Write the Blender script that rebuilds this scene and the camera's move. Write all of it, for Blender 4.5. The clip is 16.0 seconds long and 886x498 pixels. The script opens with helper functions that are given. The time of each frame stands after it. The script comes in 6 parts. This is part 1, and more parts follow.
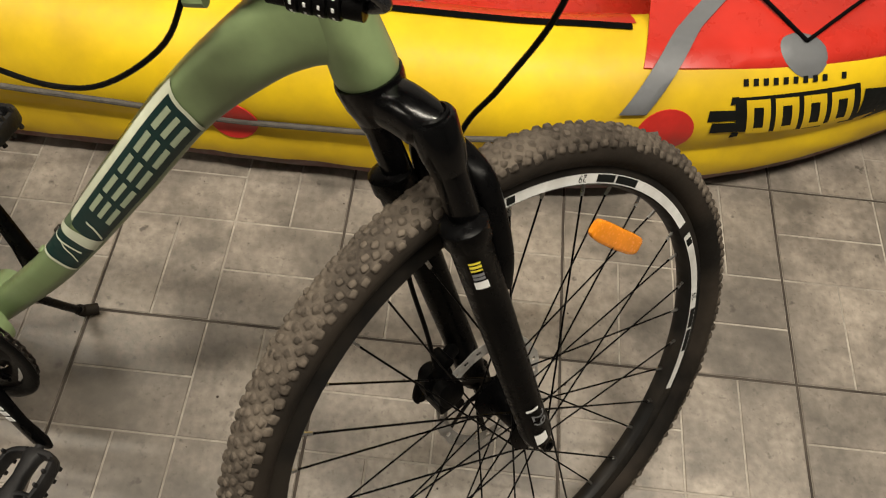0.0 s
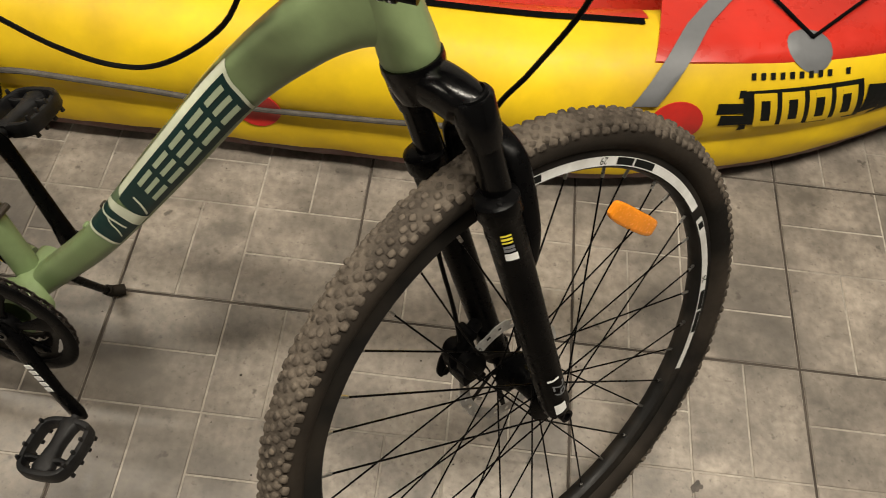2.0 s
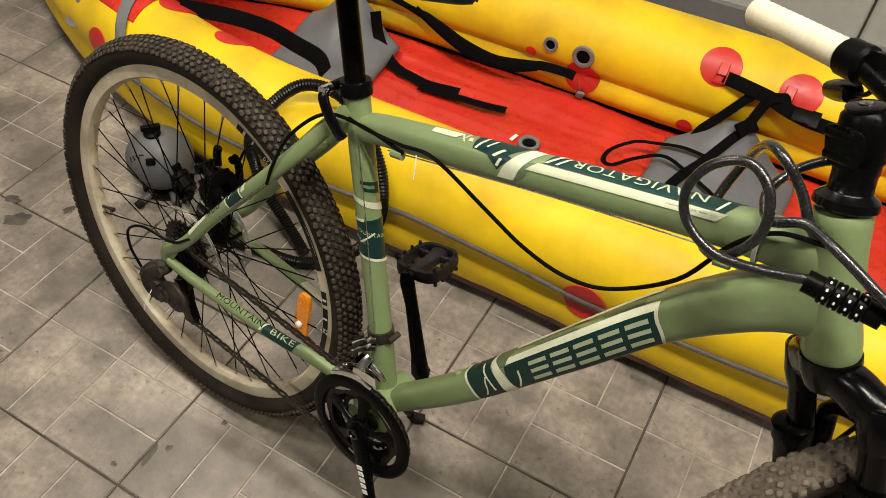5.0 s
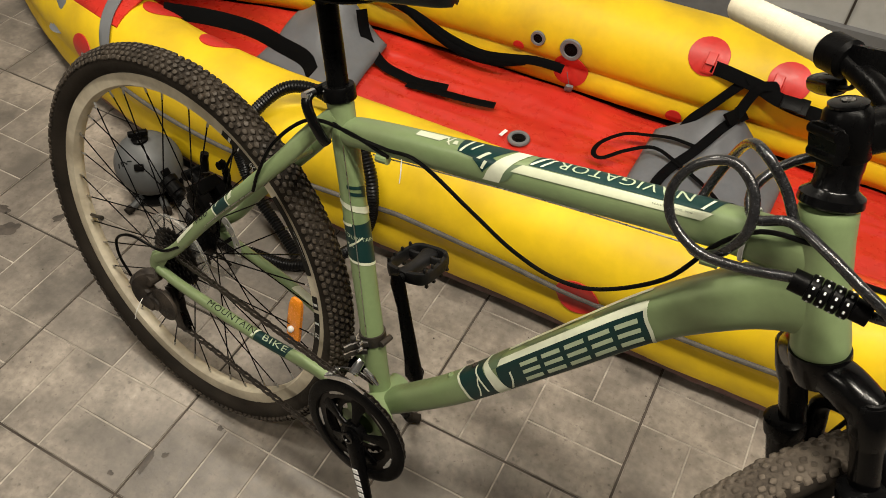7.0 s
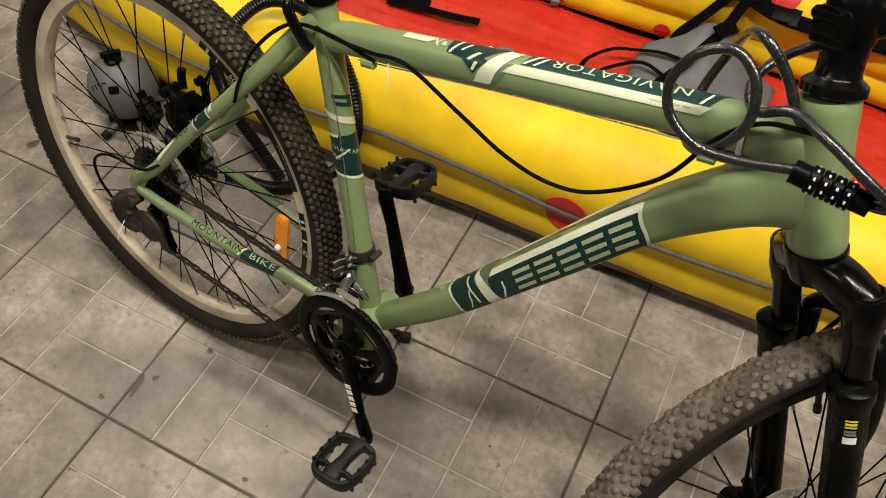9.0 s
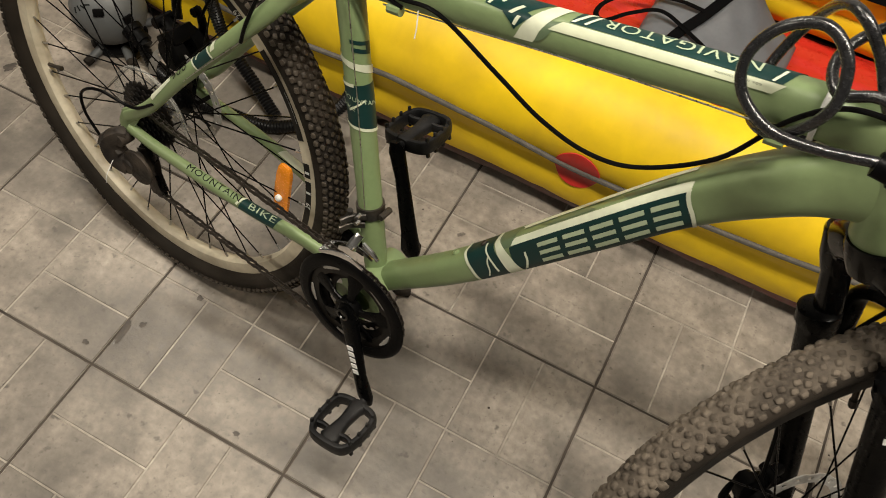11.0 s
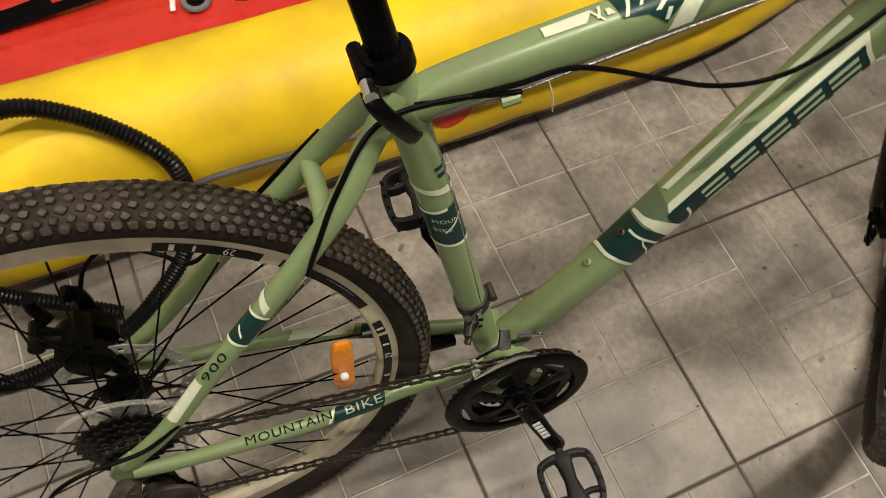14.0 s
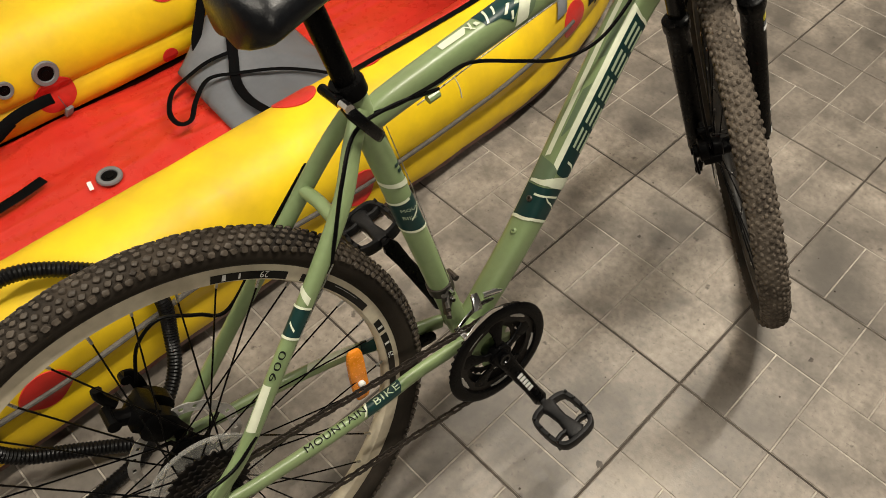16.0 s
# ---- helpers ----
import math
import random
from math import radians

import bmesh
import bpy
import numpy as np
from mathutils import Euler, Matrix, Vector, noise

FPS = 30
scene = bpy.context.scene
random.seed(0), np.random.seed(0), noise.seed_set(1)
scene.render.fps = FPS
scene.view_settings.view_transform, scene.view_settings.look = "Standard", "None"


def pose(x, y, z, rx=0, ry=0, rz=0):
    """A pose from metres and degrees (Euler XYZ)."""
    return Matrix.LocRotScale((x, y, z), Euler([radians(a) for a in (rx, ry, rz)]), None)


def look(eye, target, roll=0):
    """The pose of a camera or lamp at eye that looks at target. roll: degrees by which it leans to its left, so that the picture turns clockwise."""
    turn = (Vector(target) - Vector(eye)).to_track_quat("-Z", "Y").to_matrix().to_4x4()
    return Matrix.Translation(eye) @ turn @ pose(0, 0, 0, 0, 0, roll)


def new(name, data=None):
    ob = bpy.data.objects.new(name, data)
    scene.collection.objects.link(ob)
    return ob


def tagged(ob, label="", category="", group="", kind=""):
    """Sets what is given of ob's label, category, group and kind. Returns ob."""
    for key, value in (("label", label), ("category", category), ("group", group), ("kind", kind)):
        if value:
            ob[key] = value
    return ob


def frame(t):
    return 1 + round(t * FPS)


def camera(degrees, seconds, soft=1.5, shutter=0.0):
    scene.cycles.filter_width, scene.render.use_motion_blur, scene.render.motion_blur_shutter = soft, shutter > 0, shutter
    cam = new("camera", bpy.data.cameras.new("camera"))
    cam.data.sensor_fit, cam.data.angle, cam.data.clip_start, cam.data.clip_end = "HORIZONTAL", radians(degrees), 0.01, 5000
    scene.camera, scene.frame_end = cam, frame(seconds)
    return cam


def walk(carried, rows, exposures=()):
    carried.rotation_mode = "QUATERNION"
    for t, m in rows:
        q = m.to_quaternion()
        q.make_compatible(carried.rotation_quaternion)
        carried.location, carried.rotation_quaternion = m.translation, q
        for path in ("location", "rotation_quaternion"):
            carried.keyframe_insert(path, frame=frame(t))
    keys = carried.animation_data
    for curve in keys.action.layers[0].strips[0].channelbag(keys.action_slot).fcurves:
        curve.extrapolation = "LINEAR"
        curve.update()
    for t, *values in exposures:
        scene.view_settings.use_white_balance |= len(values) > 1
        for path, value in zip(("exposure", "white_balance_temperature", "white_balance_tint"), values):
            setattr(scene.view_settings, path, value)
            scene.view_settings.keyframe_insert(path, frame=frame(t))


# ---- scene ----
cam = camera(59.9, 16.0, soft=0.8, shutter=0.2)
PATH = [
    (0, (0.202, -0.113, 1.236), (0.181, 0.89, -0.494), 5.1),
    (0.5, (0.235, -0.133, 1.228), (0.241, 0.811, -0.536), 5.8),
    (1, (0.219, -0.146, 1.239), (0.248, 0.809, -0.518), 6.6),
    (1.5, (0.204, -0.152, 1.254), (0.234, 0.837, -0.484), 6.2),
    (2, (0.173, -0.16, 1.261), (0.157, 0.843, -0.47), 5.9),
    (2.5, (0.128, -0.165, 1.287), (-0.051, 0.859, -0.421), 4.6),
    (3, (0.042, -0.213, 1.338), (-0.387, 0.835, -0.312), 2.9),
    (3.5, (0.002, -0.246, 1.364), (-0.58, 0.829, -0.219), 2.5),
    (4, (-0.006, -0.249, 1.388), (-0.623, 0.886, -0.139), 2.7),
    (4.5, (-0.007, -0.25, 1.391), (-0.635, 0.908, -0.113), 2.4),
    (7, (-0.004, -0.232, 1.398), (-0.617, 0.92, -0.118), 0.6),
    (7.5, (-0.008, -0.236, 1.395), (-0.603, 0.906, -0.134), 0.6),
    (8, (-0.009, -0.242, 1.395), (-0.578, 0.883, -0.157), 0.8),
    (8.5, (-0.007, -0.247, 1.387), (-0.557, 0.844, -0.196), 0.7),
    (9, (-0.006, -0.247, 1.366), (-0.516, 0.805, -0.257), 1.3),
    (9.2, (-0.005, -0.242, 1.354), (-0.5, 0.799, -0.281), 1.7),
    (11.3, (-0.129, -0.191, 1.324), (-0.516, 0.736, -0.405), 7.5),
    (11.5, (-0.174, -0.151, 1.309), (-0.588, 0.746, -0.43), 7.2),
    (12, (-0.259, -0.076, 1.301), (-0.643, 0.744, -0.482), 5.7),
    (12.5, (-0.372, -0.059, 1.288), (-0.534, 0.813, -0.504), 8.2),
    (13, (-0.479, -0.067, 1.293), (-0.339, 0.804, -0.502), 13.5),
    (13.5, (-0.57, -0.001, 1.278), (-0.272, 0.789, -0.534), 12.9),
    (14, (-0.637, 0.031, 1.272), (-0.155, 0.763, -0.526), 10.4),
    (14.5, (-0.783, -0.015, 1.305), (-0.046, 0.701, -0.411), 8.7),
    (15, (-0.915, -0.081, 1.347), (-0.025, 0.638, -0.293), 7.5),
    (15.5, (-0.917, -0.127, 1.366), (0.011, 0.653, -0.225), 5.7),
    (16, (-0.903, -0.152, 1.372), (0.011, 0.679, -0.2), 3.5),
]
walk(cam, [(t, look(eye, target, roll)) for t, eye, target, roll in PATH],
     [(0, -0.10), (2, -0.10), (3.2, -0.02), (4.7, -0.02), (7, -0.10), (9.2, -0.08), (11.5, -0.12), (13, -0.20), (14.5, -0.14), (16, -0.03)])

# ---------------- world, lamps, exposure ----------------
world = bpy.data.worlds.new("world")
scene.world = world
world.use_nodes = True
wb = world.node_tree.nodes["Background"]
wb.inputs[0].default_value = (0.9, 0.95, 1.0, 1)
wb.inputs[1].default_value = 0.0


def area_lamp(name, x, y, z, sx, sy, power, color):
    d = bpy.data.lights.new(name, "AREA")
    d.shape, d.size, d.size_y, d.energy, d.color = "RECTANGLE", sx, sy, power, color
    ob = new(name, d)
    ob.matrix_basis = pose(x, y, z)
    return ob


WARM = (1.0, 0.92, 0.78)
# first lamp follows the bicycle's shadows; the other three are added unseen fill
LAMPS = [(0.05, 0.06, 2.88, 1.1, 0.12, 60), (1.25, 0.25, 2.88, 1.1, 0.12, 55), (-1.9, 0.9, 2.88, 1.1, 0.12, 46), (-2.3, -1.5, 2.88, 1.1, 0.12, 42)]
for lx, ly, lz, sx, sy, pw in LAMPS:
    area_lamp("unseen_overhead_lamp", lx, ly, lz - 0.03, sx, sy, pw, WARM)

# ---------------- materials ----------------
def mat(name, color, rough=0.5, metal=0.0, noise_amt=0.15, noise_scale=8.0, fine=0.1, fine_scale=90.0, bump=0.1, bump_scale=150.0,
        dirt=None, dirt_amt=0.0, dirt_scale=5.0, coat=0.0, spec=0.5, alpha=1.0, trans=0.0, rough_var=0.1):
    """Base colour broken by noise at two scales, a dirt layer, rough relief."""
    m = bpy.data.materials.new(name)
    m.use_nodes = True
    nt = m.node_tree
    n, l = nt.nodes, nt.links
    bs = n["Principled BSDF"]
    tc = n.new("ShaderNodeTexCoord")

    def noise_tex(scale, detail=4.0):
        t = n.new("ShaderNodeTexNoise")
        t.inputs["Scale"].default_value, t.inputs["Detail"].default_value = scale, detail
        l.new(tc.outputs["Object"], t.inputs["Vector"])
        return t

    def ramp(src, lo, hi):
        r = n.new("ShaderNodeMapRange")
        r.inputs["From Min"].default_value, r.inputs["From Max"].default_value = 0.3, 0.7
        r.inputs["To Min"].default_value, r.inputs["To Max"].default_value = lo, hi
        l.new(src, r.inputs["Value"])
        return r.outputs[0]

    a, b = noise_tex(noise_scale), noise_tex(fine_scale, 6.0)
    mul = n.new("ShaderNodeMath")
    mul.operation = "MULTIPLY"
    l.new(ramp(a.outputs["Fac"], 1 - noise_amt, 1 + noise_amt), mul.inputs[0])
    l.new(ramp(b.outputs["Fac"], 1 - fine, 1 + fine), mul.inputs[1])
    mx = n.new("ShaderNodeVectorMath")
    mx.operation = "SCALE"
    mx.inputs[0].default_value = color[:3]
    l.new(mul.outputs[0], mx.inputs["Scale"])
    out = mx.outputs[0]
    if dirt:
        d = noise_tex(dirt_scale, 8.0)
        mix = n.new("ShaderNodeMix")
        mix.data_type = "RGBA"
        mix.inputs["B"].default_value = (*dirt, 1)
        l.new(ramp(d.outputs["Fac"], -0.3 * dirt_amt, dirt_amt), mix.inputs["Factor"])
        l.new(out, mix.inputs["A"])
        out = mix.outputs["Result"]
    l.new(out, bs.inputs["Base Color"])
    l.new(ramp(b.outputs["Fac"], max(0, rough - rough_var), min(1, rough + rough_var)), bs.inputs["Roughness"])
    bs.inputs["Metallic"].default_value = metal
    bs.inputs["Coat Weight"].default_value = coat
    bs.inputs["Coat Roughness"].default_value = 0.2
    bs.inputs["Specular IOR Level"].default_value = spec
    bs.inputs["Alpha"].default_value = alpha
    bs.inputs["Transmission Weight"].default_value = trans
    if bump:
        c = noise_tex(bump_scale, 5.0)
        bp = n.new("ShaderNodeBump")
        bp.inputs["Strength"].default_value, bp.inputs["Distance"].default_value = bump, 0.002
        l.new(c.outputs["Fac"], bp.inputs["Height"])
        l.new(bp.outputs[0], bs.inputs["Normal"])
    return m


def emit(name, color, strength):
    m = bpy.data.materials.new(name)
    m.use_nodes = True
    bs = m.node_tree.nodes["Principled BSDF"]
    bs.inputs["Emission Color"].default_value = (*color, 1)
    bs.inputs["Emission Strength"].default_value = strength
    return m


M = {}
M["green"] = mat("frame_green", (0.195, 0.268, 0.122), 0.40, 0.0, 0.08, 6, 0.05, 120, 0.05, 400, dirt=(0.15, 0.15, 0.085), dirt_amt=0.35, dirt_scale=9, coat=0.15)
M["dark_green"] = mat("decal_dark_green", (0.006, 0.031, 0.029), 0.4, 0, 0.08, 10, 0.05, 100, 0.0, spec=0.3)
M["cream"] = mat("decal_cream", (0.62, 0.65, 0.50), 0.42, 0, 0.08, 14, 0.05, 100, 0.0)
M["pale_cream"] = mat("decal_pale_cream", (0.50, 0.53, 0.38), 0.42, 0, 0.08, 14, 0.05, 100, 0.0)
M["mid_green"] = mat("decal_mid_green", (0.105, 0.150, 0.085), 0.42, 0, 0.1, 14, 0.05, 100, 0.0)
M["pale"] = mat("decal_pale_green", (0.40, 0.47, 0.32), 0.42, 0, 0.06, 14, 0.05, 100, 0.0)
M["black"] = mat("black_paint", (0.0016, 0.0016, 0.0018), 0.30, 0, 0.15, 10, 0.1, 90, 0.05, 300, spec=0.07, dirt=(0.006, 0.0055, 0.005), dirt_amt=0.2, dirt_scale=15)
M["black_gloss"] = mat("black_gloss", (0.0018, 0.0018, 0.002), 0.2, 0, 0.1, 10, 0.1, 90, 0.03, 200, coat=0.12, spec=0.2)
M["plastic"] = mat("black_plastic", (0.0022, 0.0022, 0.0024), 0.36, 0, 0.15, 20, 0.15, 150, 0.15, 500, spec=0.06, dirt=(0.008, 0.007, 0.006), dirt_amt=0.25, dirt_scale=20)
M["rubber"] = mat("tyre_rubber", (0.014, 0.0110, 0.0085), 0.8, 0, 0.2, 14, 0.3, 200, 0.35, 500, spec=0.2, dirt=(0.068, 0.052, 0.037), dirt_amt=0.65, dirt_scale=16)
M["rubber_side"] = mat("tyre_sidewall", (0.014, 0.0112, 0.0085), 0.7, 0, 0.2, 12, 0.2, 160, 0.2, 600, spec=0.12, dirt=(0.045, 0.036, 0.028), dirt_amt=0.5, dirt_scale=9)
M["rubber_side_muddy"] = mat("muddy_sidewall", (0.009, 0.0078, 0.0066), 0.75, 0, 0.2, 12, 0.2, 160, 0.2, 600, spec=0.12, dirt=(0.055, 0.043, 0.033), dirt_amt=0.7, dirt_scale=9)
M["black_steel"] = mat("black_steel", (0.006, 0.0055, 0.0055), 0.4, 0.2, 0.25, 30, 0.2, 200, 0.1, 300, spec=0.15, dirt=(0.03, 0.024, 0.018), dirt_amt=0.5, dirt_scale=30)
M["rubber_muddy"] = mat("muddy_tyre_rubber", (0.054, 0.044, 0.035), 0.85, 0, 0.25, 14, 0.35, 220, 0.6, 450, spec=0.15, dirt=(0.15, 0.124, 0.098), dirt_amt=0.85, dirt_scale=22)
M["rim_cream"] = mat("rim_cream", (0.56, 0.50, 0.38), 0.5, 0, 0.12, 12, 0.1, 80, 0.05, dirt=(0.22, 0.17, 0.11), dirt_amt=0.55, dirt_scale=18)
M["rim_black"] = mat("rim_black", (0.009, 0.0085, 0.008), 0.45, 0.0, 0.2, 12, 0.1, 80, 0.05, spec=0.15, dirt=(0.05, 0.04, 0.03), dirt_amt=0.35, dirt_scale=18)
M["white_dec"] = mat("rim_white_decal", (0.68, 0.68, 0.66), 0.45, 0, 0.1, 20, 0.08, 90, 0.0, dirt=(0.25, 0.22, 0.18), dirt_amt=0.35, dirt_scale=30)
M["steel"] = mat("steel", (0.55, 0.54, 0.52), 0.32, 1.0, 0.15, 30, 0.15, 200, 0.05, 300, dirt=(0.12, 0.09, 0.06), dirt_amt=0.5, dirt_scale=40)
M["rotor"] = mat("rotor_steel", (0.42, 0.41, 0.39), 0.38, 0.35, 0.15, 30, 0.15, 200, 0.05, 300, dirt=(0.12, 0.09, 0.06), dirt_amt=0.4, dirt_scale=40)
M["chrome"] = mat("chrome", (0.75, 0.75, 0.75), 0.18, 1.0, 0.1, 30, 0.05, 100, 0.0)
M["dark_steel"] = mat("dark_steel", (0.06, 0.055, 0.05), 0.45, 0.7, 0.25, 30, 0.2, 200, 0.1, 300, dirt=(0.10, 0.07, 0.045), dirt_amt=0.5, dirt_scale=30)
M["rust"] = mat("oily_chain", (0.030, 0.023, 0.018), 0.5, 0.4, 0.3, 40, 0.2, 200, 0.1, 300)
M["der"] = mat("muddy_derailleur", (0.018, 0.015, 0.013), 0.6, 0.1, 0.3, 30, 0.25, 150, 0.3, 300, spec=0.2, dirt=(0.085, 0.066, 0.05), dirt_amt=0.6, dirt_scale=35)
M["clear"] = mat("clear_guard", (0.55, 0.54, 0.5), 0.2, 0, 0.1, 20, 0.1, 90, 0.0, alpha=0.22)
M["orange"] = mat("orange_reflector", (0.85, 0.27, 0.015), 0.22, 0, 0.10, 40, 0.06, 300, 0.08, 350, coat=0.3)
M["yellow"] = mat("kayak_yellow", (0.80, 0.545, 0.010), 0.52, 0, 0.07, 3, 0.03, 60, 0.16, 30, dirt=(0.33, 0.185, 0.02), dirt_amt=0.52, dirt_scale=6, rough_var=0.06, spec=0.35)
M["red"] = mat("kayak_red", (0.56, 0.030, 0.018), 0.30, 0, 0.15, 5, 0.03, 40, 0.22, 12, dirt=(0.34, 0.014, 0.009), dirt_amt=0.4, dirt_scale=6, rough_var=0.06)
M["patch_red"] = mat("patch_red", (0.56, 0.024, 0.018), 0.42, 0, 0.1, 14, 0.05, 90, 0.1, 60, dirt=(0.3, 0.02, 0.01), dirt_amt=0.3, dirt_scale=25)
# red bottom cloth, darkened to carry the shade near the floor
M["bottom_red_shaded"] = mat("kayak_bottom_shaded", (0.12, 0.018, 0.009), 0.5, 0, 0.2, 6, 0.1, 60, 0.1, 40, dirt=(0.03, 0.012, 0.008), dirt_amt=0.8, dirt_scale=5)
M["seat_grey"] = mat("seat_grey", (0.116, 0.123, 0.137), 0.45, 0, 0.14, 8, 0.06, 120, 0.5, 22, dirt=(0.08, 0.08, 0.085), dirt_amt=0.3, dirt_scale=9)
M["strip_grey"] = mat("strip_grey", (0.145, 0.15, 0.158), 0.5, 0, 0.1, 10, 0.05, 120, 0.1, 80)
M["webbing"] = mat("black_webbing", (0.0025, 0.0025, 0.0028), 0.75, 0, 0.15, 30, 0.25, 400, 0.4, 900, spec=0.04)
M["rope"] = mat("grey_rope", (0.085, 0.077, 0.068), 0.8, 0, 0.2, 60, 0.25, 300, 0.5, 500)
M["pump_grey"] = mat("pump_grey", (0.088, 0.092, 0.094), 0.5, 0, 0.1, 14, 0.08, 90, 0.15, 120, dirt=(0.065, 0.065, 0.065), dirt_amt=0.4, dirt_scale=14)
M["hose"] = mat("black_hose", (0.003, 0.003, 0.0033), 0.34, 0, 0.15, 20, 0.1, 120, 0.05, 300, spec=0.2, dirt=(0.02, 0.018, 0.017), dirt_amt=0.2, dirt_scale=20)
M["cable_grey"] = mat("lock_cable", (0.012, 0.012, 0.013), 0.22, 0.0, 0.4, 120, 0.3, 400, 0.3, 350, coat=0.5)
M["grip"] = mat("cream_grip", (0.72, 0.66, 0.50), 0.7, 0, 0.06, 20, 0.05, 200, 0.2, 500, dirt=(0.45, 0.38, 0.27), dirt_amt=0.3, dirt_scale=30)
M["saddle"] = mat("black_saddle", (0.0026, 0.003, 0.004), 0.34, 0, 0.1, 14, 0.08, 150, 0.15, 500, rough_var=0.05, spec=0.3)
M["white"] = mat("white_print", (0.75, 0.75, 0.73), 0.5, 0, 0.05, 30, 0.05, 90, 0.0)
M["ink"] = mat("black_print", (0.008, 0.009, 0.0085), 0.5, 0, 0.2, 30, 0.1, 90, 0.0, spec=0.1)
M["ink_soft"] = mat("grey_print", (0.16, 0.18, 0.13), 0.5, 0, 0.1, 30, 0.1, 90, 0.0)
M["pedal"] = mat("scuffed_pedal", (0.005, 0.005, 0.0055), 0.5, 0, 0.3, 25, 0.3, 150, 0.25, 400, spec=0.2, dirt=(0.038, 0.036, 0.035), dirt_amt=0.45, dirt_scale=22)
M["knob"] = mat("worn_knob", (0.037, 0.029, 0.0215), 0.55, 0, 0.3, 30, 0.35, 300, 0.3, 600, spec=0.3, dirt=(0.110, 0.088, 0.067), dirt_amt=0.6, dirt_scale=40)
M["knob_muddy"] = mat("muddy_knob", (0.050, 0.040, 0.031), 0.85, 0, 0.3, 30, 0.35, 300, 0.4, 600, spec=0.25, dirt=(0.165, 0.135, 0.105), dirt_amt=0.7, dirt_scale=50)
M["yellow_print"] = mat("yellow_print", (0.72, 0.62, 0.05), 0.5, 0, 0.1, 30, 0.05, 90, 0.0)
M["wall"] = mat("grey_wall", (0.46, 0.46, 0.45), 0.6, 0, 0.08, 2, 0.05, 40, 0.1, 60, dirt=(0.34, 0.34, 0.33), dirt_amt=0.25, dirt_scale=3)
# side walls out of view, darkened to cut bounce light and deepen shadows
M["wall_low_bounce"] = mat("low_bounce_wall", (0.10, 0.10, 0.10), 0.7, 0, 0.08, 2, 0.05, 40, 0.1, 60)
M["wall_dark"] = mat("grey_skirting", (0.16, 0.16, 0.165), 0.6, 0, 0.1, 4, 0.08, 60, 0.1, 80)
# unseen ceiling, darkened so that less light bounces back
M["ceiling"] = mat("dimmed_ceiling", (0.20, 0.197, 0.19), 0.8, 0, 0.04, 1.5, 0.03, 30, 0.05)
M["lamp"] = emit("lamp_glow", WARM, 3.0)


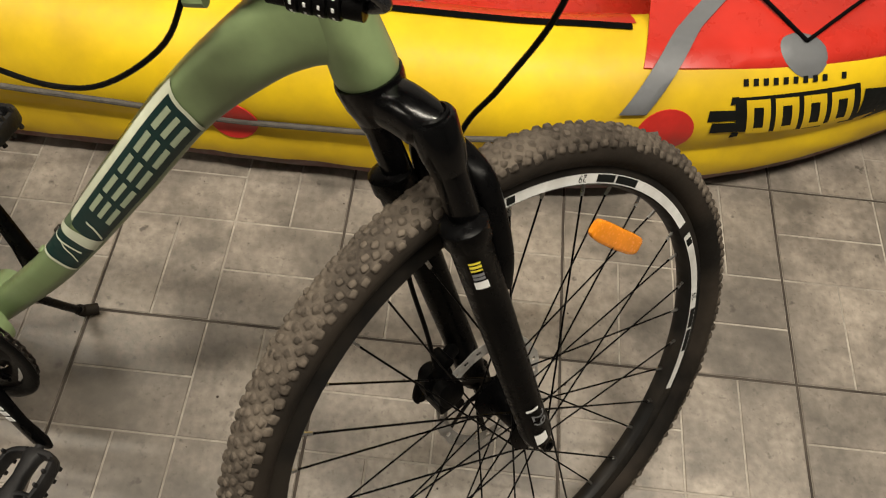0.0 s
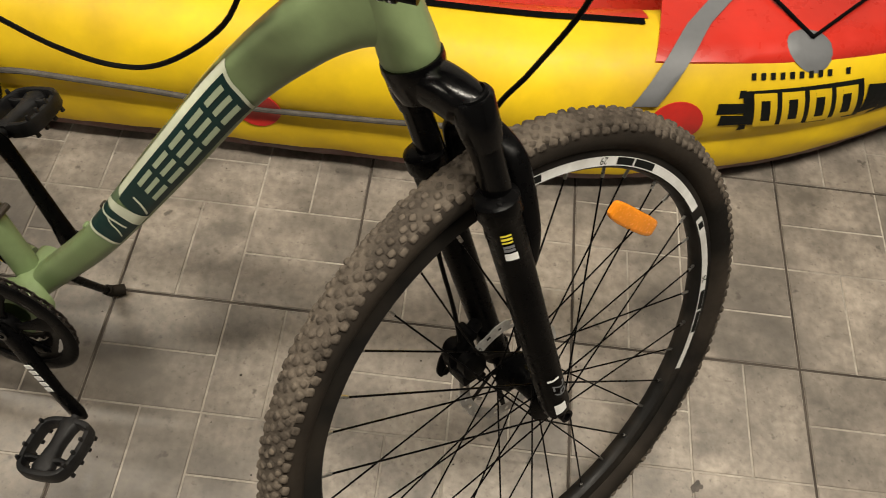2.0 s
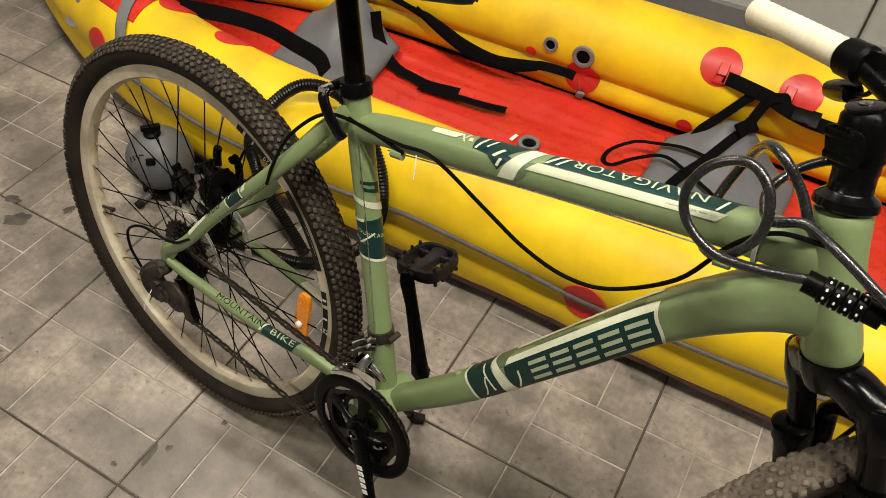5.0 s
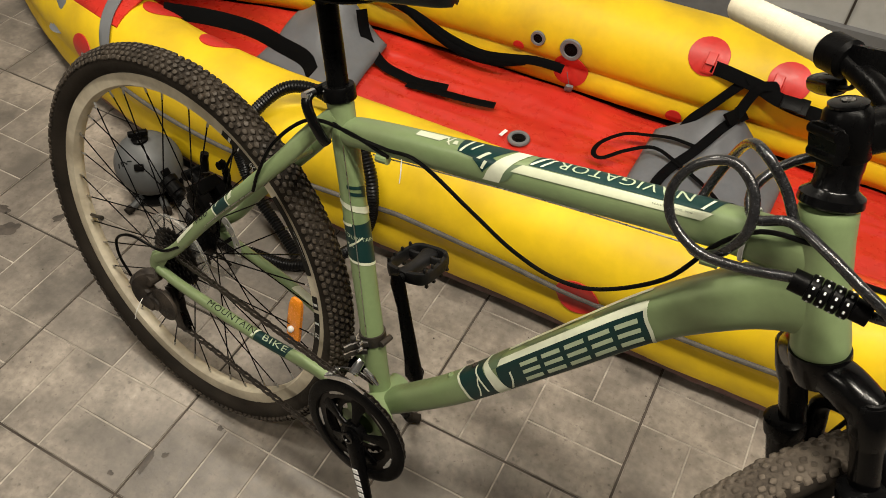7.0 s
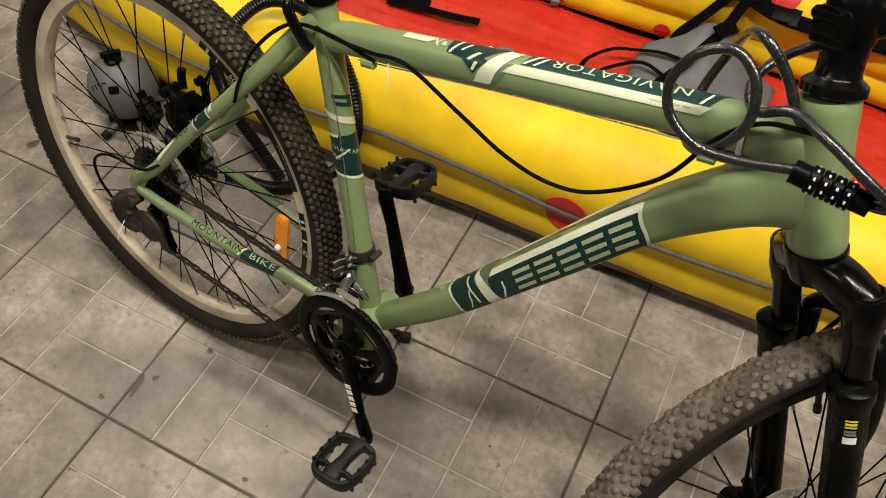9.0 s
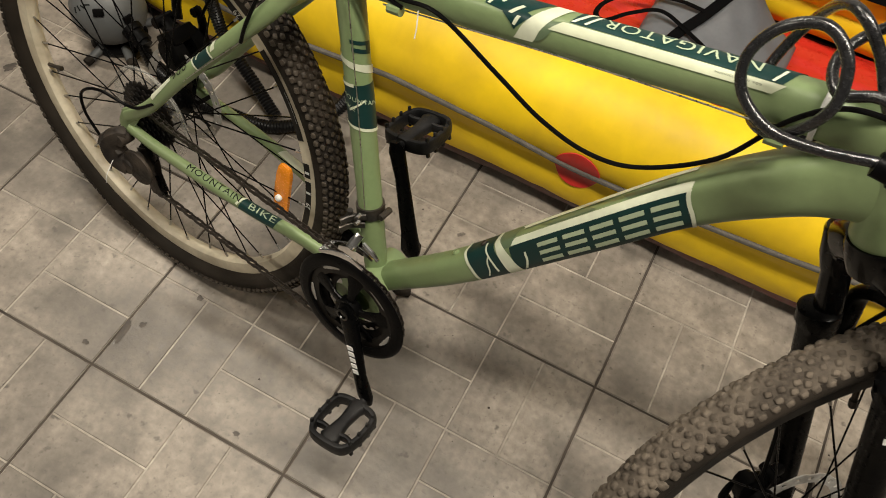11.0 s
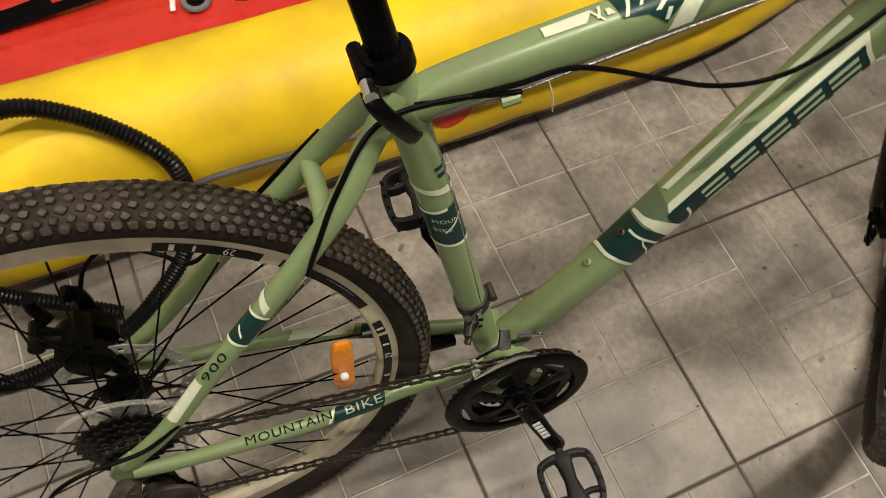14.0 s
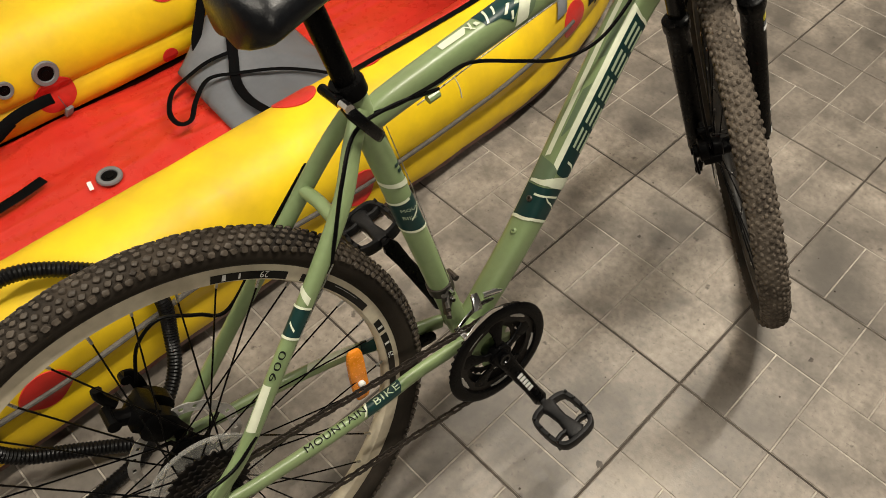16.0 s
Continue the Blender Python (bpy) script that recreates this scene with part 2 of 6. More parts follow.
def tile_material():
    m = mat("tile", (0.294, 0.253, 0.211), 0.46, 0, 0.24, 11, 0.22, 70, 0.2, 130, dirt=(0.085, 0.075, 0.065), dirt_amt=0.85, dirt_scale=2.9, rough_var=0.08)
    nt = m.node_tree
    n, l = nt.nodes, nt.links
    bs = n["Principled BSDF"]
    src = bs.inputs["Base Color"].links[0].from_socket
    geo, info = n.new("ShaderNodeNewGeometry"), n.new("ShaderNodeObjectInfo")
    # world-space coordinates keep the mottling from repeating in each tile
    for t in [x for x in n if x.type == "TEX_NOISE"]:
        l.new(geo.outputs["Position"], t.inputs["Vector"])
    # dark specks
    sp = n.new("ShaderNodeTexNoise")
    sp.inputs["Scale"].default_value, sp.inputs["Detail"].default_value = 34, 3
    l.new(geo.outputs["Position"], sp.inputs["Vector"])
    r = n.new("ShaderNodeMapRange")
    r.inputs["From Min"].default_value, r.inputs["From Max"].default_value = 0.665, 0.74
    r.inputs["To Min"].default_value, r.inputs["To Max"].default_value = 0.0, 0.75
    l.new(sp.outputs["Fac"], r.inputs["Value"])
    mix = n.new("ShaderNodeMix")
    mix.data_type = "RGBA"
    mix.inputs["B"].default_value = (0.06, 0.05, 0.042, 1)
    l.new(r.outputs[0], mix.inputs["Factor"])
    l.new(src, mix.inputs["A"])
    sp2 = n.new("ShaderNodeTexNoise")
    sp2.inputs["Scale"].default_value, sp2.inputs["Detail"].default_value = 105, 4
    l.new(geo.outputs["Position"], sp2.inputs["Vector"])
    r2 = n.new("ShaderNodeMapRange")
    r2.inputs["From Min"].default_value, r2.inputs["From Max"].default_value = 0.60, 0.74
    r2.inputs["To Min"].default_value, r2.inputs["To Max"].default_value = 0.0, 0.6
    l.new(sp2.outputs["Fac"], r2.inputs["Value"])
    mix2 = n.new("ShaderNodeMix")
    mix2.data_type = "RGBA"
    mix2.inputs["B"].default_value = (0.09, 0.076, 0.064, 1)
    l.new(r2.outputs[0], mix2.inputs["Factor"])
    l.new(mix.outputs["Result"], mix2.inputs["A"])
    # broad dark smudges left by shoes and wheels
    sp3 = n.new("ShaderNodeTexNoise")
    sp3.inputs["Scale"].default_value, sp3.inputs["Detail"].default_value, sp3.inputs["Roughness"].default_value = 6.5, 5, 0.6
    l.new(geo.outputs["Position"], sp3.inputs["Vector"])
    r3 = n.new("ShaderNodeMapRange")
    r3.inputs["From Min"].default_value, r3.inputs["From Max"].default_value = 0.47, 0.66
    r3.inputs["To Min"].default_value, r3.inputs["To Max"].default_value = 0.0, 0.82
    l.new(sp3.outputs["Fac"], r3.inputs["Value"])
    mix3 = n.new("ShaderNodeMix")
    mix3.data_type = "RGBA"
    mix3.inputs["B"].default_value = (0.095, 0.083, 0.070, 1)
    l.new(r3.outputs[0], mix3.inputs["Factor"])
    l.new(mix2.outputs["Result"], mix3.inputs["A"])
    mix = mix3
    v = n.new("ShaderNodeMapRange")
    v.inputs["To Min"].default_value, v.inputs["To Max"].default_value = 0.93, 1.07
    l.new(info.outputs["Random"], v.inputs["Value"])
    sc = n.new("ShaderNodeVectorMath")
    sc.operation = "SCALE"
    l.new(mix.outputs["Result"], sc.inputs[0])
    l.new(v.outputs[0], sc.inputs["Scale"])
    l.new(sc.outputs[0], bs.inputs["Base Color"])
    return m


M["tile"] = tile_material()
M["stain"] = mat("floor_stain", (0.055, 0.044, 0.036), 0.6, 0, 0.3, 20, 0.3, 120, 0.1, 200, dirt=(0.13, 0.11, 0.09), dirt_amt=0.4, dirt_scale=30)
M["groove"] = mat("tile_groove", (0.37, 0.335, 0.285), 0.7, 0, 0.3, 9, 0.2, 90, 0.1, dirt=(0.17, 0.145, 0.12), dirt_amt=0.9, dirt_scale=5)
M["joint"] = mat("dark_joint", (0.042, 0.032, 0.025), 0.9, 0, 0.3, 12, 0.3, 120, 0.3, 200, dirt=(0.14, 0.12, 0.10), dirt_amt=0.5, dirt_scale=5)

# ---------------- mesh tools ----------------
def link(name, bm, material, parent=None, label="", smooth=35.0, m=None):
    me = bpy.data.meshes.new(name)
    bm.normal_update()
    bm.to_mesh(me)
    bm.free()
    for x in material if isinstance(material, (list, tuple)) else [material]:
        me.materials.append(x)
    if smooth:
        me.polygons.foreach_set("use_smooth", [True] * len(me.polygons))
        me.set_sharp_from_angle(angle=radians(smooth))
    ob = new(name, me)
    ob.parent = parent
    if m is not None:
        ob.matrix_basis = m
    if label:
        ob["label"] = label
    return ob


def part(name, bm, material, parent, label="", smooth=35.0, m=None):
    return link(name, bm, material, parent, label, smooth, m)


def bezier_path(pts, n=8):
    """Catmull-Rom through the points, n steps a span."""
    p = [np.array(q, float) for q in pts]
    p = [2 * p[0] - p[1]] + p + [2 * p[-1] - p[-2]]
    out = []
    for i in range(1, len(p) - 2):
        for k in range(n):
            t = k / n
            a, b, c, d = p[i - 1:i + 3]
            out.append(0.5 * (2 * b + (c - a) * t + (2 * a - 5 * b + 4 * c - d) * t * t + (3 * b - a - 3 * c + d) * t ** 3))
    out.append(p[-2])
    return np.array(out)


def sweep(bm, pts, size, segs=14, ref=(0, 1, 0), power=2.0, cap=True, closed=False, mat_index=0):
    """A tube along pts. size: radius, or (half width along ref, half height) for each point. Returns the rings."""
    pts = np.array(pts, float)
    n = len(pts)
    size = np.array(size, float)
    if size.ndim == 0:
        size = np.full((n, 2), float(size))
    elif size.ndim == 1 and len(size) == 2 and n != 2:
        size = np.tile(size, (n, 1))
    elif size.ndim == 1:
        size = np.c_[size, size]
    rings = []
    ref = np.array(ref, float)
    side = None
    for i in range(n):
        t = pts[(i + 1) % n] - pts[i - 1] if closed else pts[min(i + 1, n - 1)] - pts[max(i - 1, 0)]
        t = t / max(np.linalg.norm(t), 1e-9)
        s = ref if side is None else side
        s = s - t * (s @ t)
        if np.linalg.norm(s) < 1e-4:
            s = np.cross(t, (0.3, 0.5, 0.8))
        s = s / np.linalg.norm(s)
        side = s
        u = np.cross(t, s)
        ring = []
        for k in range(segs):
            a = 2 * math.pi * k / segs
            c, d = math.cos(a), math.sin(a)
            e = 2.0 / power
            x, y = math.copysign(abs(c) ** e, c), math.copysign(abs(d) ** e, d)
            ring.append(bm.verts.new(pts[i] + s * size[i][0] * x + u * size[i][1] * y))
        rings.append(ring)
    for i in range(n if closed else n - 1):
        a, b = rings[i], rings[(i + 1) % n]
        for k in range(segs):
            f = bm.faces.new((a[k], a[(k + 1) % segs], b[(k + 1) % segs], b[k]))
            f.material_index = mat_index
    if cap and not closed:
        bm.faces.new(rings[0][::-1]).material_index = mat_index
        bm.faces.new(rings[-1]).material_index = mat_index
    return rings


def tube(name, pts, size, material, parent, label="", segs=14, ref=(0, 1, 0), power=2.0, n=0, m=None, closed=False):
    bm = bmesh.new()
    sweep(bm, bezier_path(pts, n) if n else pts, size, segs, ref, power, closed=closed)
    bmesh.ops.recalc_face_normals(bm, faces=bm.faces)
    return part(name, bm, material, parent, label, m=m)


def rod(bm, a, b, r, segs=10, mat_index=0):
    a, b = np.array(a, float), np.array(b, float)
    ref = (0, 1, 0) if abs((b - a)[1]) < 0.9 * np.linalg.norm(b - a) else (1, 0, 0)
    sweep(bm, [a, b], [(r, r), (r, r)], segs, ref, mat_index=mat_index)


def lathe(bm, profile, segs=48, closed=True, mat_index=0, arc=None):
    """Turns (radius, y) round the Y axis."""
    a0, a1 = arc or (0, 2 * math.pi)
    full = arc is None
    rings = []
    for k in range(segs if full else segs + 1):
        a = a0 + (a1 - a0) * k / segs
        rings.append([bm.verts.new((r * math.cos(a), y, r * math.sin(a))) for r, y in profile])
    m = len(profile)
    for k in range(segs):
        p, q = rings[k], rings[(k + 1) % len(rings)]
        for i in range(m if closed else m - 1):
            f = bm.faces.new((p[i], p[(i + 1) % m], q[(i + 1) % m], q[i]))
            f.material_index = mat_index
    return rings


def box(bm, sx, sy, sz, m=None, bevel=0.0, mat_index=0, taper=1.0):
    """A box centred at the origin of m, its edges bevelled; taper shrinks its top."""
    m = m or Matrix()
    vs = [bm.verts.new(m @ Vector((x * sx / 2 * (taper if z > 0 else 1), y * sy / 2 * (taper if z > 0 else 1), z * sz / 2))) for x in (-1, 1) for y in (-1, 1) for z in (-1, 1)]
    fs = [bm.faces.new([vs[i] for i in q]) for q in ((0, 1, 3, 2), (4, 6, 7, 5), (0, 4, 5, 1), (2, 3, 7, 6), (0, 2, 6, 4), (1, 5, 7, 3))]
    for f in fs:
        f.material_index = mat_index
    if bevel:
        es = list({e for f in fs for e in f.edges})
        bmesh.ops.bevel(bm, geom=es, offset=bevel, segments=2, affect="EDGES", profile=0.6)
    return vs


def done(bm):
    bmesh.ops.recalc_face_normals(bm, faces=bm.faces)
    return bm


def gear(bm, r, teeth, thick, y, inner, mat_index=0, tooth=0.004):
    """A toothed ring round Y."""
    n = teeth * 4
    front, back, fi, bi = [], [], [], []
    for k in range(n):
        a = 2 * math.pi * k / n
        rr = r if k % 4 in (0, 1) else r - tooth
        front.append(bm.verts.new((rr * math.cos(a), y - thick / 2, rr * math.sin(a))))
        back.append(bm.verts.new((rr * math.cos(a), y + thick / 2, rr * math.sin(a))))
        fi.append(bm.verts.new((inner * math.cos(a), y - thick / 2, inner * math.sin(a))))
        bi.append(bm.verts.new((inner * math.cos(a), y + thick / 2, inner * math.sin(a))))
    for k in range(n):
        j = (k + 1) % n
        for q in ((front[k], front[j], back[j], back[k]), (fi[k], bi[k], bi[j], fi[j]), (front[k], fi[k], fi[j], front[j]), (back[k], back[j], bi[j], bi[k])):
            bm.faces.new(q).material_index = mat_index


class Skin:
    """The surface of a swept tube in the plane of the frame, to lay prints on: s from 0 to 1 along it, a in degrees round it
    (0: its left side, 90: towards u, 180: its right side)."""

    def __init__(self, pts, size, power, n=10):
        self.p = bezier_path(pts, n)
        self.z = bezier_path(size, n)
        self.power = power
        d = np.r_[0, np.cumsum(np.linalg.norm(np.diff(self.p, axis=0), axis=1))]
        self.len, self.t = d[-1], d / d[-1]

    def at(self, s, a, lift=0.0):
        c = np.array([np.interp(s, self.t, self.p[:, k]) for k in range(3)])
        w = [np.interp(s, self.t, self.z[:, k]) for k in range(2)]
        e = 0.01
        t = np.array([np.interp(min(s + e, 1), self.t, self.p[:, k]) - np.interp(max(s - e, 0), self.t, self.p[:, k]) for k in range(3)])
        t /= np.linalg.norm(t)
        sd = np.array((0, 1, 0)) - t * t[1]
        sd /= np.linalg.norm(sd)
        u = np.cross(t, sd)
        ca, sa, q = math.cos(radians(a)), math.sin(radians(a)), 2 / self.power
        x, y = math.copysign(abs(ca) ** q, ca), math.copysign(abs(sa) ** q, sa)
        return c + sd * (w[0] * x + lift * ca) + u * (w[1] * y + lift * sa)

    def build(self, bm, segs=24):
        sweep(bm, self.p, self.z, segs, power=self.power)

    def patch(self, bm, corners, nu=10, nv=8, lift=0.0006, mat_index=0):
        """corners: four (s, a), in a ring."""
        g = []
        c = np.array(corners, float)
        for i in range(nu + 1):
            u = i / nu
            lo, hi = c[0] * (1 - u) + c[1] * u, c[3] * (1 - u) + c[2] * u
            g.append([bm.verts.new(self.at(*(lo * (1 - j / nv) + hi * j / nv), lift)) for j in range(nv + 1)])
        for i in range(nu):
            for j in range(nv):
                bm.faces.new((g[i][j], g[i + 1][j], g[i + 1][j + 1], g[i][j + 1])).material_index = mat_index


def text_flat(body, height, shear=0.0, space=1.0):
    """The outline of some words as flat (x, y) faces in a bmesh, height tall, cut into strips to bend."""
    cu = bpy.data.curves.new("words", "FONT")
    cu.body, cu.size, cu.shear, cu.space_character = body, height / 0.7, shear, space
    cu.resolution_u = 3
    ob = new("words", cu)
    bpy.context.view_layer.update()
    me = bpy.data.meshes.new_from_object(ob.evaluated_get(bpy.context.evaluated_depsgraph_get()))
    bpy.data.objects.remove(ob)
    bm = bmesh.new()
    bm.from_mesh(me)
    bpy.data.meshes.remove(me)
    bpy.data.curves.remove(cu)
    for k in range(1, 6):
        bmesh.ops.bisect_plane(bm, geom=bm.verts[:] + bm.edges[:] + bm.faces[:], plane_co=(0, height * k / 6, 0), plane_no=(0, 1, 0))
    return bm

# ---------------- the room ----------------
T = 0.41
X0, X1, Y0, Y1, HT = -4.1, 3.28, -2.46, 2.12, 2.95


def slab(name, x0, x1, y0, y1, z0, z1, material, label, category):
    bm = bmesh.new()
    box(bm, x1 - x0, y1 - y0, z1 - z0, Matrix.Translation(((x0 + x1) / 2, (y0 + y1) / 2, (z0 + z1) / 2)))
    return tagged(link(name, done(bm), material, smooth=0), label, category, kind="structure")


floor = slab("floor", X0, X1, Y0, Y1, -0.12, -0.003, M["joint"], "dirty beige floor tiles with pressed block pattern and dark joints", "floor")
slab("wall_north", X0, X1, Y1, Y1 + 0.12, -0.12, HT, M["wall"], "plain light grey painted wall", "wall")
# these three walls are unseen; their dark colour keeps the shade deep
slab("wall_south", X0, X1, Y0 - 0.12, Y0, -0.12, HT, M["wall_low_bounce"], "plain wall out of view, darkened to deepen shade", "wall")
slab("wall_west", X0 - 0.12, X0, Y0 - 0.12, Y1 + 0.12, -0.12, HT, M["wall_low_bounce"], "plain wall out of view, darkened to deepen shade", "wall")
slab("wall_east", X1, X1 + 0.12, Y0 - 0.12, Y1 + 0.12, -0.12, HT, M["wall_low_bounce"], "plain wall out of view, darkened to deepen shade", "wall")
slab("ceiling", X0 - 0.12, X1 + 0.12, Y0 - 0.12, Y1 + 0.12, HT, HT + 0.1, M["ceiling"], "plain unseen ceiling, darkened to cut bounce light", "ceiling")
slab("baseboard", X0, X1, Y1 - 0.025, Y1 - 0.001, 0.002, 0.098, M["wall_dark"], "grey skirting along the wall", "baseboard")
slab("trim", X0, X1, Y1 - 0.19, Y1 - 0.027, 0.002, 0.007, M["rubber_side_muddy"], "dark brown strip along the foot of the wall", "floor strip")
for k in range(-2, 3):
    slab("trim", 0.10 + 1.22 * k, 0.107 + 1.22 * k, Y1 - 0.006, Y1 - 0.001, 0.10, HT - 0.01, M["joint"], "dark joint between wall panels", "wall joint")


# housings for the unseen lamps, three of which are only added fill
def unseen_ceiling_light(x, y, sx, sy):
    e = new("unseen_ceiling_light")
    e.matrix_basis = pose(x, y, HT)
    bm = bmesh.new()
    for a, b, w, d in ((0, sy / 2 + 0.012, sx + 0.05, 0.024), (0, -sy / 2 - 0.012, sx + 0.05, 0.024), (sx / 2 + 0.0125, 0, 0.024, sy), (-sx / 2 - 0.0125, 0, 0.024, sy)):
        box(bm, w, d, 0.06, Matrix.Translation((a, b, -0.03)))
    part("frame", done(bm), M["white"], e, smooth=0)
    bm = bmesh.new()
    box(bm, sx, sy, 0.02, Matrix.Translation((0, 0, -0.045)))
    part("diffuser", done(bm), M["lamp"], e, smooth=0)
    tagged(e, "unseen white rectangular ceiling light put in to light the room, switched on", "ceiling light", "ceiling lights")


for lx, ly, lz, sx, sy, pw in LAMPS:
    unseen_ceiling_light(lx, ly, sx, sy)

# ---------------- inflatable kayak ----------------
KX, KY = -0.62, 1.218
KL, KC = 1.93, 0.11


def k_half(d):
    """Half the outer width at d metres along the hull."""
    start, power = (0.70, 2.1) if d > KC else (0.55, 1.85)
    d = abs(d - KC)
    return 0.49 if d < start else 0.49 * (1 - ((d - start) / (KL - start)) ** power)


def k_rise(d):
    return 0.13 * max(0, (abs(d - KC) - 1.05) / (KL - 1.05)) ** 2


def k_size(d):
    return 1.0 - 0.45 * max(0, (abs(d - KC) - 1.08) / (KL - 1.08)) ** 1.5


# section of a side tube: outward offset and height; a large chamber over a flatter one, a crease between
UP_R, UP_Z = 0.125, 0.185


def k_wall(z):
    """How far the tube's flank lies from its middle line, below the round of the upper chamber."""
    return float(np.interp(z, (0.0, 0.004, 0.015, 0.035, 0.06, 0.085, 0.108, 0.126, 0.134, 0.142, 0.155), (0.06, 0.082, 0.104, 0.119, 0.1265, 0.1275, 0.124, 0.1185, 0.1165, 0.118, 0.1213)))


def k_wall_in(z):
    """The same on the inner side, where the lower chamber is slimmer and curls under."""
    return float(np.interp(z, (0.0, 0.02, 0.04, 0.06, 0.085, 0.108, 0.126, 0.134, 0.142, 0.155), (0.03, 0.052, 0.084, 0.106, 0.119, 0.119, 0.112, 0.107, 0.113, 0.1213)))


LOW = (0.150, 0.144, 0.138, 0.134, 0.130, 0.124, 0.116, 0.106, 0.096, 0.085, 0.072, 0.06, 0.048, 0.036, 0.026, 0.018, 0.011, 0.005, 0.0)


def k_section():
    up = []
    for k in range(41):
        a = radians(-13 + 206 * k / 40)
        up.append((UP_R * math.cos(a), UP_Z + UP_R * math.sin(a)))
    return up + [(-k_wall_in(z), z) for z in LOW] + [(k_wall(z), z) for z in LOW[::-1]]


SECTION = k_section()


def k_stations(n=220):
    return [KC + KL * math.sin(math.pi / 2 * (-1 + 2 * i / n)) * 0.9995 for i in range(n + 1)]


def k_frame(d, side):
    """The middle line of a side tube: its place, the way outwards, and its scale."""
    s = k_size(d)
    e = 0.02

    def c(q):
        return np.array((q, side * max(k_half(q) - 0.125 * k_size(q), 0.0)))

    lo, hi = max(d - e, KC - KL + 0.001), min(d + e, KC + KL - 0.001)
    t = c(hi) - c(lo)
    t /= np.linalg.norm(t)
    out = np.array((-t[1], t[0])) * side
    return c(d), out, s


kayak = new("inflatable_kayak")
kayak.matrix_basis = pose(KX, KY, 0)
tagged(kayak, "yellow and red inflatable kayak lying on the tiles", "kayak")


def side_tube(side):
    bm = bmesh.new()
    rings = []
    for i, d in enumerate(k_stations()):
        c, o, s = k_frame(d, side)
        z0 = k_rise(d)
        ring = []
        for off, z in SECTION:
            w = 0.0025 * noise.noise(Vector((d * 5.0, off * 9 + side, z * 9))) + 0.0012 * noise.noise(Vector((d * 22, off * 20, z * 20)))
            if z < 0.125 and off > 0:
                w += 0.0032 * noise.noise(Vector((d * 13 + z * 30, z * 10, 8.0))) * min(1, (0.125 - z) / 0.02) + 0.0014 * noise.noise(Vector((d * 40, z * 30, 3.0)))
            r = (off + w) * s
            ring.append(bm.verts.new((c[0] + o[0] * r, c[1] + o[1] * r, z0 + 0.002 + z * s)))
        rings.append(ring)
    m = len(SECTION)
    for a, b in zip(rings, rings[1:]):
        for k in range(m):
            f = bm.faces.new((a[k], a[(k + 1) % m], b[(k + 1) % m], b[k]))
            zz = SECTION[k][1]
            # lowest flank: red bottom cloth with the shade put into its colour
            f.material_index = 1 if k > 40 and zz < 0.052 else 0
    bm.faces.new(rings[0])
    bm.faces.new(rings[-1][::-1])
    return part("side_tube", done(bm), [M["yellow"], M["bottom_red_shaded"]], kayak, "smooth yellow inflated side tube", smooth=60)


def on_tube(d, a, side, lift=0.002):
    """A place on a tube: a in degrees, 0 outwards, 90 on top; past the round of the upper chamber it goes down the flank."""
    c, o, s = k_frame(d, side)
    if a < -13 or a > 193:
        over = (-13 - a) if a < 0 else (a - 193)
        z = UP_Z + UP_R * math.sin(radians(-13)) - UP_R * radians(over)
        r = k_wall(max(z, 0.0)) + lift if a < 0 else -k_wall_in(max(z, 0.0)) - lift
    else:
        r = (UP_R + lift) * math.cos(radians(a))
        z = UP_Z + (UP_R + lift) * math.sin(radians(a))
    return np.array((c[0] + o[0] * r * s, c[1] + o[1] * r * s, k_rise(d) + 0.002 + z * s))


near_tube, far_tube = side_tube(-1), side_tube(1)


def tube_patch(name, d0, a0, pts_fn, material, parent, label="", lift=0.003):
    """A thin patch glued on a tube: pts_fn gives rings of (along, round) metres, from the middle outwards."""
    bm = bmesh.new()
    side = -1 if parent is near_tube else 1
    mid = bm.verts.new(on_tube(d0, a0, side, lift))
    prev = None
    for ring in pts_fn:
        vs = [bm.verts.new(on_tube(d0 + u, a0 + math.degrees(v / UP_R), side, lift if ring is not pts_fn[-1] else 0.0008)) for u, v in ring]
        n = len(vs)
        for k in range(n):
            if prev is None:
                bm.faces.new((mid, vs[k], vs[(k + 1) % n]))
            else:
                bm.faces.new((prev[k], vs[k], vs[(k + 1) % n], prev[(k + 1) % n]))
        prev = vs
    return part(name, done(bm), material, parent, label, smooth=50)


def disc_rings(r, n=28):
    return [[(q * r * math.cos(2 * math.pi * k / n), q * r * math.sin(2 * math.pi * k / n)) for k in range(n)] for q in (0.3, 0.6, 0.85, 0.99, 1.0)]


# red round patches on the outside of the near tube and the inside of the far one
for d, a in ((0.412, -14), (-0.292, -8), (1.142, 8), (-0.98, 8)):
    tube_patch("round_patch", d, a, disc_rings(0.0475), M["patch_red"], near_tube, "round red glued patch")
for d, a in ((0.438, 136), (0.636, 139), (0.10, 206), (1.25, 120), (-0.95, 128)):
    tube_patch("round_patch", d, a, disc_rings(0.05), M["patch_red"], far_tube, "round red patch with a ring")
for d, a, w in ((0.40, 120, 0.05), (0.585, 120, 0.05), (-0.643, 124, 0.05), (-0.87, 124, 0.05)):
    tube_patch("round_patch", d, a, disc_rings(w), M["patch_red"], near_tube, "round red glued patch")


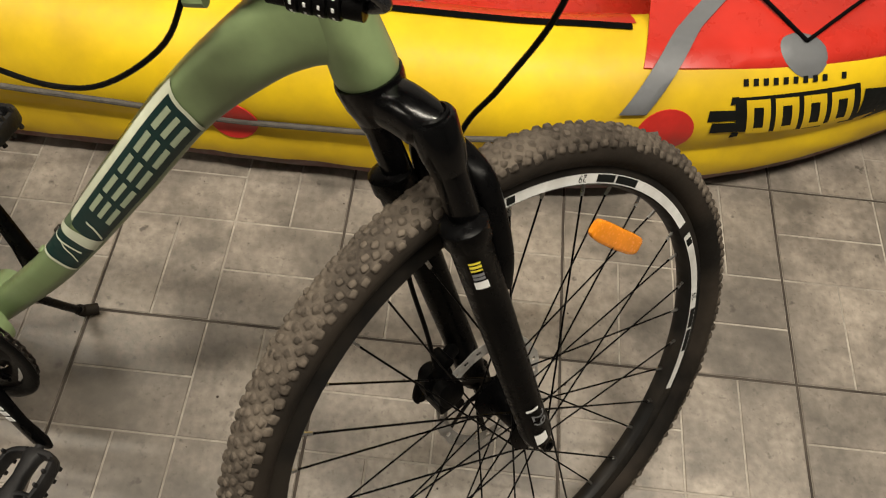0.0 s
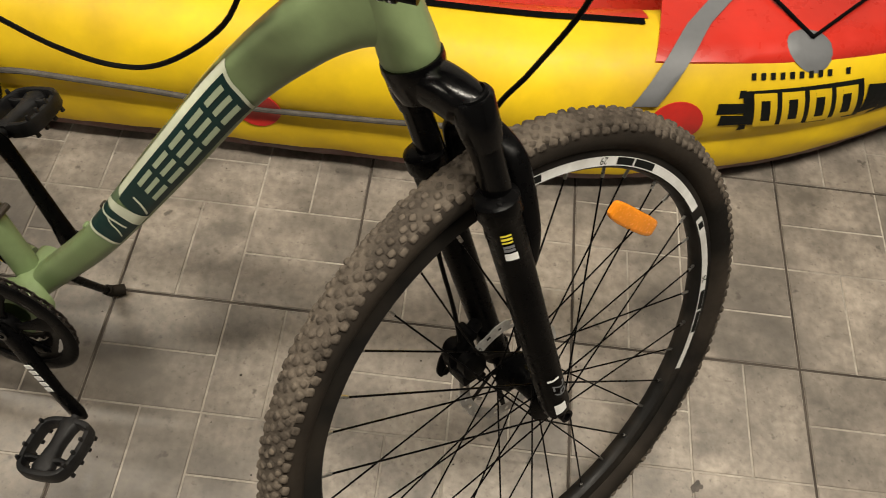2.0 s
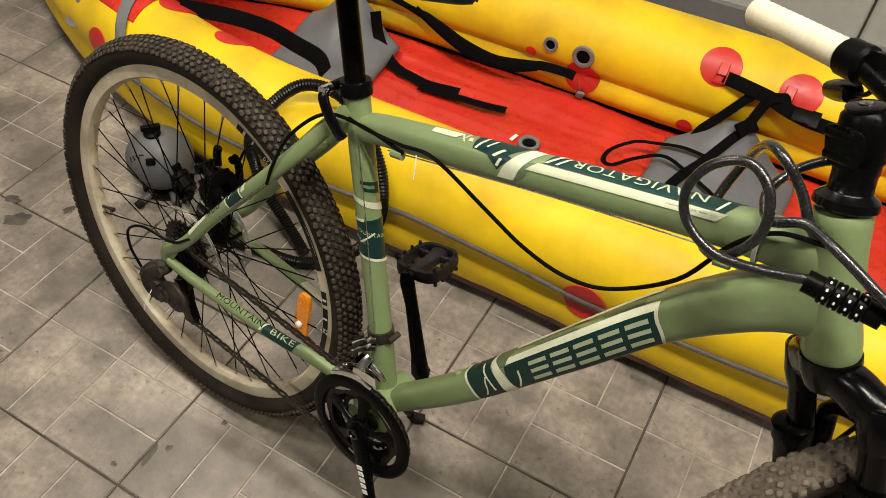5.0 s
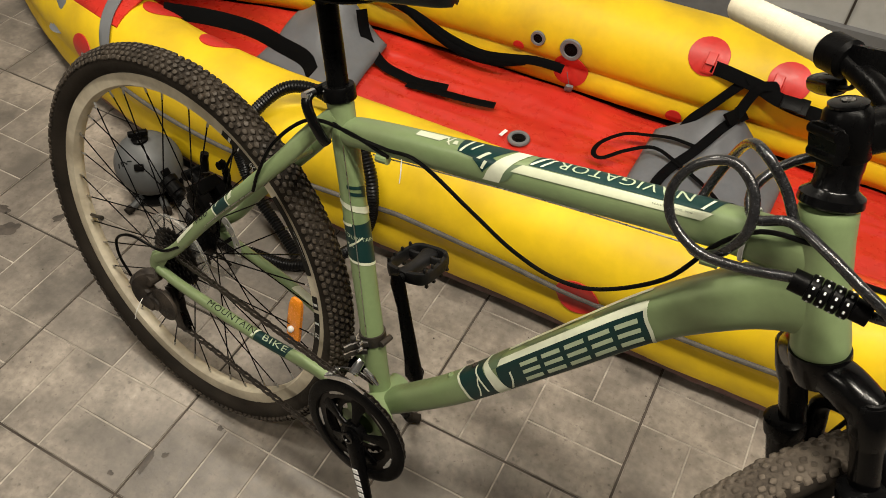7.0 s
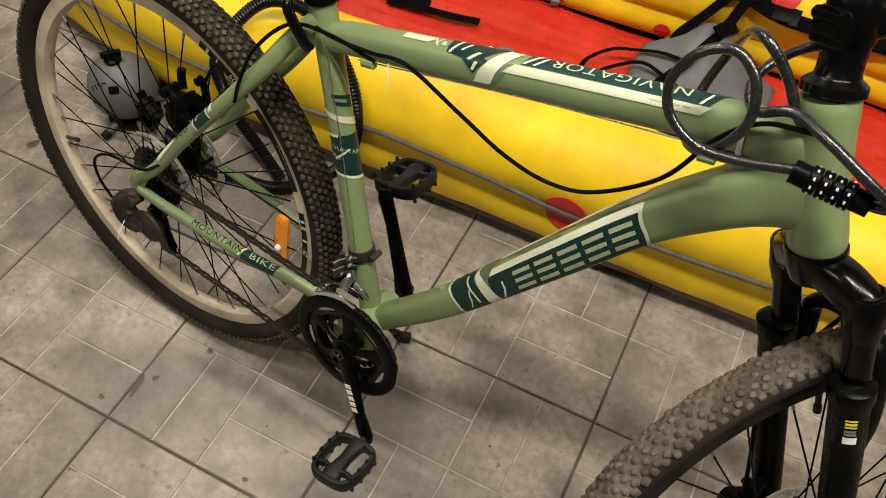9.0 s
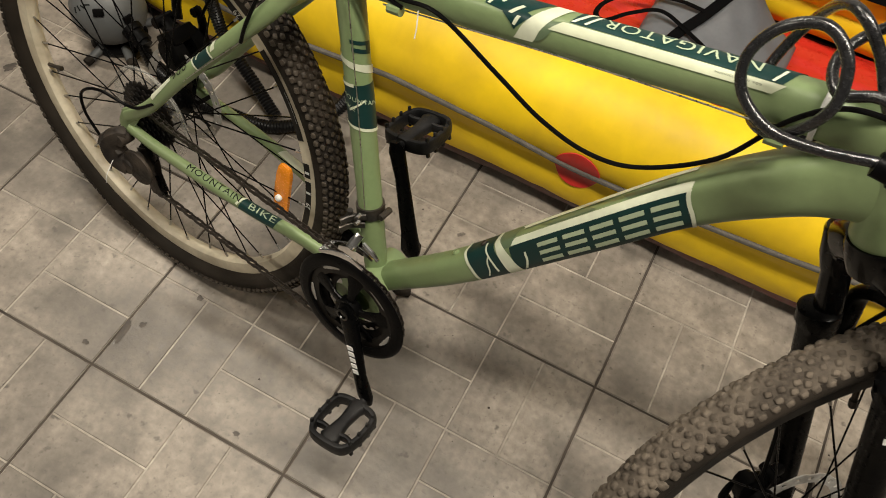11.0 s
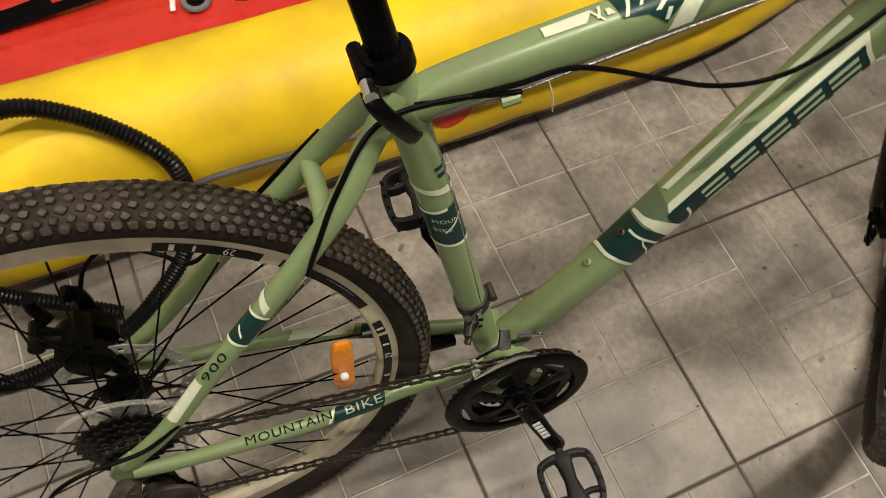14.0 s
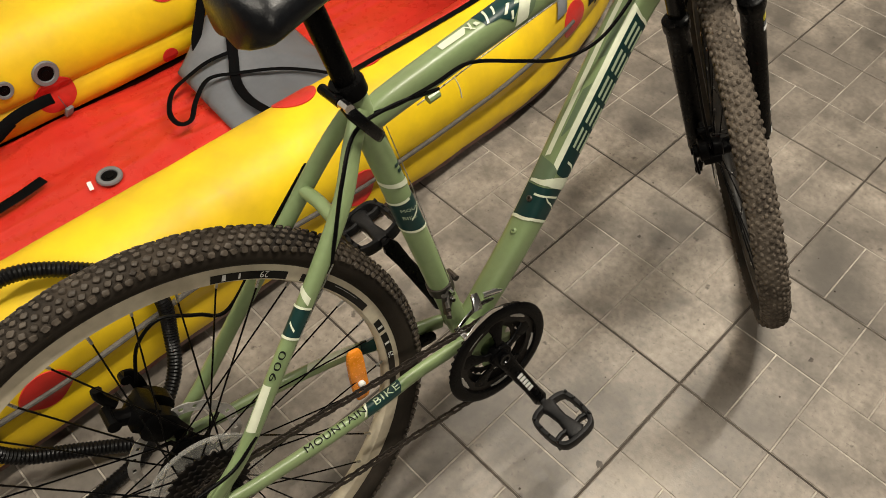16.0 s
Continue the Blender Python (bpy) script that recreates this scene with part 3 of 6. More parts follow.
# valves: grey ring, black well
def valve(parent, m, r=0.031, label="grey round valve"):
    bm = bmesh.new()
    lathe(bm, [(r, 0.0), (r, -0.003), (r * 0.93, -0.006), (r * 0.66, -0.006), (r * 0.6, -0.003), (r * 0.6, 0.0)], 28)
    v = part("valve", done(bm), M["strip_grey"], parent, label, m=m)
    bm = bmesh.new()
    lathe(bm, [(r * 0.6, -0.0005), (r * 0.6, -0.003), (r * 0.3, -0.0028), (r * 0.28, -0.005), (0.0008, -0.005), (0.0008, -0.0005)], 20)
    part("valve_plug", done(bm), M["plastic"], parent, m=m)


def tube_valve(d, a, r):
    p, q = on_tube(d, a, 1, 0.0), on_tube(d, a, 1, 0.05)
    valve(far_tube, Matrix.Translation(Vector(p)) @ (Vector(q) - Vector(p)).to_track_quat("-Y", "Z").to_matrix().to_4x4(), r)


tube_valve(0.096, 175, 0.031)
tube_valve(0.0, 173, 0.021)


# lifeline along the crease, held by the patches
def lifeline(side, parent):
    pts = []
    for i in range(40):
        d = -0.98 + 2.11 * i / 39
        p = on_tube(d, float(np.interp(d, (-1.0, -0.65, -0.26, 0.0, 0.24, 0.41, 0.66, 0.8, 1.0, 1.13), (6, -2, -9, 2, -4, -14, -9, -4, 5, 9))), side, 0.0045)
        pts.append(p)
    bm = bmesh.new()
    sweep(bm, bezier_path(pts, 3), 0.0055, 8, ref=(0, 0, 1))
    return part("lifeline", done(bm), M["rope"], parent, "grey braided rope")


lifeline(-1, near_tube)


# inflated floor: slack red skin with long folds, sunk at its edges
def kayak_floor():
    bm = bmesh.new()
    nd, nv = 230, 64
    g = []
    for i in range(nd + 1):
        d = KC - 1.62 + 3.24 * i / nd
        h = max(k_half(d) - 0.226 * k_size(d), 0.02)
        row = []
        for j in range(nv + 1):
            v = -1 + 2 * j / nv
            y = v * h
            z = 0.047 + k_rise(d) + 0.010 * abs(math.sin(y / 0.105 * math.pi * 0.5 + math.pi / 2))
            fold = noise.noise(Vector((d * 2.2 + y * 3, y * 26, 1.7)))
            z += 0.010 * noise.noise(Vector((d * 3.1, y * 6, 0))) + 0.007 * (1 - abs(fold)) ** 6 * (0.5 + noise.noise(Vector((d * 2, 3.3, y * 3))))
            z += 0.0035 * noise.noise(Vector((d * 7 + y * 12, y * 30, 5))) + 0.0015 * noise.noise(Vector((d * 26, y * 40, 2)))
            z -= 0.010 * max(0, (abs(y) - h + 0.030) / 0.030) ** 2
            row.append(bm.verts.new((d, y, z)))
        g.append(row)
    for i in range(nd):
        for j in range(nv):
            bm.faces.new((g[i][j], g[i + 1][j], g[i + 1][j + 1], g[i][j + 1]))
    ext = bmesh.ops.extrude_face_region(bm, geom=bm.faces[:])
    for v in ext["geom"]:
        if isinstance(v, bmesh.types.BMVert):
            v.co.z = 0.008 + k_rise(v.co.x)
    f = part("kayak_floor", done(bm), M["red"], kayak, "glossy creased red inflated floor", smooth=70)
    valve(f, Matrix.Translation((0.070, -0.010, 0.0665)) @ pose(0, 0, 0, -90, 0, 0), 0.030)
    bm = bmesh.new()
    box(bm, 0.010, 0.028, 0.0012, Matrix.Translation((0.024, -0.006, 0.066)) @ pose(0, 0, 0, 0, 0, -12))
    part("white_tag", done(bm), M["white"], f, "small white tag", smooth=0)
    # base cloth under the floor, between the tubes, its red darkened as shade
    bm = bmesh.new()
    n = 60
    rows = [[bm.verts.new((d, sy * max(k_half(d) - 0.06, 0.01), 0.006 + k_rise(d))) for sy in (-1, 1)] for d in [KC - 1.66 + 3.32 * k / n for k in range(n + 1)]]
    for a, b in zip(rows, rows[1:]):
        bm.faces.new((a[0], b[0], b[1], a[1]))
    part("base_cloth", done(bm), M["bottom_red_shaded"], kayak, "red base cloth, darkened with painted shade", smooth=60)
    return f


kfloor = kayak_floor()


# red decks over the two ends
def deck(sign):
    bm = bmesh.new()
    nd, nv = 26, 40
    g = []
    for i in range(nd + 1):
        q = i / nd
        d = KC + sign * (0.998 + (KL - 0.04 - 0.998) * q)
        s = k_size(d)
        c = max(k_half(d) - 0.125 * s, 0.0)
        edge = c + 0.125 * s * math.cos(radians(60 - 22 * q))
        row = []
        for j in range(nv + 1):
            y = edge * (-1 + 2 * j / nv)
            e = abs(y) - c
            top = UP_Z * s + math.sqrt(max((UP_R * s) ** 2 - e * e, 0)) if e > -0.02 else None
            crest = (UP_Z + UP_R) * s
            z = top if e > 0 else crest + 0.012 * (1 - (abs(y) / max(c, 0.01)) ** 2) * (c / 0.3)
            row.append(bm.verts.new((d + 0.02 * sign * math.cos(y * 4), y, k_rise(d) + 0.007 + z + 0.0025 * noise.noise(Vector((d * 9, y * 9, 4))))))
        g.append(row)
    for i in range(nd):
        for j in range(nv):
            bm.faces.new((g[i][j], g[i + 1][j], g[i + 1][j + 1], g[i][j + 1]))
    ext = bmesh.ops.extrude_face_region(bm, geom=bm.faces[:])
    for v in ext["geom"]:
        if isinstance(v, bmesh.types.BMVert):
            v.co.z -= 0.005
    dk = part("deck", done(bm), M["red"], kayak, "taut red deck over the end", smooth=60)

    def top_at(d, y):
        s = k_size(d)
        c = max(k_half(d) - 0.125 * s, 0.0)
        e = abs(y) - c
        z = UP_Z * s + math.sqrt(max((UP_R * s) ** 2 - e * e, 0)) if e > 0 else (UP_Z + UP_R) * s + 0.012 * (1 - (abs(y) / max(c, 0.01)) ** 2) * (c / 0.3)
        return k_rise(d) + 0.007 + z

    # grey strap across the deck, from one tube to the other
    bm = bmesh.new()
    rows = []
    for j in range(49):
        v = -1 + 2 * j / 48
        row = []
        for w in (-0.5, -0.17, 0.17, 0.5):
            d0 = KC + sign * (0.972 + 0.34 * (1 - abs(v)) + 0.043 * w)
            s = k_size(d0)
            c = k_half(d0) - 0.125 * s
            if abs(v) > 0.72:
                a = 90 - (abs(v) - 0.72) / 0.28 * 62
                p = on_tube(d0, a, 1 if v > 0 else -1, 0.009)
                row.append(bm.verts.new(p))
            else:
                y = v / 0.72 * c
                row.append(bm.verts.new((d0, y, top_at(d0, y) + 0.004)))
        rows.append(row)
    for a, b in zip(rows, rows[1:]):
        for k in range(3):
            bm.faces.new((a[k], a[k + 1], b[k + 1], b[k]))
    ext = bmesh.ops.extrude_face_region(bm, geom=bm.faces[:])
    for v in ext["geom"]:
        if isinstance(v, bmesh.types.BMVert):
            v.co.z -= 0.0025
    part("deck_strap", done(bm), M["strip_grey"], dk, "flat grey strap", smooth=60)
    # grey oval patch with a black cord
    bm = bmesh.new()
    d0, y0 = KC + sign * 1.275, -0.325
    mid = None
    ring_prev = None
    for q in (0.4, 0.75, 1.0):
        ring = []
        for k in range(24):
            a = 2 * math.pi * k / 24
            d, y = d0 + 0.045 * q * math.cos(a), y0 + 0.034 * q * math.sin(a)
            ring.append(bm.verts.new((d, y, top_at(d, y) + (0.0045 if q < 1 else 0.001))))
        if ring_prev:
            for k in range(24):
                bm.faces.new((ring_prev[k], ring[k], ring[(k + 1) % 24], ring_prev[(k + 1) % 24]))
        else:
            bm.faces.new(ring)
        ring_prev = ring
    part("cord_patch", done(bm), M["strip_grey"], dk, "grey oval patch", smooth=60)
    bm = bmesh.new()
    p0 = np.array((d0, y0 + 0.012, top_at(d0, y0 + 0.012) + 0.009))
    for dx in (-0.17, 0.19):
        p1 = np.array((d0 + dx * sign, y0 + 0.2, top_at(d0 + dx * sign, y0 + 0.2) + 0.008))
        sweep(bm, bezier_path([p0, (p0 + p1) / 2 + (0, 0, 0.004), p1], 6), 0.0035, 8, ref=(0, 0, 1))
    part("cord", done(bm), M["webbing"], dk, "thin black cord")


deck(1)
deck(-1)


# printed panel on the near side of the bow: black paint strokes, plain yellow blocks for its lettering
def bow_print():
    def quad(c, material, name, label="", lift=0.0016, nu=6, nv=5):
        """c: four corners (d, a) in a ring."""
        bm = bmesh.new()
        c = np.array(c, float)
        g = []
        for i in range(nu + 1):
            for j in range(nv + 1):
                lo, hi = c[0] + (c[1] - c[0]) * i / nu, c[3] + (c[2] - c[3]) * i / nu
                p = lo + (hi - lo) * j / nv
                g.append(bm.verts.new(on_tube(p[0], p[1], -1, lift)))
        for i in range(nu):
            for j in range(nv):
                a = i * (nv + 1) + j
                bm.faces.new((g[a], g[a + nv + 1], g[a + nv + 2], g[a + 1]))
        return part(name, done(bm), material, near_tube, label, smooth=60)

    ink = M["ink"]
    # corners of the slanted panel
    P = np.array(((1.268, -4.0), (1.498, -17.0), (1.470, 33.0), (1.248, 37.0)))

    def at(u, v):
        lo, hi = P[0] + (P[1] - P[0]) * u, P[3] + (P[2] - P[3]) * u
        return lo + (hi - lo) * v

    quad([at(0, 0.17), at(1, 0), at(1, 1), at(0, 0.95)], ink, "printed_panel", "black printed panel with torn ends", 0.0012, 12, 8)
    for u, v0, v1 in ((-0.04, 0.02, 0.15), (-0.20, 0.18, 0.42), (-0.22, 0.48, 0.70), (-0.04, 0.84, 0.97)):
        quad([at(u, v0 - 0.04), at(0.03, v0), at(0.03, v1), at(u + 0.02, v1)], ink, "print_stroke", "", 0.0012, 4, 2)
    for k in range(4):
        u0, u1 = 0.085 + 0.225 * k, 0.085 + 0.225 * k + 0.185
        e, f = 0.055, 0.16
        for a, b, c, d in ((u0, u0 + e, 0.10, 0.90), (u1 - e, u1, 0.10, 0.90), (u0 + e, u1 - e, 0.74, 0.90), (u0 + e, u1 - e, 0.10, 0.26)):
            quad([at(a, c), at(b, c), at(b, d), at(a, d)], M["yellow"], "print_bar", "plain yellow printed bar", 0.002, 3, 5)
    # five-pointed black shape beside it
    bm = bmesh.new()
    d0, a0 = 1.570, 4.0
    mid = bm.verts.new(on_tube(d0, a0, -1, 0.0014))
    rings = [[bm.verts.new(on_tube(d0 + q * (0.074 if k % 2 == 0 else 0.043) * math.sin(2 * math.pi * k / 10 + 0.12), a0 + math.degrees(q * (0.066 if k % 2 == 0 else 0.040) * math.cos(2 * math.pi * k / 10 + 0.12) / (UP_R * k_size(d0))), -1, 0.0014)) for k in range(10)] for q in (0.33, 0.66, 1.0)]
    for k in range(10):
        bm.faces.new((mid, rings[0][k], rings[0][(k + 1) % 10]))
        for a, b in zip(rings, rings[1:]):
            bm.faces.new((a[k], b[k], b[(k + 1) % 10], a[(k + 1) % 10]))
    part("print_shape", done(bm), ink, near_tube, "black printed star shape", smooth=60)
    quad([(1.493, -12), (1.528, -10), (1.528, 22), (1.483, 26)], ink, "print_stroke", "", 0.0012, 4, 5)
    for k in range(11):
        if k != 9:
            q = k / 10
            quad([(1.262 + 0.0172 * k, 43.5 - 4 * q), (1.2705 + 0.0172 * k, 43.3 - 4 * q), (1.2705 + 0.0172 * k, 49 - 4 * q), (1.262 + 0.0172 * k, 49.2 - 4 * q)], ink, "print_bar", "small dark printed bar", 0.0014, 2, 2)


bow_print()


# seats: slack grey cushions with black webbing
def strap(pts, width, parent, label="", material=None, up=(0, 0, 1), thick=0.0022, name="strap"):
    """A flat band of webbing through the points."""
    bm = bmesh.new()
    p = bezier_path(pts, 7)
    sweep(bm, p, np.tile((thick / 2, width / 2), (len(p), 1)), 8, ref=up, power=5)
    return part(name, done(bm), material or M["webbing"], parent, label, smooth=50)

# ---------------- bicycle ----------------
BIKE = pose(-0.8336, 0.2704, 0.0011, -11.72, 0, -7.86)
bike = new("bicycle")
bike.matrix_basis = BIKE
tagged(bike, "muddy sage green mountain bicycle leaning on its kickstand", "bicycle")

AX_R = np.array((0.004, 0, 0.364))
BB = np.array((0.457, 0, 0.321))
HB, HT_TOP = np.array((0.943, 0, 0.795)), np.array((0.8872, 0, 0.9385))
AXIS = np.array((-0.3624, 0, 0.932))
FWD = np.array((0.932, 0, 0.3624))
STEER = Matrix.Translation(HB) @ Matrix.Rotation(radians(49.9), 4, Vector(AXIS)) @ Matrix.Translation(-Vector(HB))


def fk(s, lat, fwd):
    """A place on the fork, unsteered: s along the steering axis from the foot of the head tube, lat to the left, fwd ahead."""
    return HB + AXIS * s + FWD * fwd + np.array((0, lat, 0))


def frame_tube(name, pts, size, power=2.0, label="", segs=26):
    sk = Skin(pts, size, power)
    bm = bmesh.new()
    sk.build(bm, segs)
    ob = part(name, done(bm), M["green"], bike, label, smooth=45)
    return sk, ob


st_top, st_foot = np.array((0.3295, 0, 0.818)), np.array((0.446, 0, 0.323))
seat_sk, seat_tube = frame_tube("seat_tube", [st_foot, st_foot * 0.5 + st_top * 0.5, st_top], [(0.0175, 0.0175)] * 3)
top_sk, top_tube = frame_tube("top_tube", [(0.346, 0, 0.764), (0.405, 0, 0.781), (0.625, 0, 0.831), (0.795, 0, 0.869), (0.899, 0, 0.886)],
                              [(0.016, 0.018), (0.0175, 0.020), (0.020, 0.021), (0.021, 0.021), (0.02, 0.026)], 2.6)
down_sk, down_tube = frame_tube("down_tube", [(0.462, 0, 0.317), (0.578, 0, 0.445), (0.702, 0, 0.615), (0.784, 0, 0.729), (0.846, 0, 0.796), (0.886, 0, 0.829), (0.922, 0, 0.842)],
                                [(0.021, 0.019), (0.022, 0.0215), (0.0235, 0.0255), (0.0245, 0.0265), (0.0245, 0.030), (0.0235, 0.034), (0.022, 0.034)], 3.2)
# head tube with flared ends
bm = bmesh.new()
sweep(bm, [HB + (HT_TOP - HB) * q for q in (0, 0.03, 0.1, 0.28, 0.5, 0.78, 0.92, 0.98, 1)],
      [(r, r) for r in (0.0255, 0.027, 0.0268, 0.0245, 0.0235, 0.0238, 0.0252, 0.0252, 0.024)], 30)
part("head_tube", done(bm), M["green"], bike, smooth=45)
bm = bmesh.new()
rod(bm, BB + (0, -0.036, 0), BB + (0, 0.036, 0), 0.0225, 24)
part("bottom_bracket_shell", done(bm), M["green"], bike)
stay_sk, chain_sk, stay_ob, chain_ob = {}, {}, {}, {}
for sd in (-1, 1):
    lat = (0.069, 0.069, 0.065, 0.056, 0.044, 0.026, 0.010) if sd < 0 else (0.069, 0.066, 0.053, 0.040, 0.030, 0.014, 0.002)
    stay_sk[sd], stay_ob[sd] = frame_tube("seatstay", [(x, sd * y, z) for y, (x, z) in zip(lat, ((0.004, 0.384), (0.058, 0.436), (0.127, 0.525), (0.212, 0.628), (0.273, 0.703), (0.307, 0.753), (0.335, 0.787)))],
                                [(0.0075, 0.010), (0.0085, 0.010), (0.009, 0.0105), (0.0095, 0.011), (0.0095, 0.012), (0.0095, 0.012), (0.0095, 0.012)], 2.3, segs=16)
    chain_sk[sd], chain_ob[sd] = frame_tube("chainstay", [(0.006, sd * 0.069, 0.362), (0.06, sd * 0.068, 0.356), (0.16, sd * 0.064, 0.352), (0.26, sd * 0.055, 0.346), (0.335, sd * 0.042, 0.338), (0.430, sd * 0.030, 0.323)],
                                 [(0.0075, 0.0095), (0.008, 0.0105), (0.0085, 0.011), (0.0085, 0.0115), (0.0085, 0.012), (0.009, 0.0125)], 2.3, segs=16)
    bm = bmesh.new()
    sweep(bm, [(0.022, sd * 0.069, 0.402), (0.008, sd * 0.0685, 0.384), (-0.002, sd * 0.068, 0.366), (0.004, sd * 0.068, 0.348)] if sd > 0 else
          [(0.022, sd * 0.069, 0.402), (0.006, sd * 0.0685, 0.384), (-0.004, sd * 0.068, 0.362), (-0.006, sd * 0.069, 0.338)],
          [(0.0035, 0.012), (0.0035, 0.016), (0.0035, 0.016), (0.0035, 0.009)], 12, power=3)
    part("dropout", done(bm), M["green"], bike)
tube("seatstay_bridge", [(0.259, -0.046, 0.687), (0.261, -0.006, 0.689), (0.259, 0.032, 0.687)], 0.0090, M["green"], bike, ref=(0, 0, 1), n=5)


# prints on the tubes
def decal(name, sk, parent, material, quads, label="", lift=0.0006):
    """One part for each quad of (s, a) corners."""
    for q in quads:
        bm = bmesh.new()
        sk.patch(bm, q[0], q[1] if len(q) > 1 else 10, 10, lift)
        part(name, bm, material, parent, label, smooth=60)


def words(sk, parent, material, body, s0, s1, a0, a1, slope=0.0, lift=0.0013, shear=0.0):
    """Printed words filling s0..s1 along the tube, their feet at a0 and their heads at a1 degrees."""
    bm = text_flat(body, 0.01, shear, 1.1)
    xs, ys = [v.co.x for v in bm.verts], [v.co.y for v in bm.verts]
    x0, x1, y0, y1 = min(xs), max(xs), min(ys), max(ys)
    for v in bm.verts:
        v.co = sk.at(s0 + (s1 - s0) * (v.co.x - x0) / (x1 - x0), a0 + (a1 - a0) * (v.co.y - y0) / (y1 - y0), lift)
    return part("printed_word", bm, material, parent, "printed words", smooth=60)


# down tube: dark side panel, cream stripe over it, a pointed lower end
DG, CR, PA, MG = M["dark_green"], M["cream"], M["pale"], M["mid_green"]
DL = "dark green printed panel"
decal("side_panel", down_sk, down_tube, DG, [([(0.394, 224), (0.744, 226), (0.771, 146), (0.409, 146)], 26)], DL)
decal("panel_end", down_sk, down_tube, DG, [([(0.297, 224), (0.379, 224), (0.361, 58), (0.281, 58)], 8)], DL)
decal("panel_tint", down_sk, down_tube, MG, [([(0.379, 150), (0.419, 150), (0.429, 60), (0.361, 60)], 6), ([(0.509, 116), (0.609, 116), (0.589, 96), (0.479, 96)], 8), ([(0.669, 116), (0.749, 116), (0.749, 96), (0.654, 96)], 8)], "darker green printed tint", 0.0008)
decal("cream_stripe", down_sk, down_tube, CR, [([(0.414, 147), (0.772, 150), (0.773, 122), (0.424, 119)], 24)], "bright cream stripe", 0.0010)
decal("cream_line", down_sk, down_tube, CR, [([(0.439, 92), (0.774, 90), (0.774, 82), (0.429, 85)], 20), ([(0.294, 224), (0.301, 224), (0.297, 140), (0.290, 140)], 2), ([(0.290, 140), (0.297, 140), (0.283, 58), (0.275, 58)], 2),
                                               ([(0.744, 228), (0.751, 228), (0.778, 124), (0.771, 124)], 2), ([(0.353, 196), (0.358, 196), (0.349, 98), (0.344, 98)], 2), ([(0.324, 205), (0.328, 205), (0.352, 160), (0.348, 160)], 2),
                                               ([(0.414, 214), (0.420, 214), (0.441, 175), (0.436, 175)], 2)], "thin cream line", 0.0012)
decal("cream_chevron", down_sk, down_tube, CR, [([(0.375, 224), (0.411, 224), (0.394, 140), (0.375, 140)], 4), ([(0.375, 140), (0.394, 140), (0.373, 72), (0.367, 72)], 4)], "cream chevron", 0.0013)
# plain bars where the maker's word stands
def side_angle(v):
    """Degrees round the down tube for a height v on its flat side, 1 at the top edge of the print and 0 at its foot."""
    f = -0.56 + 1.02 * v
    return 180 - math.degrees(math.asin(math.copysign(abs(f) ** 1.6, f)))


for k in range(5):
    g0, g1 = 0.462 + k * 0.0575, 0.508 + k * 0.0575
    for v in (0.0, 0.40, 0.80):
        h = 0.011 * v
        decal("print_bar", down_sk, down_tube, PA, [([(g0 + h, side_angle(v)), (g1 + h, side_angle(v)), (g1 + h + 0.0025, side_angle(v + 0.19)), (g0 + h + 0.0025, side_angle(v + 0.19))], 5)], "", 0.0013)
# two bottle bolts on its upper side
for s in (0.250, 0.332):
    p0, p1 = down_sk.at(s, 92, -0.001), down_sk.at(s, 92, 0.02)
    bm = bmesh.new()
    lathe(bm, [(0.0052, 0.0), (0.0052, -0.003), (0.0038, -0.0045), (0.0024, -0.0045), (0.0022, -0.002), (0.0003, -0.002), (0.0003, 0)], 14)
    part("bottle_bolt", done(bm), M["green"] if s < 0.3 else M["dark_steel"], down_tube, m=Matrix.Translation(Vector(p0)) @ Vector(p1 - p0).to_track_quat("-Y", "Z").to_matrix().to_4x4())

# top tube
decal("cream_stripe", top_sk, top_tube, CR, [([(0.212, 110), (0.274, 112), (0.288, 86), (0.212, 86)], 6), ([(0.388, 196), (0.426, 194), (0.478, 78), (0.447, 78)], 6)], "cream stripe", 0.0011)
decal("pale_stripe", top_sk, top_tube, M["pale_cream"], [([(0.452, 158), (0.822, 155), (0.838, 127), (0.474, 126)], 22)], "long pale cream stripe", 0.0009)
decal("top_panel", top_sk, top_tube, DG, [([(0.484, 121), (0.832, 125), (0.858, 40), (0.50, 40)], 24), ([(0.324, 134), (0.392, 152), (0.448, 60), (0.318, 60)], 10), ([(0.362, 146), (0.388, 180), (0.42, 136), (0.385, 116)], 5)], DL)
decal("white_stroke", top_sk, top_tube, CR, [([(0.290, 112), (0.2945, 112), (0.303, 84), (0.298, 84)], 3), ([(0.298, 120), (0.302, 120), (0.288, 88), (0.284, 88)], 3), ([(0.306, 112), (0.318, 112), (0.313, 94), (0.306, 94)], 3),
                                             ([(0.328, 132), (0.334, 132), (0.348, 76), (0.342, 76)], 3), ([(0.352, 116), (0.357, 116), (0.37, 84), (0.364, 84)], 3), ([(0.372, 142), (0.38, 144), (0.40, 112), (0.392, 109)], 4),
                                             ([(0.384, 170), (0.39, 172), (0.398, 146), (0.391, 144)], 3), ([(0.486, 118), (0.493, 118), (0.52, 66), (0.512, 66)], 4), ([(0.508, 116), (0.514, 116), (0.532, 76), (0.526, 76)], 4),
                                             ([(0.815, 122), (0.820, 122), (0.832, 84), (0.827, 84)], 3)], "cream printed stroke", 0.0013)
decal("panel_tint", top_sk, top_tube, MG, [([(0.428, 192), (0.45, 178), (0.478, 126), (0.452, 134)], 5)], "darker green printed tint", 0.0008)
words(top_sk, top_tube, PA, "NAVIGATOR", 0.795, 0.538, 76, 106)
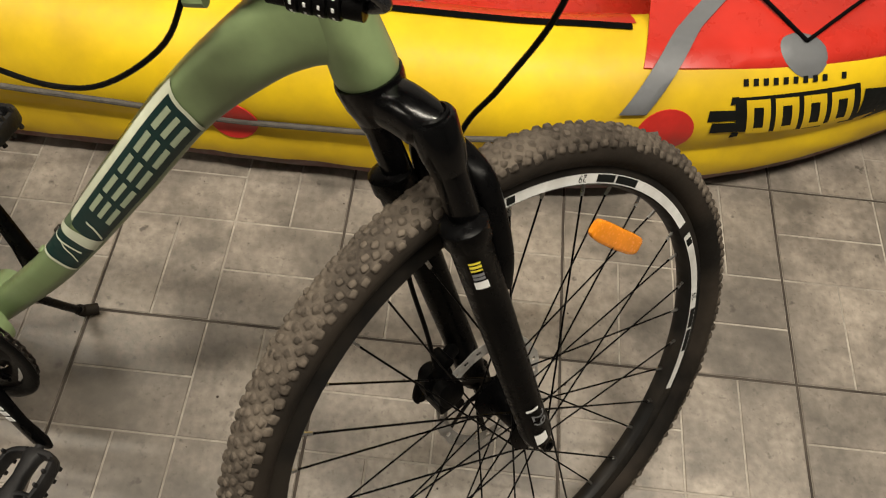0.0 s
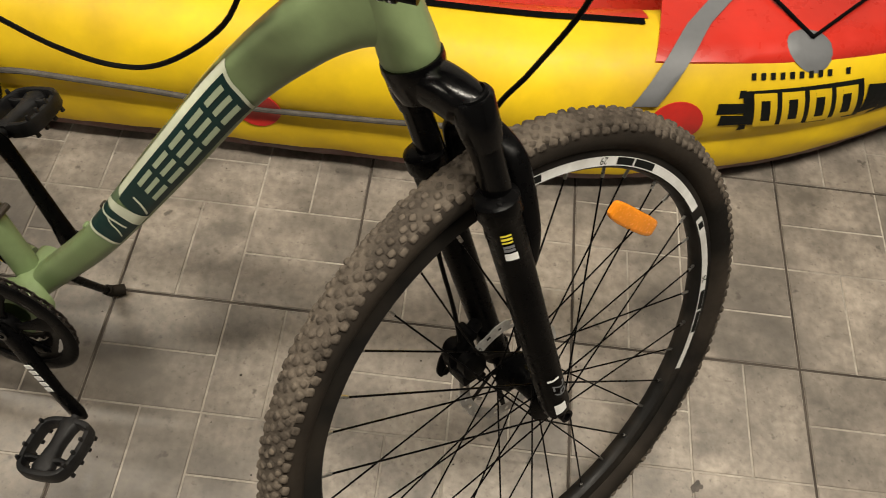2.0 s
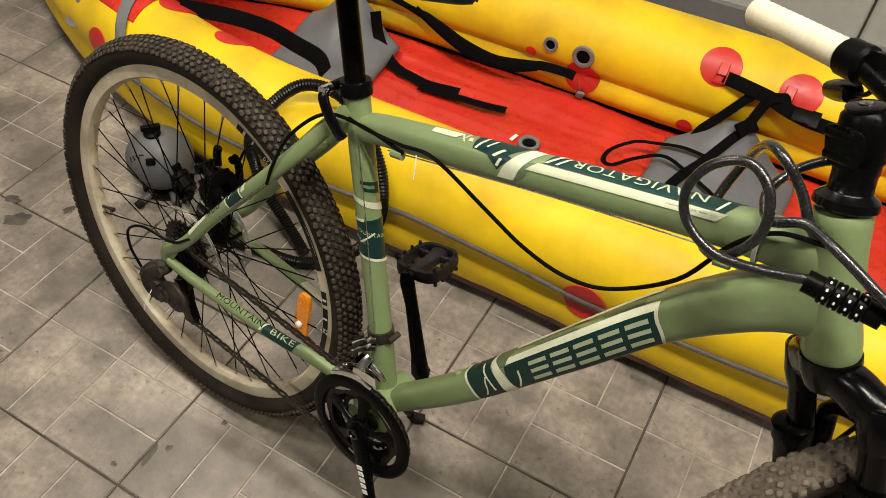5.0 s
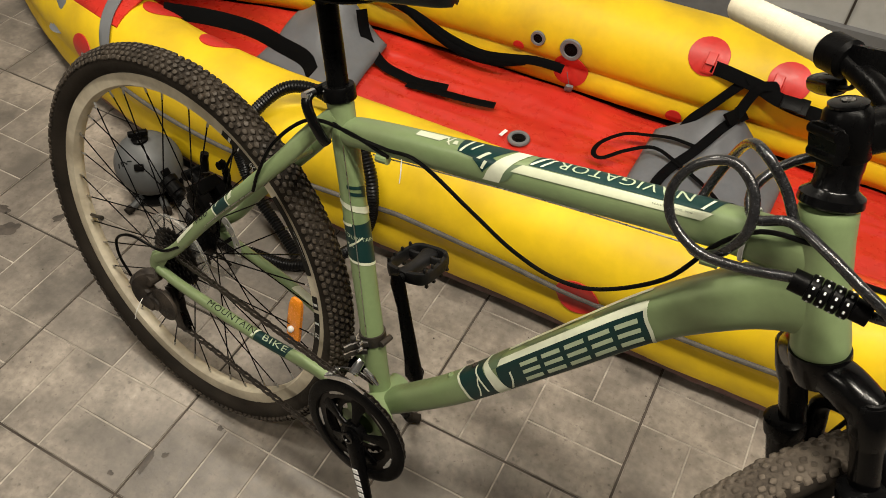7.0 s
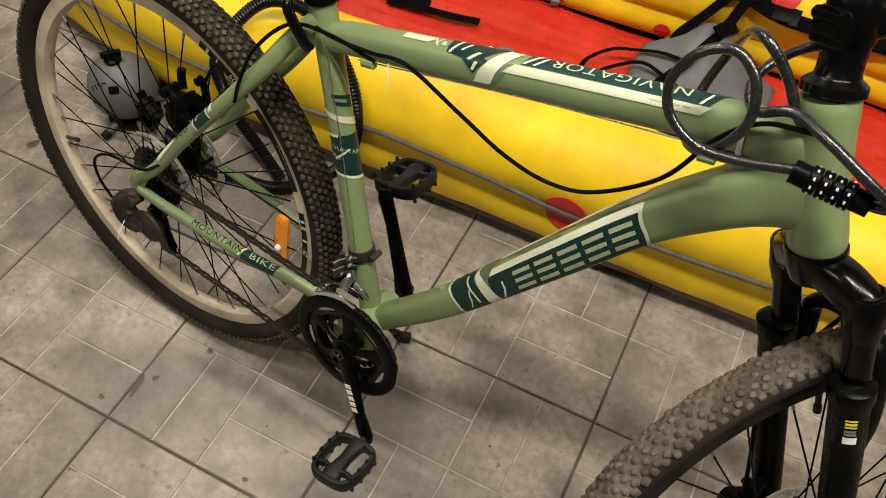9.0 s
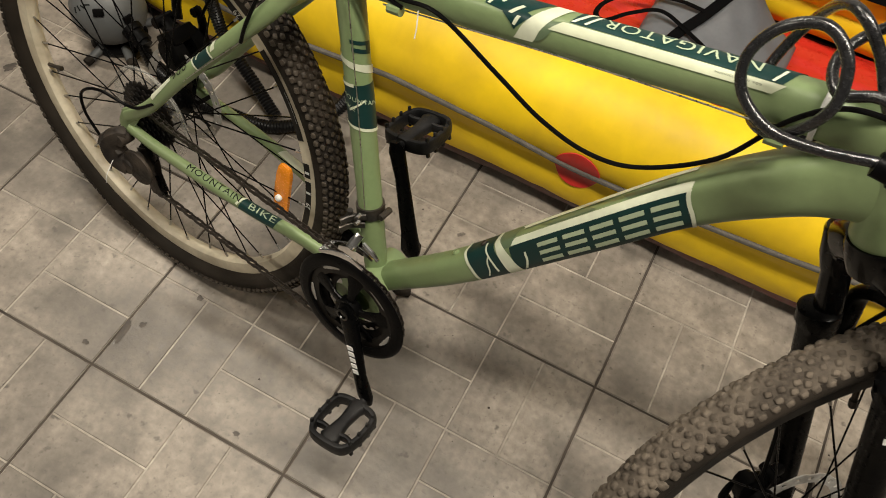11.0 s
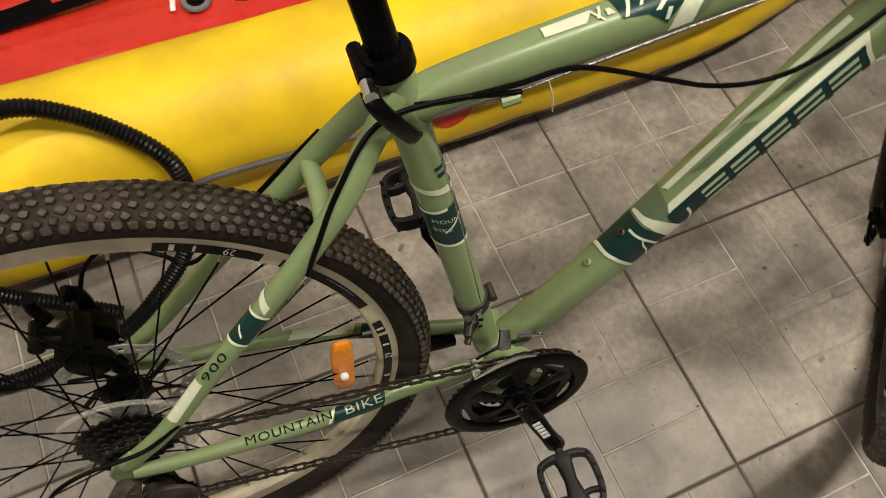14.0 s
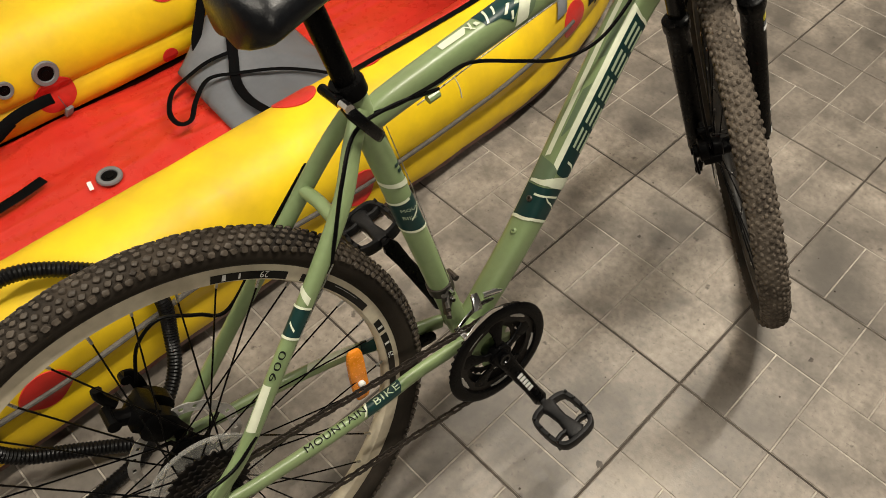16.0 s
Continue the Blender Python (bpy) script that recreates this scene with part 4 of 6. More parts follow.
words(top_sk, top_tube, M["ink_soft"], "NAVIGATOR 900", 0.735, 0.805, 144, 138)

# stays
words(chain_sk[-1], chain_ob[-1], M["ink"], "MOUNTAIN", 0.288, 0.522, 138, 80)
words(chain_sk[-1], chain_ob[-1], PA, "BIKE", 0.562, 0.668, 140, 84)
decal("stay_panel", chain_sk[-1], chain_ob[-1], DG, [([(0.522, 190), (0.668, 190), (0.685, 55), (0.536, 55)], 8)], DL)
decal("cream_line", chain_sk[-1], chain_ob[-1], CR, [([(0.508, 170), (0.517, 170), (0.540, 62), (0.530, 62)], 3)], "", 0.0012)
SS, SO = stay_sk[-1], stay_ob[-1]
words(SS, SO, M["ink"], "900", 0.348, 0.430, 160, 112)
decal("stay_stripe", SS, SO, CR, [([(0.207, 166), (0.335, 150), (0.332, 86), (0.20, 90)], 8), ([(0.55, 168), (0.57, 168), (0.592, 62), (0.577, 62)], 4)], "cream stripe", 0.0009)
decal("stay_panel", SS, SO, DG, [([(0.468, 200), (0.543, 200), (0.537, 58), (0.46, 58)], 6)], DL)
decal("cream_line", SS, SO, CR, [([(0.463, 200), (0.469, 200), (0.462, 58), (0.455, 58)], 2), ([(0.541, 200), (0.547, 200), (0.541, 58), (0.535, 58)], 2), ([(0.48, 150), (0.486, 150), (0.502, 96), (0.496, 96)], 3)], "", 0.0012)
decal("stay_panel", chain_sk[1], chain_ob[1], DG, [([(0.66, 200), (0.72, 200), (0.735, 60), (0.67, 60)], 5)], DL)
decal("stay_stripe", chain_sk[1], chain_ob[1], CR, [([(0.45, 150), (0.64, 150), (0.65, 70), (0.47, 70)], 8)], "cream stripe", 0.0009)
# seat tube
decal("seat_panel", seat_sk, seat_tube, DG, [([(0.54, 60), (0.495, 312), (0.630, 312), (0.636, 60)], 30)], DL)
decal("seat_stroke", seat_sk, seat_tube, DG, [([(0.722, 205), (0.705, 285), (0.716, 285), (0.733, 205)], 8), ([(0.742, 200), (0.728, 285), (0.738, 285), (0.752, 200)], 8), ([(0.716, 262), (0.710, 288), (0.736, 288), (0.742, 262)], 4)], DL)
decal("cream_line", seat_sk, seat_tube, CR, [([(0.534, 60), (0.487, 312), (0.496, 312), (0.542, 60)], 30), ([(0.632, 60), (0.628, 200), (0.637, 200), (0.640, 60)], 18), ([(0.560, 170), (0.588, 240), (0.594, 240), (0.567, 170)], 6)], "", 0.0012)
decal("cream_band", seat_sk, seat_tube, CR, [([(0.708, 92), (0.645, 318), (0.668, 318), (0.720, 92)], 28)], "cream band", 0.0010)


def ring_words(body, s_mid, a0, a1, h):
    """Words across the seat tube, sloping with its band."""
    bm = text_flat(body, 0.01, 0, 1.1)
    xs = [v.co.x for v in bm.verts]
    for v in bm.verts:
        q = (v.co.x - min(xs)) / (max(xs) - min(xs))
        v.co = seat_sk.at(s_mid + 0.02 * (1 - 2 * q) * (a1 - a0) / 170 + h * v.co.y / 0.01, a0 + (a1 - a0) * q, 0.0013)
    part("printed_word", bm, PA, seat_tube, "printed words", smooth=60)


ring_words("MOUNTAIN", 0.584, 142, 296, 0.012)
ring_words("BIKE", 0.568, 138, 196, 0.012)

# seat clamp, post, saddle
sdir = (st_top - st_foot) / np.linalg.norm(st_top - st_foot)
bm = bmesh.new()
sweep(bm, [st_top - sdir * 0.014, st_top - sdir * 0.012, st_top + sdir * 0.003, st_top + sdir * 0.006, st_top + sdir * 0.0065], [(0.0195, 0.0195), (0.0215, 0.0215), (0.0215, 0.0215), (0.020, 0.020), (0.014, 0.014)], 26)
rod(bm, st_top + (-0.021, -0.020, -0.006), st_top + (-0.021, 0.022, -0.006), 0.0065, 10)
clamp = part("seat_clamp", done(bm), M["black"], bike, "black seat clamp")
tube("clamp_lever", [st_top + (-0.021, -0.030, -0.005), st_top + (-0.018, -0.038, -0.014), st_top + (-0.006, -0.040, -0.032), st_top + (0.008, -0.037, -0.052), st_top + (0.014, -0.033, -0.060)], (0.0045, 0.0075), M["black_gloss"], clamp, "black quick release lever", n=5, power=2.6)
bm = bmesh.new()
rod(bm, st_top + (-0.021, -0.022, -0.006), st_top + (-0.021, -0.039, -0.006), 0.006, 14)
part("clamp_nut", done(bm), M["chrome"], clamp, "chrome nut")
post_top = st_top + sdir * 0.122
tube("seat_post", [st_top - sdir * 0.02, post_top], [(0.0136, 0.0136)] * 2, M["black"], bike, "black seat post", segs=24)


def saddle():
    bm = bmesh.new()
    n, m = 48, 40
    rings = []
    c = np.array((0.303, 0, 0.963))
    for i in range(n + 1):
        q = i / n
        x = -0.092 + 0.27 * q
        hw = 0.060 * (1 - q) ** 0.9 * (0.4 + 0.6 * min(1, q * 6 + 0.45)) + 0.021
        if q > 0.94:
            hw *= math.sqrt(max(0.05, 1 - ((q - 0.94) / 0.065) ** 2))
        if q < 0.09:
            hw *= 0.62 + 0.38 * math.sqrt(1 - (1 - q / 0.09) ** 2)
        dz = 0.20 * x - 0.006 * (1 - q) ** 3
        ring = []
        for k in range(m):
            a = 2 * math.pi * k / m
            yy, zz = math.cos(a), math.sin(a)
            ring.append(bm.verts.new((c[0] + x, c[1] + hw * math.copysign(abs(yy) ** 0.8, yy), c[2] + dz + (0.026 + 0.012 * (1 - q) ** 2 if zz > 0 else 0.030) * zz * (1 if zz > 0 else 0.6 + 0.5 * abs(yy)))))
        rings.append(ring)
    for a, b in zip(rings, rings[1:]):
        for k in range(m):
            bm.faces.new((a[k], a[(k + 1) % m], b[(k + 1) % m], b[k]))
    bm.faces.new(rings[0][::-1])
    bm.faces.new(rings[-1])
    s = part("saddle", done(bm), M["saddle"], bike, "black padded saddle", smooth=60)
    bm = bmesh.new()
    for sd in (-1, 1):
        sweep(bm, bezier_path([c + (-0.05, sd * 0.024, -0.026), c + (0.0, sd * 0.022, -0.030), c + (0.05, sd * 0.020, -0.020), c + (0.11, sd * 0.010, 0.004)], 5), 0.0035, 8)
    box(bm, 0.036, 0.046, 0.020, Matrix.Translation(Vector(c + (0.0, 0, -0.026))), 0.004)
    part("saddle_rail", done(bm), M["black"], s)


saddle()


# ---- wheels, round the Y axis at their middle ----
def tyre_mesh(name, material, side_material, seed):
    bm = bmesh.new()
    prof = []
    for k in range(21):
        a = radians(-150 + 300 * k / 20)
        prof.append((0.3365 + 0.0215 * math.cos(a), 0.0245 * math.sin(a)))
    prof += [(0.3165, 0.0105), (0.3165, -0.0105)]
    lathe(bm, prof, 150, True, 1)
    for f in bm.faces:
        p = f.calc_center_median()
        if abs(p.y) < 0.0215 and math.hypot(p.x, p.z) > 0.335:
            f.material_index = 0
    rng = random.Random(seed)
    rows = 168 if seed == 3 else 150
    jit = 0.03 if seed == 3 else 0.07

    def knob(ang, phi, su, sv, h, skew):
        cr, cy = 0.3365 + 0.0212 * math.cos(phi), 0.0242 * math.sin(phi)
        rad = np.array((math.cos(ang), 0, math.sin(ang)))
        tan = np.array((-math.sin(ang), 0, math.cos(ang)))
        nrm = rad * math.cos(phi) + np.array((0, 1, 0)) * math.sin(phi)
        lat = np.cross(nrm, tan)
        c = rad * cr + np.array((0, cy, 0))
        tilt = rng.uniform(-0.25, 0.25) + skew
        h *= rng.uniform(0.85, 1.12) if seed == 3 else rng.uniform(0.45, 1.1)
        rings = []
        for f, z in ((1.12, -0.0006), (0.92, h * 0.8), (0.74, h)) if seed == 3 else ((1.25, -0.0006), (0.85, h * 0.7), (0.50, h)):
            ring = []
            for k in range(8):
                b = math.pi / 8 + k * math.pi / 4
                x, y = math.copysign(abs(math.cos(b)) ** 0.6, math.cos(b)), math.copysign(abs(math.sin(b)) ** 0.6, math.sin(b))
                x, y = x * math.cos(tilt) - y * math.sin(tilt), x * math.sin(tilt) + y * math.cos(tilt)
                ring.append(bm.verts.new(c + tan * su * f * x * rng.uniform(0.86, 1.12) + lat * sv * f * y * rng.uniform(0.86, 1.12) + nrm * z))
            rings.append(ring)
        bm.faces.new(rings[-1]).material_index = 2
        for a, b in zip(rings, rings[1:]):
            for k in range(8):
                bm.faces.new((a[k], a[(k + 1) % 8], b[(k + 1) % 8], b[k])).material_index = 0 if a is rings[0] else 2
    for r in range(rows):
        for k, phi in enumerate((1.18, 0.86, 0.52, 0.17)):
            for sd in (-1, 1):
                a = 2 * math.pi * (r + 0.5 * (k % 2) + (0.25 if sd > 0 else 0)) / rows
                big = 1.15 if k == 0 else rng.uniform(0.9, 1.1)
                knob(a + rng.uniform(-0.003, 0.003), sd * (phi + rng.uniform(-jit, jit)), 0.0041 * big, 0.0034 * big, 0.0040 if k == 0 else 0.0034, 0.45 * sd if k else 0.0)
    return bm


def arc_band(bm, r0, r1, y, a0, a1, n=20):
    """A thin print on the flank of a rim."""
    p = [[bm.verts.new((r * math.cos(a0 + (a1 - a0) * k / n), y, r * math.sin(a0 + (a1 - a0) * k / n))) for r in (r0, r1)] for k in range(n + 1)]
    for a, b in zip(p, p[1:]):
        bm.faces.new((a[0], a[1], b[1], b[0]))


def wheel(name, m, rim_mat, tyre_mat, hub_r, label, rear):
    bm = bmesh.new()
    lathe(bm, [(0.3175, 0.0115), (0.3175, 0.0095), (0.309, 0.0085), (0.309, -0.0085), (0.3175, -0.0095), (0.3175, -0.0115), (0.311, -0.0122), (0.297, -0.0112), (0.2935, -0.006), (0.2925, 0), (0.2935, 0.006), (0.297, 0.0112), (0.311, 0.0122)], 120)
    w = part(name, done(bm), rim_mat, bike, label, m=m @ Matrix.Scale(1.0148, 4))
    part("tyre", done(tyre_mesh("tyre", None, None, 3 if rear else 5)), [tyre_mat, M["rubber_side" if rear else "rubber_side_muddy"], M["knob" if rear else "knob_muddy"]], w, "muddy black knobbly tyre", smooth=40)
    # hub
    bm = bmesh.new()
    lathe(bm, [(0.005, -0.066), (0.0085, -0.066), (0.0085, -0.050), (0.014, -0.046), (0.014, -0.036), (0.029, -0.034), (0.029, -0.030), (hub_r, -0.024), (hub_r, 0.024), (0.029, 0.030), (0.029, 0.034), (0.018, 0.036), (0.018, 0.048), (0.0085, 0.052), (0.0085, 0.066), (0.005, 0.066)], 28)
    part("hub", done(bm), M["black"], w, "black hub")
    # spokes: four shapes, each on one mesh
    kinds = []
    for sd in (-1, 1):
        for lead in (-1, 1):
            bm = bmesh.new()
            a = radians(72) * lead
            p0 = np.array((0.0275 * math.cos(a), sd * 0.033, 0.0275 * math.sin(a)))
            p1 = np.array((0.2845, sd * 0.004, 0))
            rod(bm, p0, p1, 0.0012, 6)
            rod(bm, p1 - (p1 - p0) * 0.012, np.array((0.2935, sd * 0.0025, 0)), 0.0021, 6, 1)
            kinds.append(link("spoke", done(bm), [M["black"], M["steel"]], w))
    for k in range(36):
        ob = new("spoke", kinds[(k % 2) * 2 + ((k // 2) % 2)].data)
        ob.parent = w
        ob.matrix_basis = Matrix.Rotation(2 * math.pi * (k + 0.3) / 36, 4, "Y")
    for kd in kinds:
        bpy.data.objects.remove(kd)
    # tube valve
    bm = bmesh.new()
    rod(bm, (0.294, 0, 0), (0.262, 0, 0), 0.0033, 8)
    rod(bm, (0.268, 0, 0), (0.258, 0, 0), 0.0045, 8)
    part("tyre_valve", done(bm), M["dark_steel"], w, m=Matrix.Rotation(radians(165 if rear else 250), 4, "Y"))
    # brake disc on the left, pierced
    bm = bmesh.new()
    n = 72
    g = [[bm.verts.new((r * math.cos(2 * math.pi * k / n), y, r * math.sin(2 * math.pi * k / n))) for r, y in ((0.080 - 0.002 * (k % 6 < 2), 0.0445), (0.0745, 0.0445), (0.069, 0.0445), (0.064, 0.0445))] for k in range(n)]
    for k in range(n):
        for j in range(3):
            if j == 1 and k % 3 == 0:
                continue
            a, b = g[k], g[(k + 1) % n]
            bm.faces.new((a[j], b[j], b[j + 1], a[j + 1]))
    ext = bmesh.ops.extrude_face_region(bm, geom=bm.faces[:])
    for v in ext["geom"]:
        if isinstance(v, bmesh.types.BMVert):
            v.co.y -= 0.0018
    disc = part("brake_disc", done(bm), M["rotor"], w, "pierced steel brake disc", smooth=0)
    bm = bmesh.new()
    for k in range(6):
        a = 2 * math.pi * k / 6
        sweep(bm, [(0.004 * math.cos(a), 0.0437, 0.004 * math.sin(a)), (0.03 * math.cos(a), 0.0437, 0.03 * math.sin(a)), (0.068 * math.cos(a + 0.5), 0.0437, 0.068 * math.sin(a + 0.5))], [(0.0008, 0.006), (0.0008, 0.004), (0.0008, 0.0035)], 8, power=4)
    lathe(bm, [(0.022, 0.0430), (0.022, 0.0444), (0.003, 0.0444), (0.003, 0.0430)], 24)
    part("disc_carrier", done(bm), M["black_steel"], w, "black disc carrier")
    return w


def reflector(w, ang, r, tilt, y, length=0.085, width=0.028, label="orange plastic wheel reflector", screw=True):
    bm = bmesh.new()
    qs = (-1, -0.96, -0.85, -0.6, 0, 0.6, 0.85, 0.96, 1)
    sweep(bm, [(0.0015 * q * q, 0, length / 2 * q) for q in qs], [(0.0055 * w2, width / 2 * w2) for w2 in (0.55, 0.72, 0.86, 0.97, 1, 0.97, 0.86, 0.72, 0.55)], 16, power=4)
    rm = Matrix.Rotation(-ang, 4, "Y") @ Matrix.Translation((r, y, 0)) @ Matrix.Rotation(tilt, 4, "Y")
    part("reflector", done(bm), M["orange"], w, label, m=rm)
    if not screw:
        return
    bm = bmesh.new()
    lathe(bm, [(0.0055, 0), (0.0055, -0.005), (0.003, -0.007), (0.0005, -0.007), (0.0005, 0)], 12)
    part("reflector_screw", done(bm), M["white_dec"], w, m=rm @ Matrix.Translation((0, -0.006, -length * 0.12)))


rear_wheel = wheel("rear_wheel", Matrix.Translation(AX_R) @ pose(0, 0, 0, -1.7, 0, 1.3), M["rim_cream"], M["rubber"], 0.018, "cream rim of the rear wheel", True)
FAX = fk(-0.487, -0.0043, 0.0122)
FRONT = STEER @ Matrix.Translation(FAX)
front_wheel = wheel("front_wheel", FRONT, M["rim_black"], M["rubber_muddy"], 0.016, "black rim with white prints", False)
reflector(rear_wheel, radians(-2.3), 0.249, 0, -0.004, 0.102)


def rim_print(w, a0, a1, material, r0=0.2985, r1=0.3095, label="white rim print", lift=0.0):
    bm = bmesh.new()
    arc_band(bm, r0, r1, -0.0126 - lift, radians(a0), radians(a1), max(3, int(abs(a1 - a0) / 3)))
    return part("rim_print", bm, material, w, label, smooth=0)


def rim_words(w, body, ang, material):
    bm = text_flat(body, 0.0085)
    for v in bm.verts:
        r, a = 0.3085 - v.co.y, radians(ang) + v.co.x / 0.304
        v.co = (r * math.cos(a), -0.0132, r * math.sin(a))
    part("print_number", bm, material, w, "printed number", smooth=0)


for a0, a1 in ((-18, 34.5), (38.5, 103)):
    rim_print(front_wheel, a0, a1, M["white_dec"])
for a0, a1 in ((63, 70), (70.6, 76), (-6, 1), (1.6, 8), (30.5, 33), (97, 99)):
    rim_print(front_wheel, a0, a1, M["ink"], 0.3, 0.3085, "black mark on the rim print", 0.0004)
for a0, a1 in ((-16, 9), (10.2, 15), (22, 47), (51, 70)):
    rim_print(rear_wheel, a0, a1, M["rim_black"], 0.2985, 0.3092, label="black rim print")
for a0, a1, r0, r1 in ((66.5, 67.4, 0.300, 0.308), (63, 63.5, 0.3005, 0.3075), (4.6, 5.4, 0.300, 0.308), (-9, -8.2, 0.300, 0.308), (11.5, 12.4, 0.300, 0.308), (27, 36, 0.3062, 0.3066)):
    rim_print(rear_wheel, a0, a1, M["white_dec"], r0, r1, "white stroke on the rim print", 0.0004)
for ang in (79, 11):
    rim_words(front_wheel, "29", ang, M["ink"])
for ang in (56, -1):
    rim_words(rear_wheel, "29", ang, M["white_dec"])
reflector(front_wheel, radians(58), 0.240, 0, -0.006, 0.098, 0.027, screw=False)


# chain drive, its axle a little under the meeting of the tubes
CB = BB + (0.003, 0, -0.003)

def ring_part(name, r, teeth, thick, y, inner, material, label):
    bm = bmesh.new()
    gear(bm, r, teeth, thick, y, inner)
    return part(name, done(bm), material, crank, label, smooth=0)


bm = bmesh.new()
for k in range(5):
    a = 2 * math.pi * k / 5 + 0.3
    sweep(bm, [(0.0 * math.cos(a), -0.058, 0.0 * math.sin(a)), (0.030 * math.cos(a), -0.056, 0.030 * math.sin(a)), (0.048 * math.cos(a), -0.053, 0.048 * math.sin(a)), (0.072 * math.cos(a), -0.050, 0.072 * math.sin(a))],
          [(0.004, 0.010), (0.003, 0.0060), (0.003, 0.0105), (0.0025, 0.021)], 12, power=3)
lathe(bm, [(0.020, -0.064), (0.020, -0.050), (0.006, -0.050), (0.006, -0.064)], 24)
crank = part("crankset", done(bm), M["black"], bike, "black triple crankset", m=Matrix.Translation(CB + (0, -0.025, 0)))
ring_part("chainring", 0.0930, 44, 0.0035, -0.0515, 0.0600, M["black_steel"], "dark steel outer chainring")
ring_part("chainring", 0.072, 34, 0.003, -0.0445, 0.0500, M["black_steel"], "dark steel middle chainring")
ring_part("chainring", 0.052, 24, 0.003, -0.0375, 0.041, M["black_steel"], "dark steel inner chainring")
bm = bmesh.new()
lathe(bm, [(0.0945, -0.0565), (0.0955, -0.0550), (0.0945, -0.0540), (0.0760, -0.0540), (0.0745, -0.0560), (0.0765, -0.0585), (0.0850, -0.0590), (0.0920, -0.0580)], 72)
part("chain_guard", done(bm), M["plastic"], crank, "black plastic chain guard ring")
for k in range(5):
    a = 2 * math.pi * (k + 0.5) / 5 + 0.3
    bm = bmesh.new()
    arc = [np.array((0.0712 * math.cos(a + q), -0.0545, 0.0712 * math.sin(a + q))) for q in np.linspace(-0.24, 0.24, 11)]
    sweep(bm, arc, [(0.0010, 0.0012 + 0.0022 * (1 - abs(q)) + 0.0009 * (j % 2)) for j, q in enumerate(np.linspace(-1, 1, 11))], 6)
    part("worn_segment", done(bm), M["rotor"], crank, "bare worn metal segment")
bm = bmesh.new()
for k in range(5):
    a = 2 * math.pi * (k + 0.5) / 5 + 0.3
    sweep(bm, [(0.020 * math.cos(a), -0.0350, 0.020 * math.sin(a)), (0.036 * math.cos(a), -0.0352, 0.036 * math.sin(a)), (0.0500 * math.cos(a), -0.0352, 0.0500 * math.sin(a))], [(0.0015, 0.020), (0.0015, 0.017), (0.0012, 0.007)], 10, power=3)
lathe(bm, [(0.036, -0.006), (0.036, -0.030), (0.034, -0.034), (0.02, -0.036), (0.02, -0.006)], 24)
part("bracket_cup", done(bm), M["green"], crank, "green star-shaped inner plate")
ARM = np.array((0.069, 0, -0.158))
ARM = ARM / np.linalg.norm(ARM)
for sd in (-1, 1):
    v = ARM * (1 if sd < 0 else -1)
    y0, y1 = (-0.084, -0.102) if sd < 0 else (0.070, 0.088)
    bm = bmesh.new()
    pts = [v * -0.014 + (0, y0, 0), v * 0.0 + (0, y0, 0), v * 0.03 + (0, y0 + sd * 0.005, 0), v * 0.12 + (0, y0 + sd * 0.016, 0), v * 0.165 + (0, y1, 0), v * 0.182 + (0, y1, 0)]
    sweep(bm, pts, [(0.006, 0.011), (0.0105, 0.0165), (0.0085, 0.0135), (0.0065, 0.0115), (0.0072, 0.0135), (0.004, 0.008)], 16, power=3.0)
    arm = part("crank_arm", done(bm), M["black"], bike, "black crank arm", m=Matrix.Translation(CB))
    bm = bmesh.new()
    lathe(bm, [(0.0105, 0), (0.0105, sd * 0.003), (0.007, sd * 0.0035), (0.006, sd * 0.001), (0.0005, sd * 0.001), (0.0005, 0)], 18)
    part("crank_bolt", done(bm), M["black_gloss"], arm, m=Matrix.Translation((0, y0 + sd * 0.011, 0)))
    if sd < 0:
        bm = bmesh.new()
        for k in range(5):
            c = v * (0.062 + k * 0.0115) + np.array((0, sd * (0.1025 + 0.0009 * k), 0))
            box(bm, 0.0085, 0.0008, 0.0105, Matrix.Translation(Vector(c)) @ pose(0, 0, 0, 0, math.degrees(math.atan2(-v[2], v[0])) + 0, 0))
        part("print_block", done(bm), M["white"], arm, "small white printed blocks", smooth=0)
    # pedal, level with the floor
    pv = v * 0.17 + np.array((0, y1, 0))
    bm = bmesh.new()
    rod(bm, (0, 0, 0), (0, sd * 0.018, 0), 0.0068, 12)
    sweep(bm, [(0, sd * q, 0) for q in (0.014, 0.020, 0.030, 0.055, 0.078, 0.090, 0.098, 0.101)], [(0.0115, 0.0100), (0.0185, 0.0115), (0.0135, 0.0110), (0.0105, 0.0105), (0.0150, 0.0105), (0.0190, 0.0105), (0.0140, 0.0090), (0.010, 0.006)], 18, ref=(1, 0, 0), power=2.8)
    pedal = part("pedal", done(bm), M["pedal"], bike, "scuffed black plastic pedal", m=Matrix.Translation(CB + pv) @ pose(0, 0, 0, 0, -12 if sd < 0 else -14, 0) @ Matrix.Diagonal((0.88, 0.97, 1, 1)))
    bm = bmesh.new()
    loop = bezier_path([(-0.010, sd * 0.018, 0), (-0.030, sd * 0.021, 0), (-0.041, sd * 0.030, 0), (-0.0435, sd * 0.058, 0), (-0.040, sd * 0.084, 0), (-0.029, sd * 0.098, 0), (0, sd * 0.101, 0), (0.029, sd * 0.098, 0), (0.040, sd * 0.084, 0), (0.0435, sd * 0.058, 0), (0.041, sd * 0.030, 0), (0.030, sd * 0.021, 0), (0.010, sd * 0.018, 0)], 5)
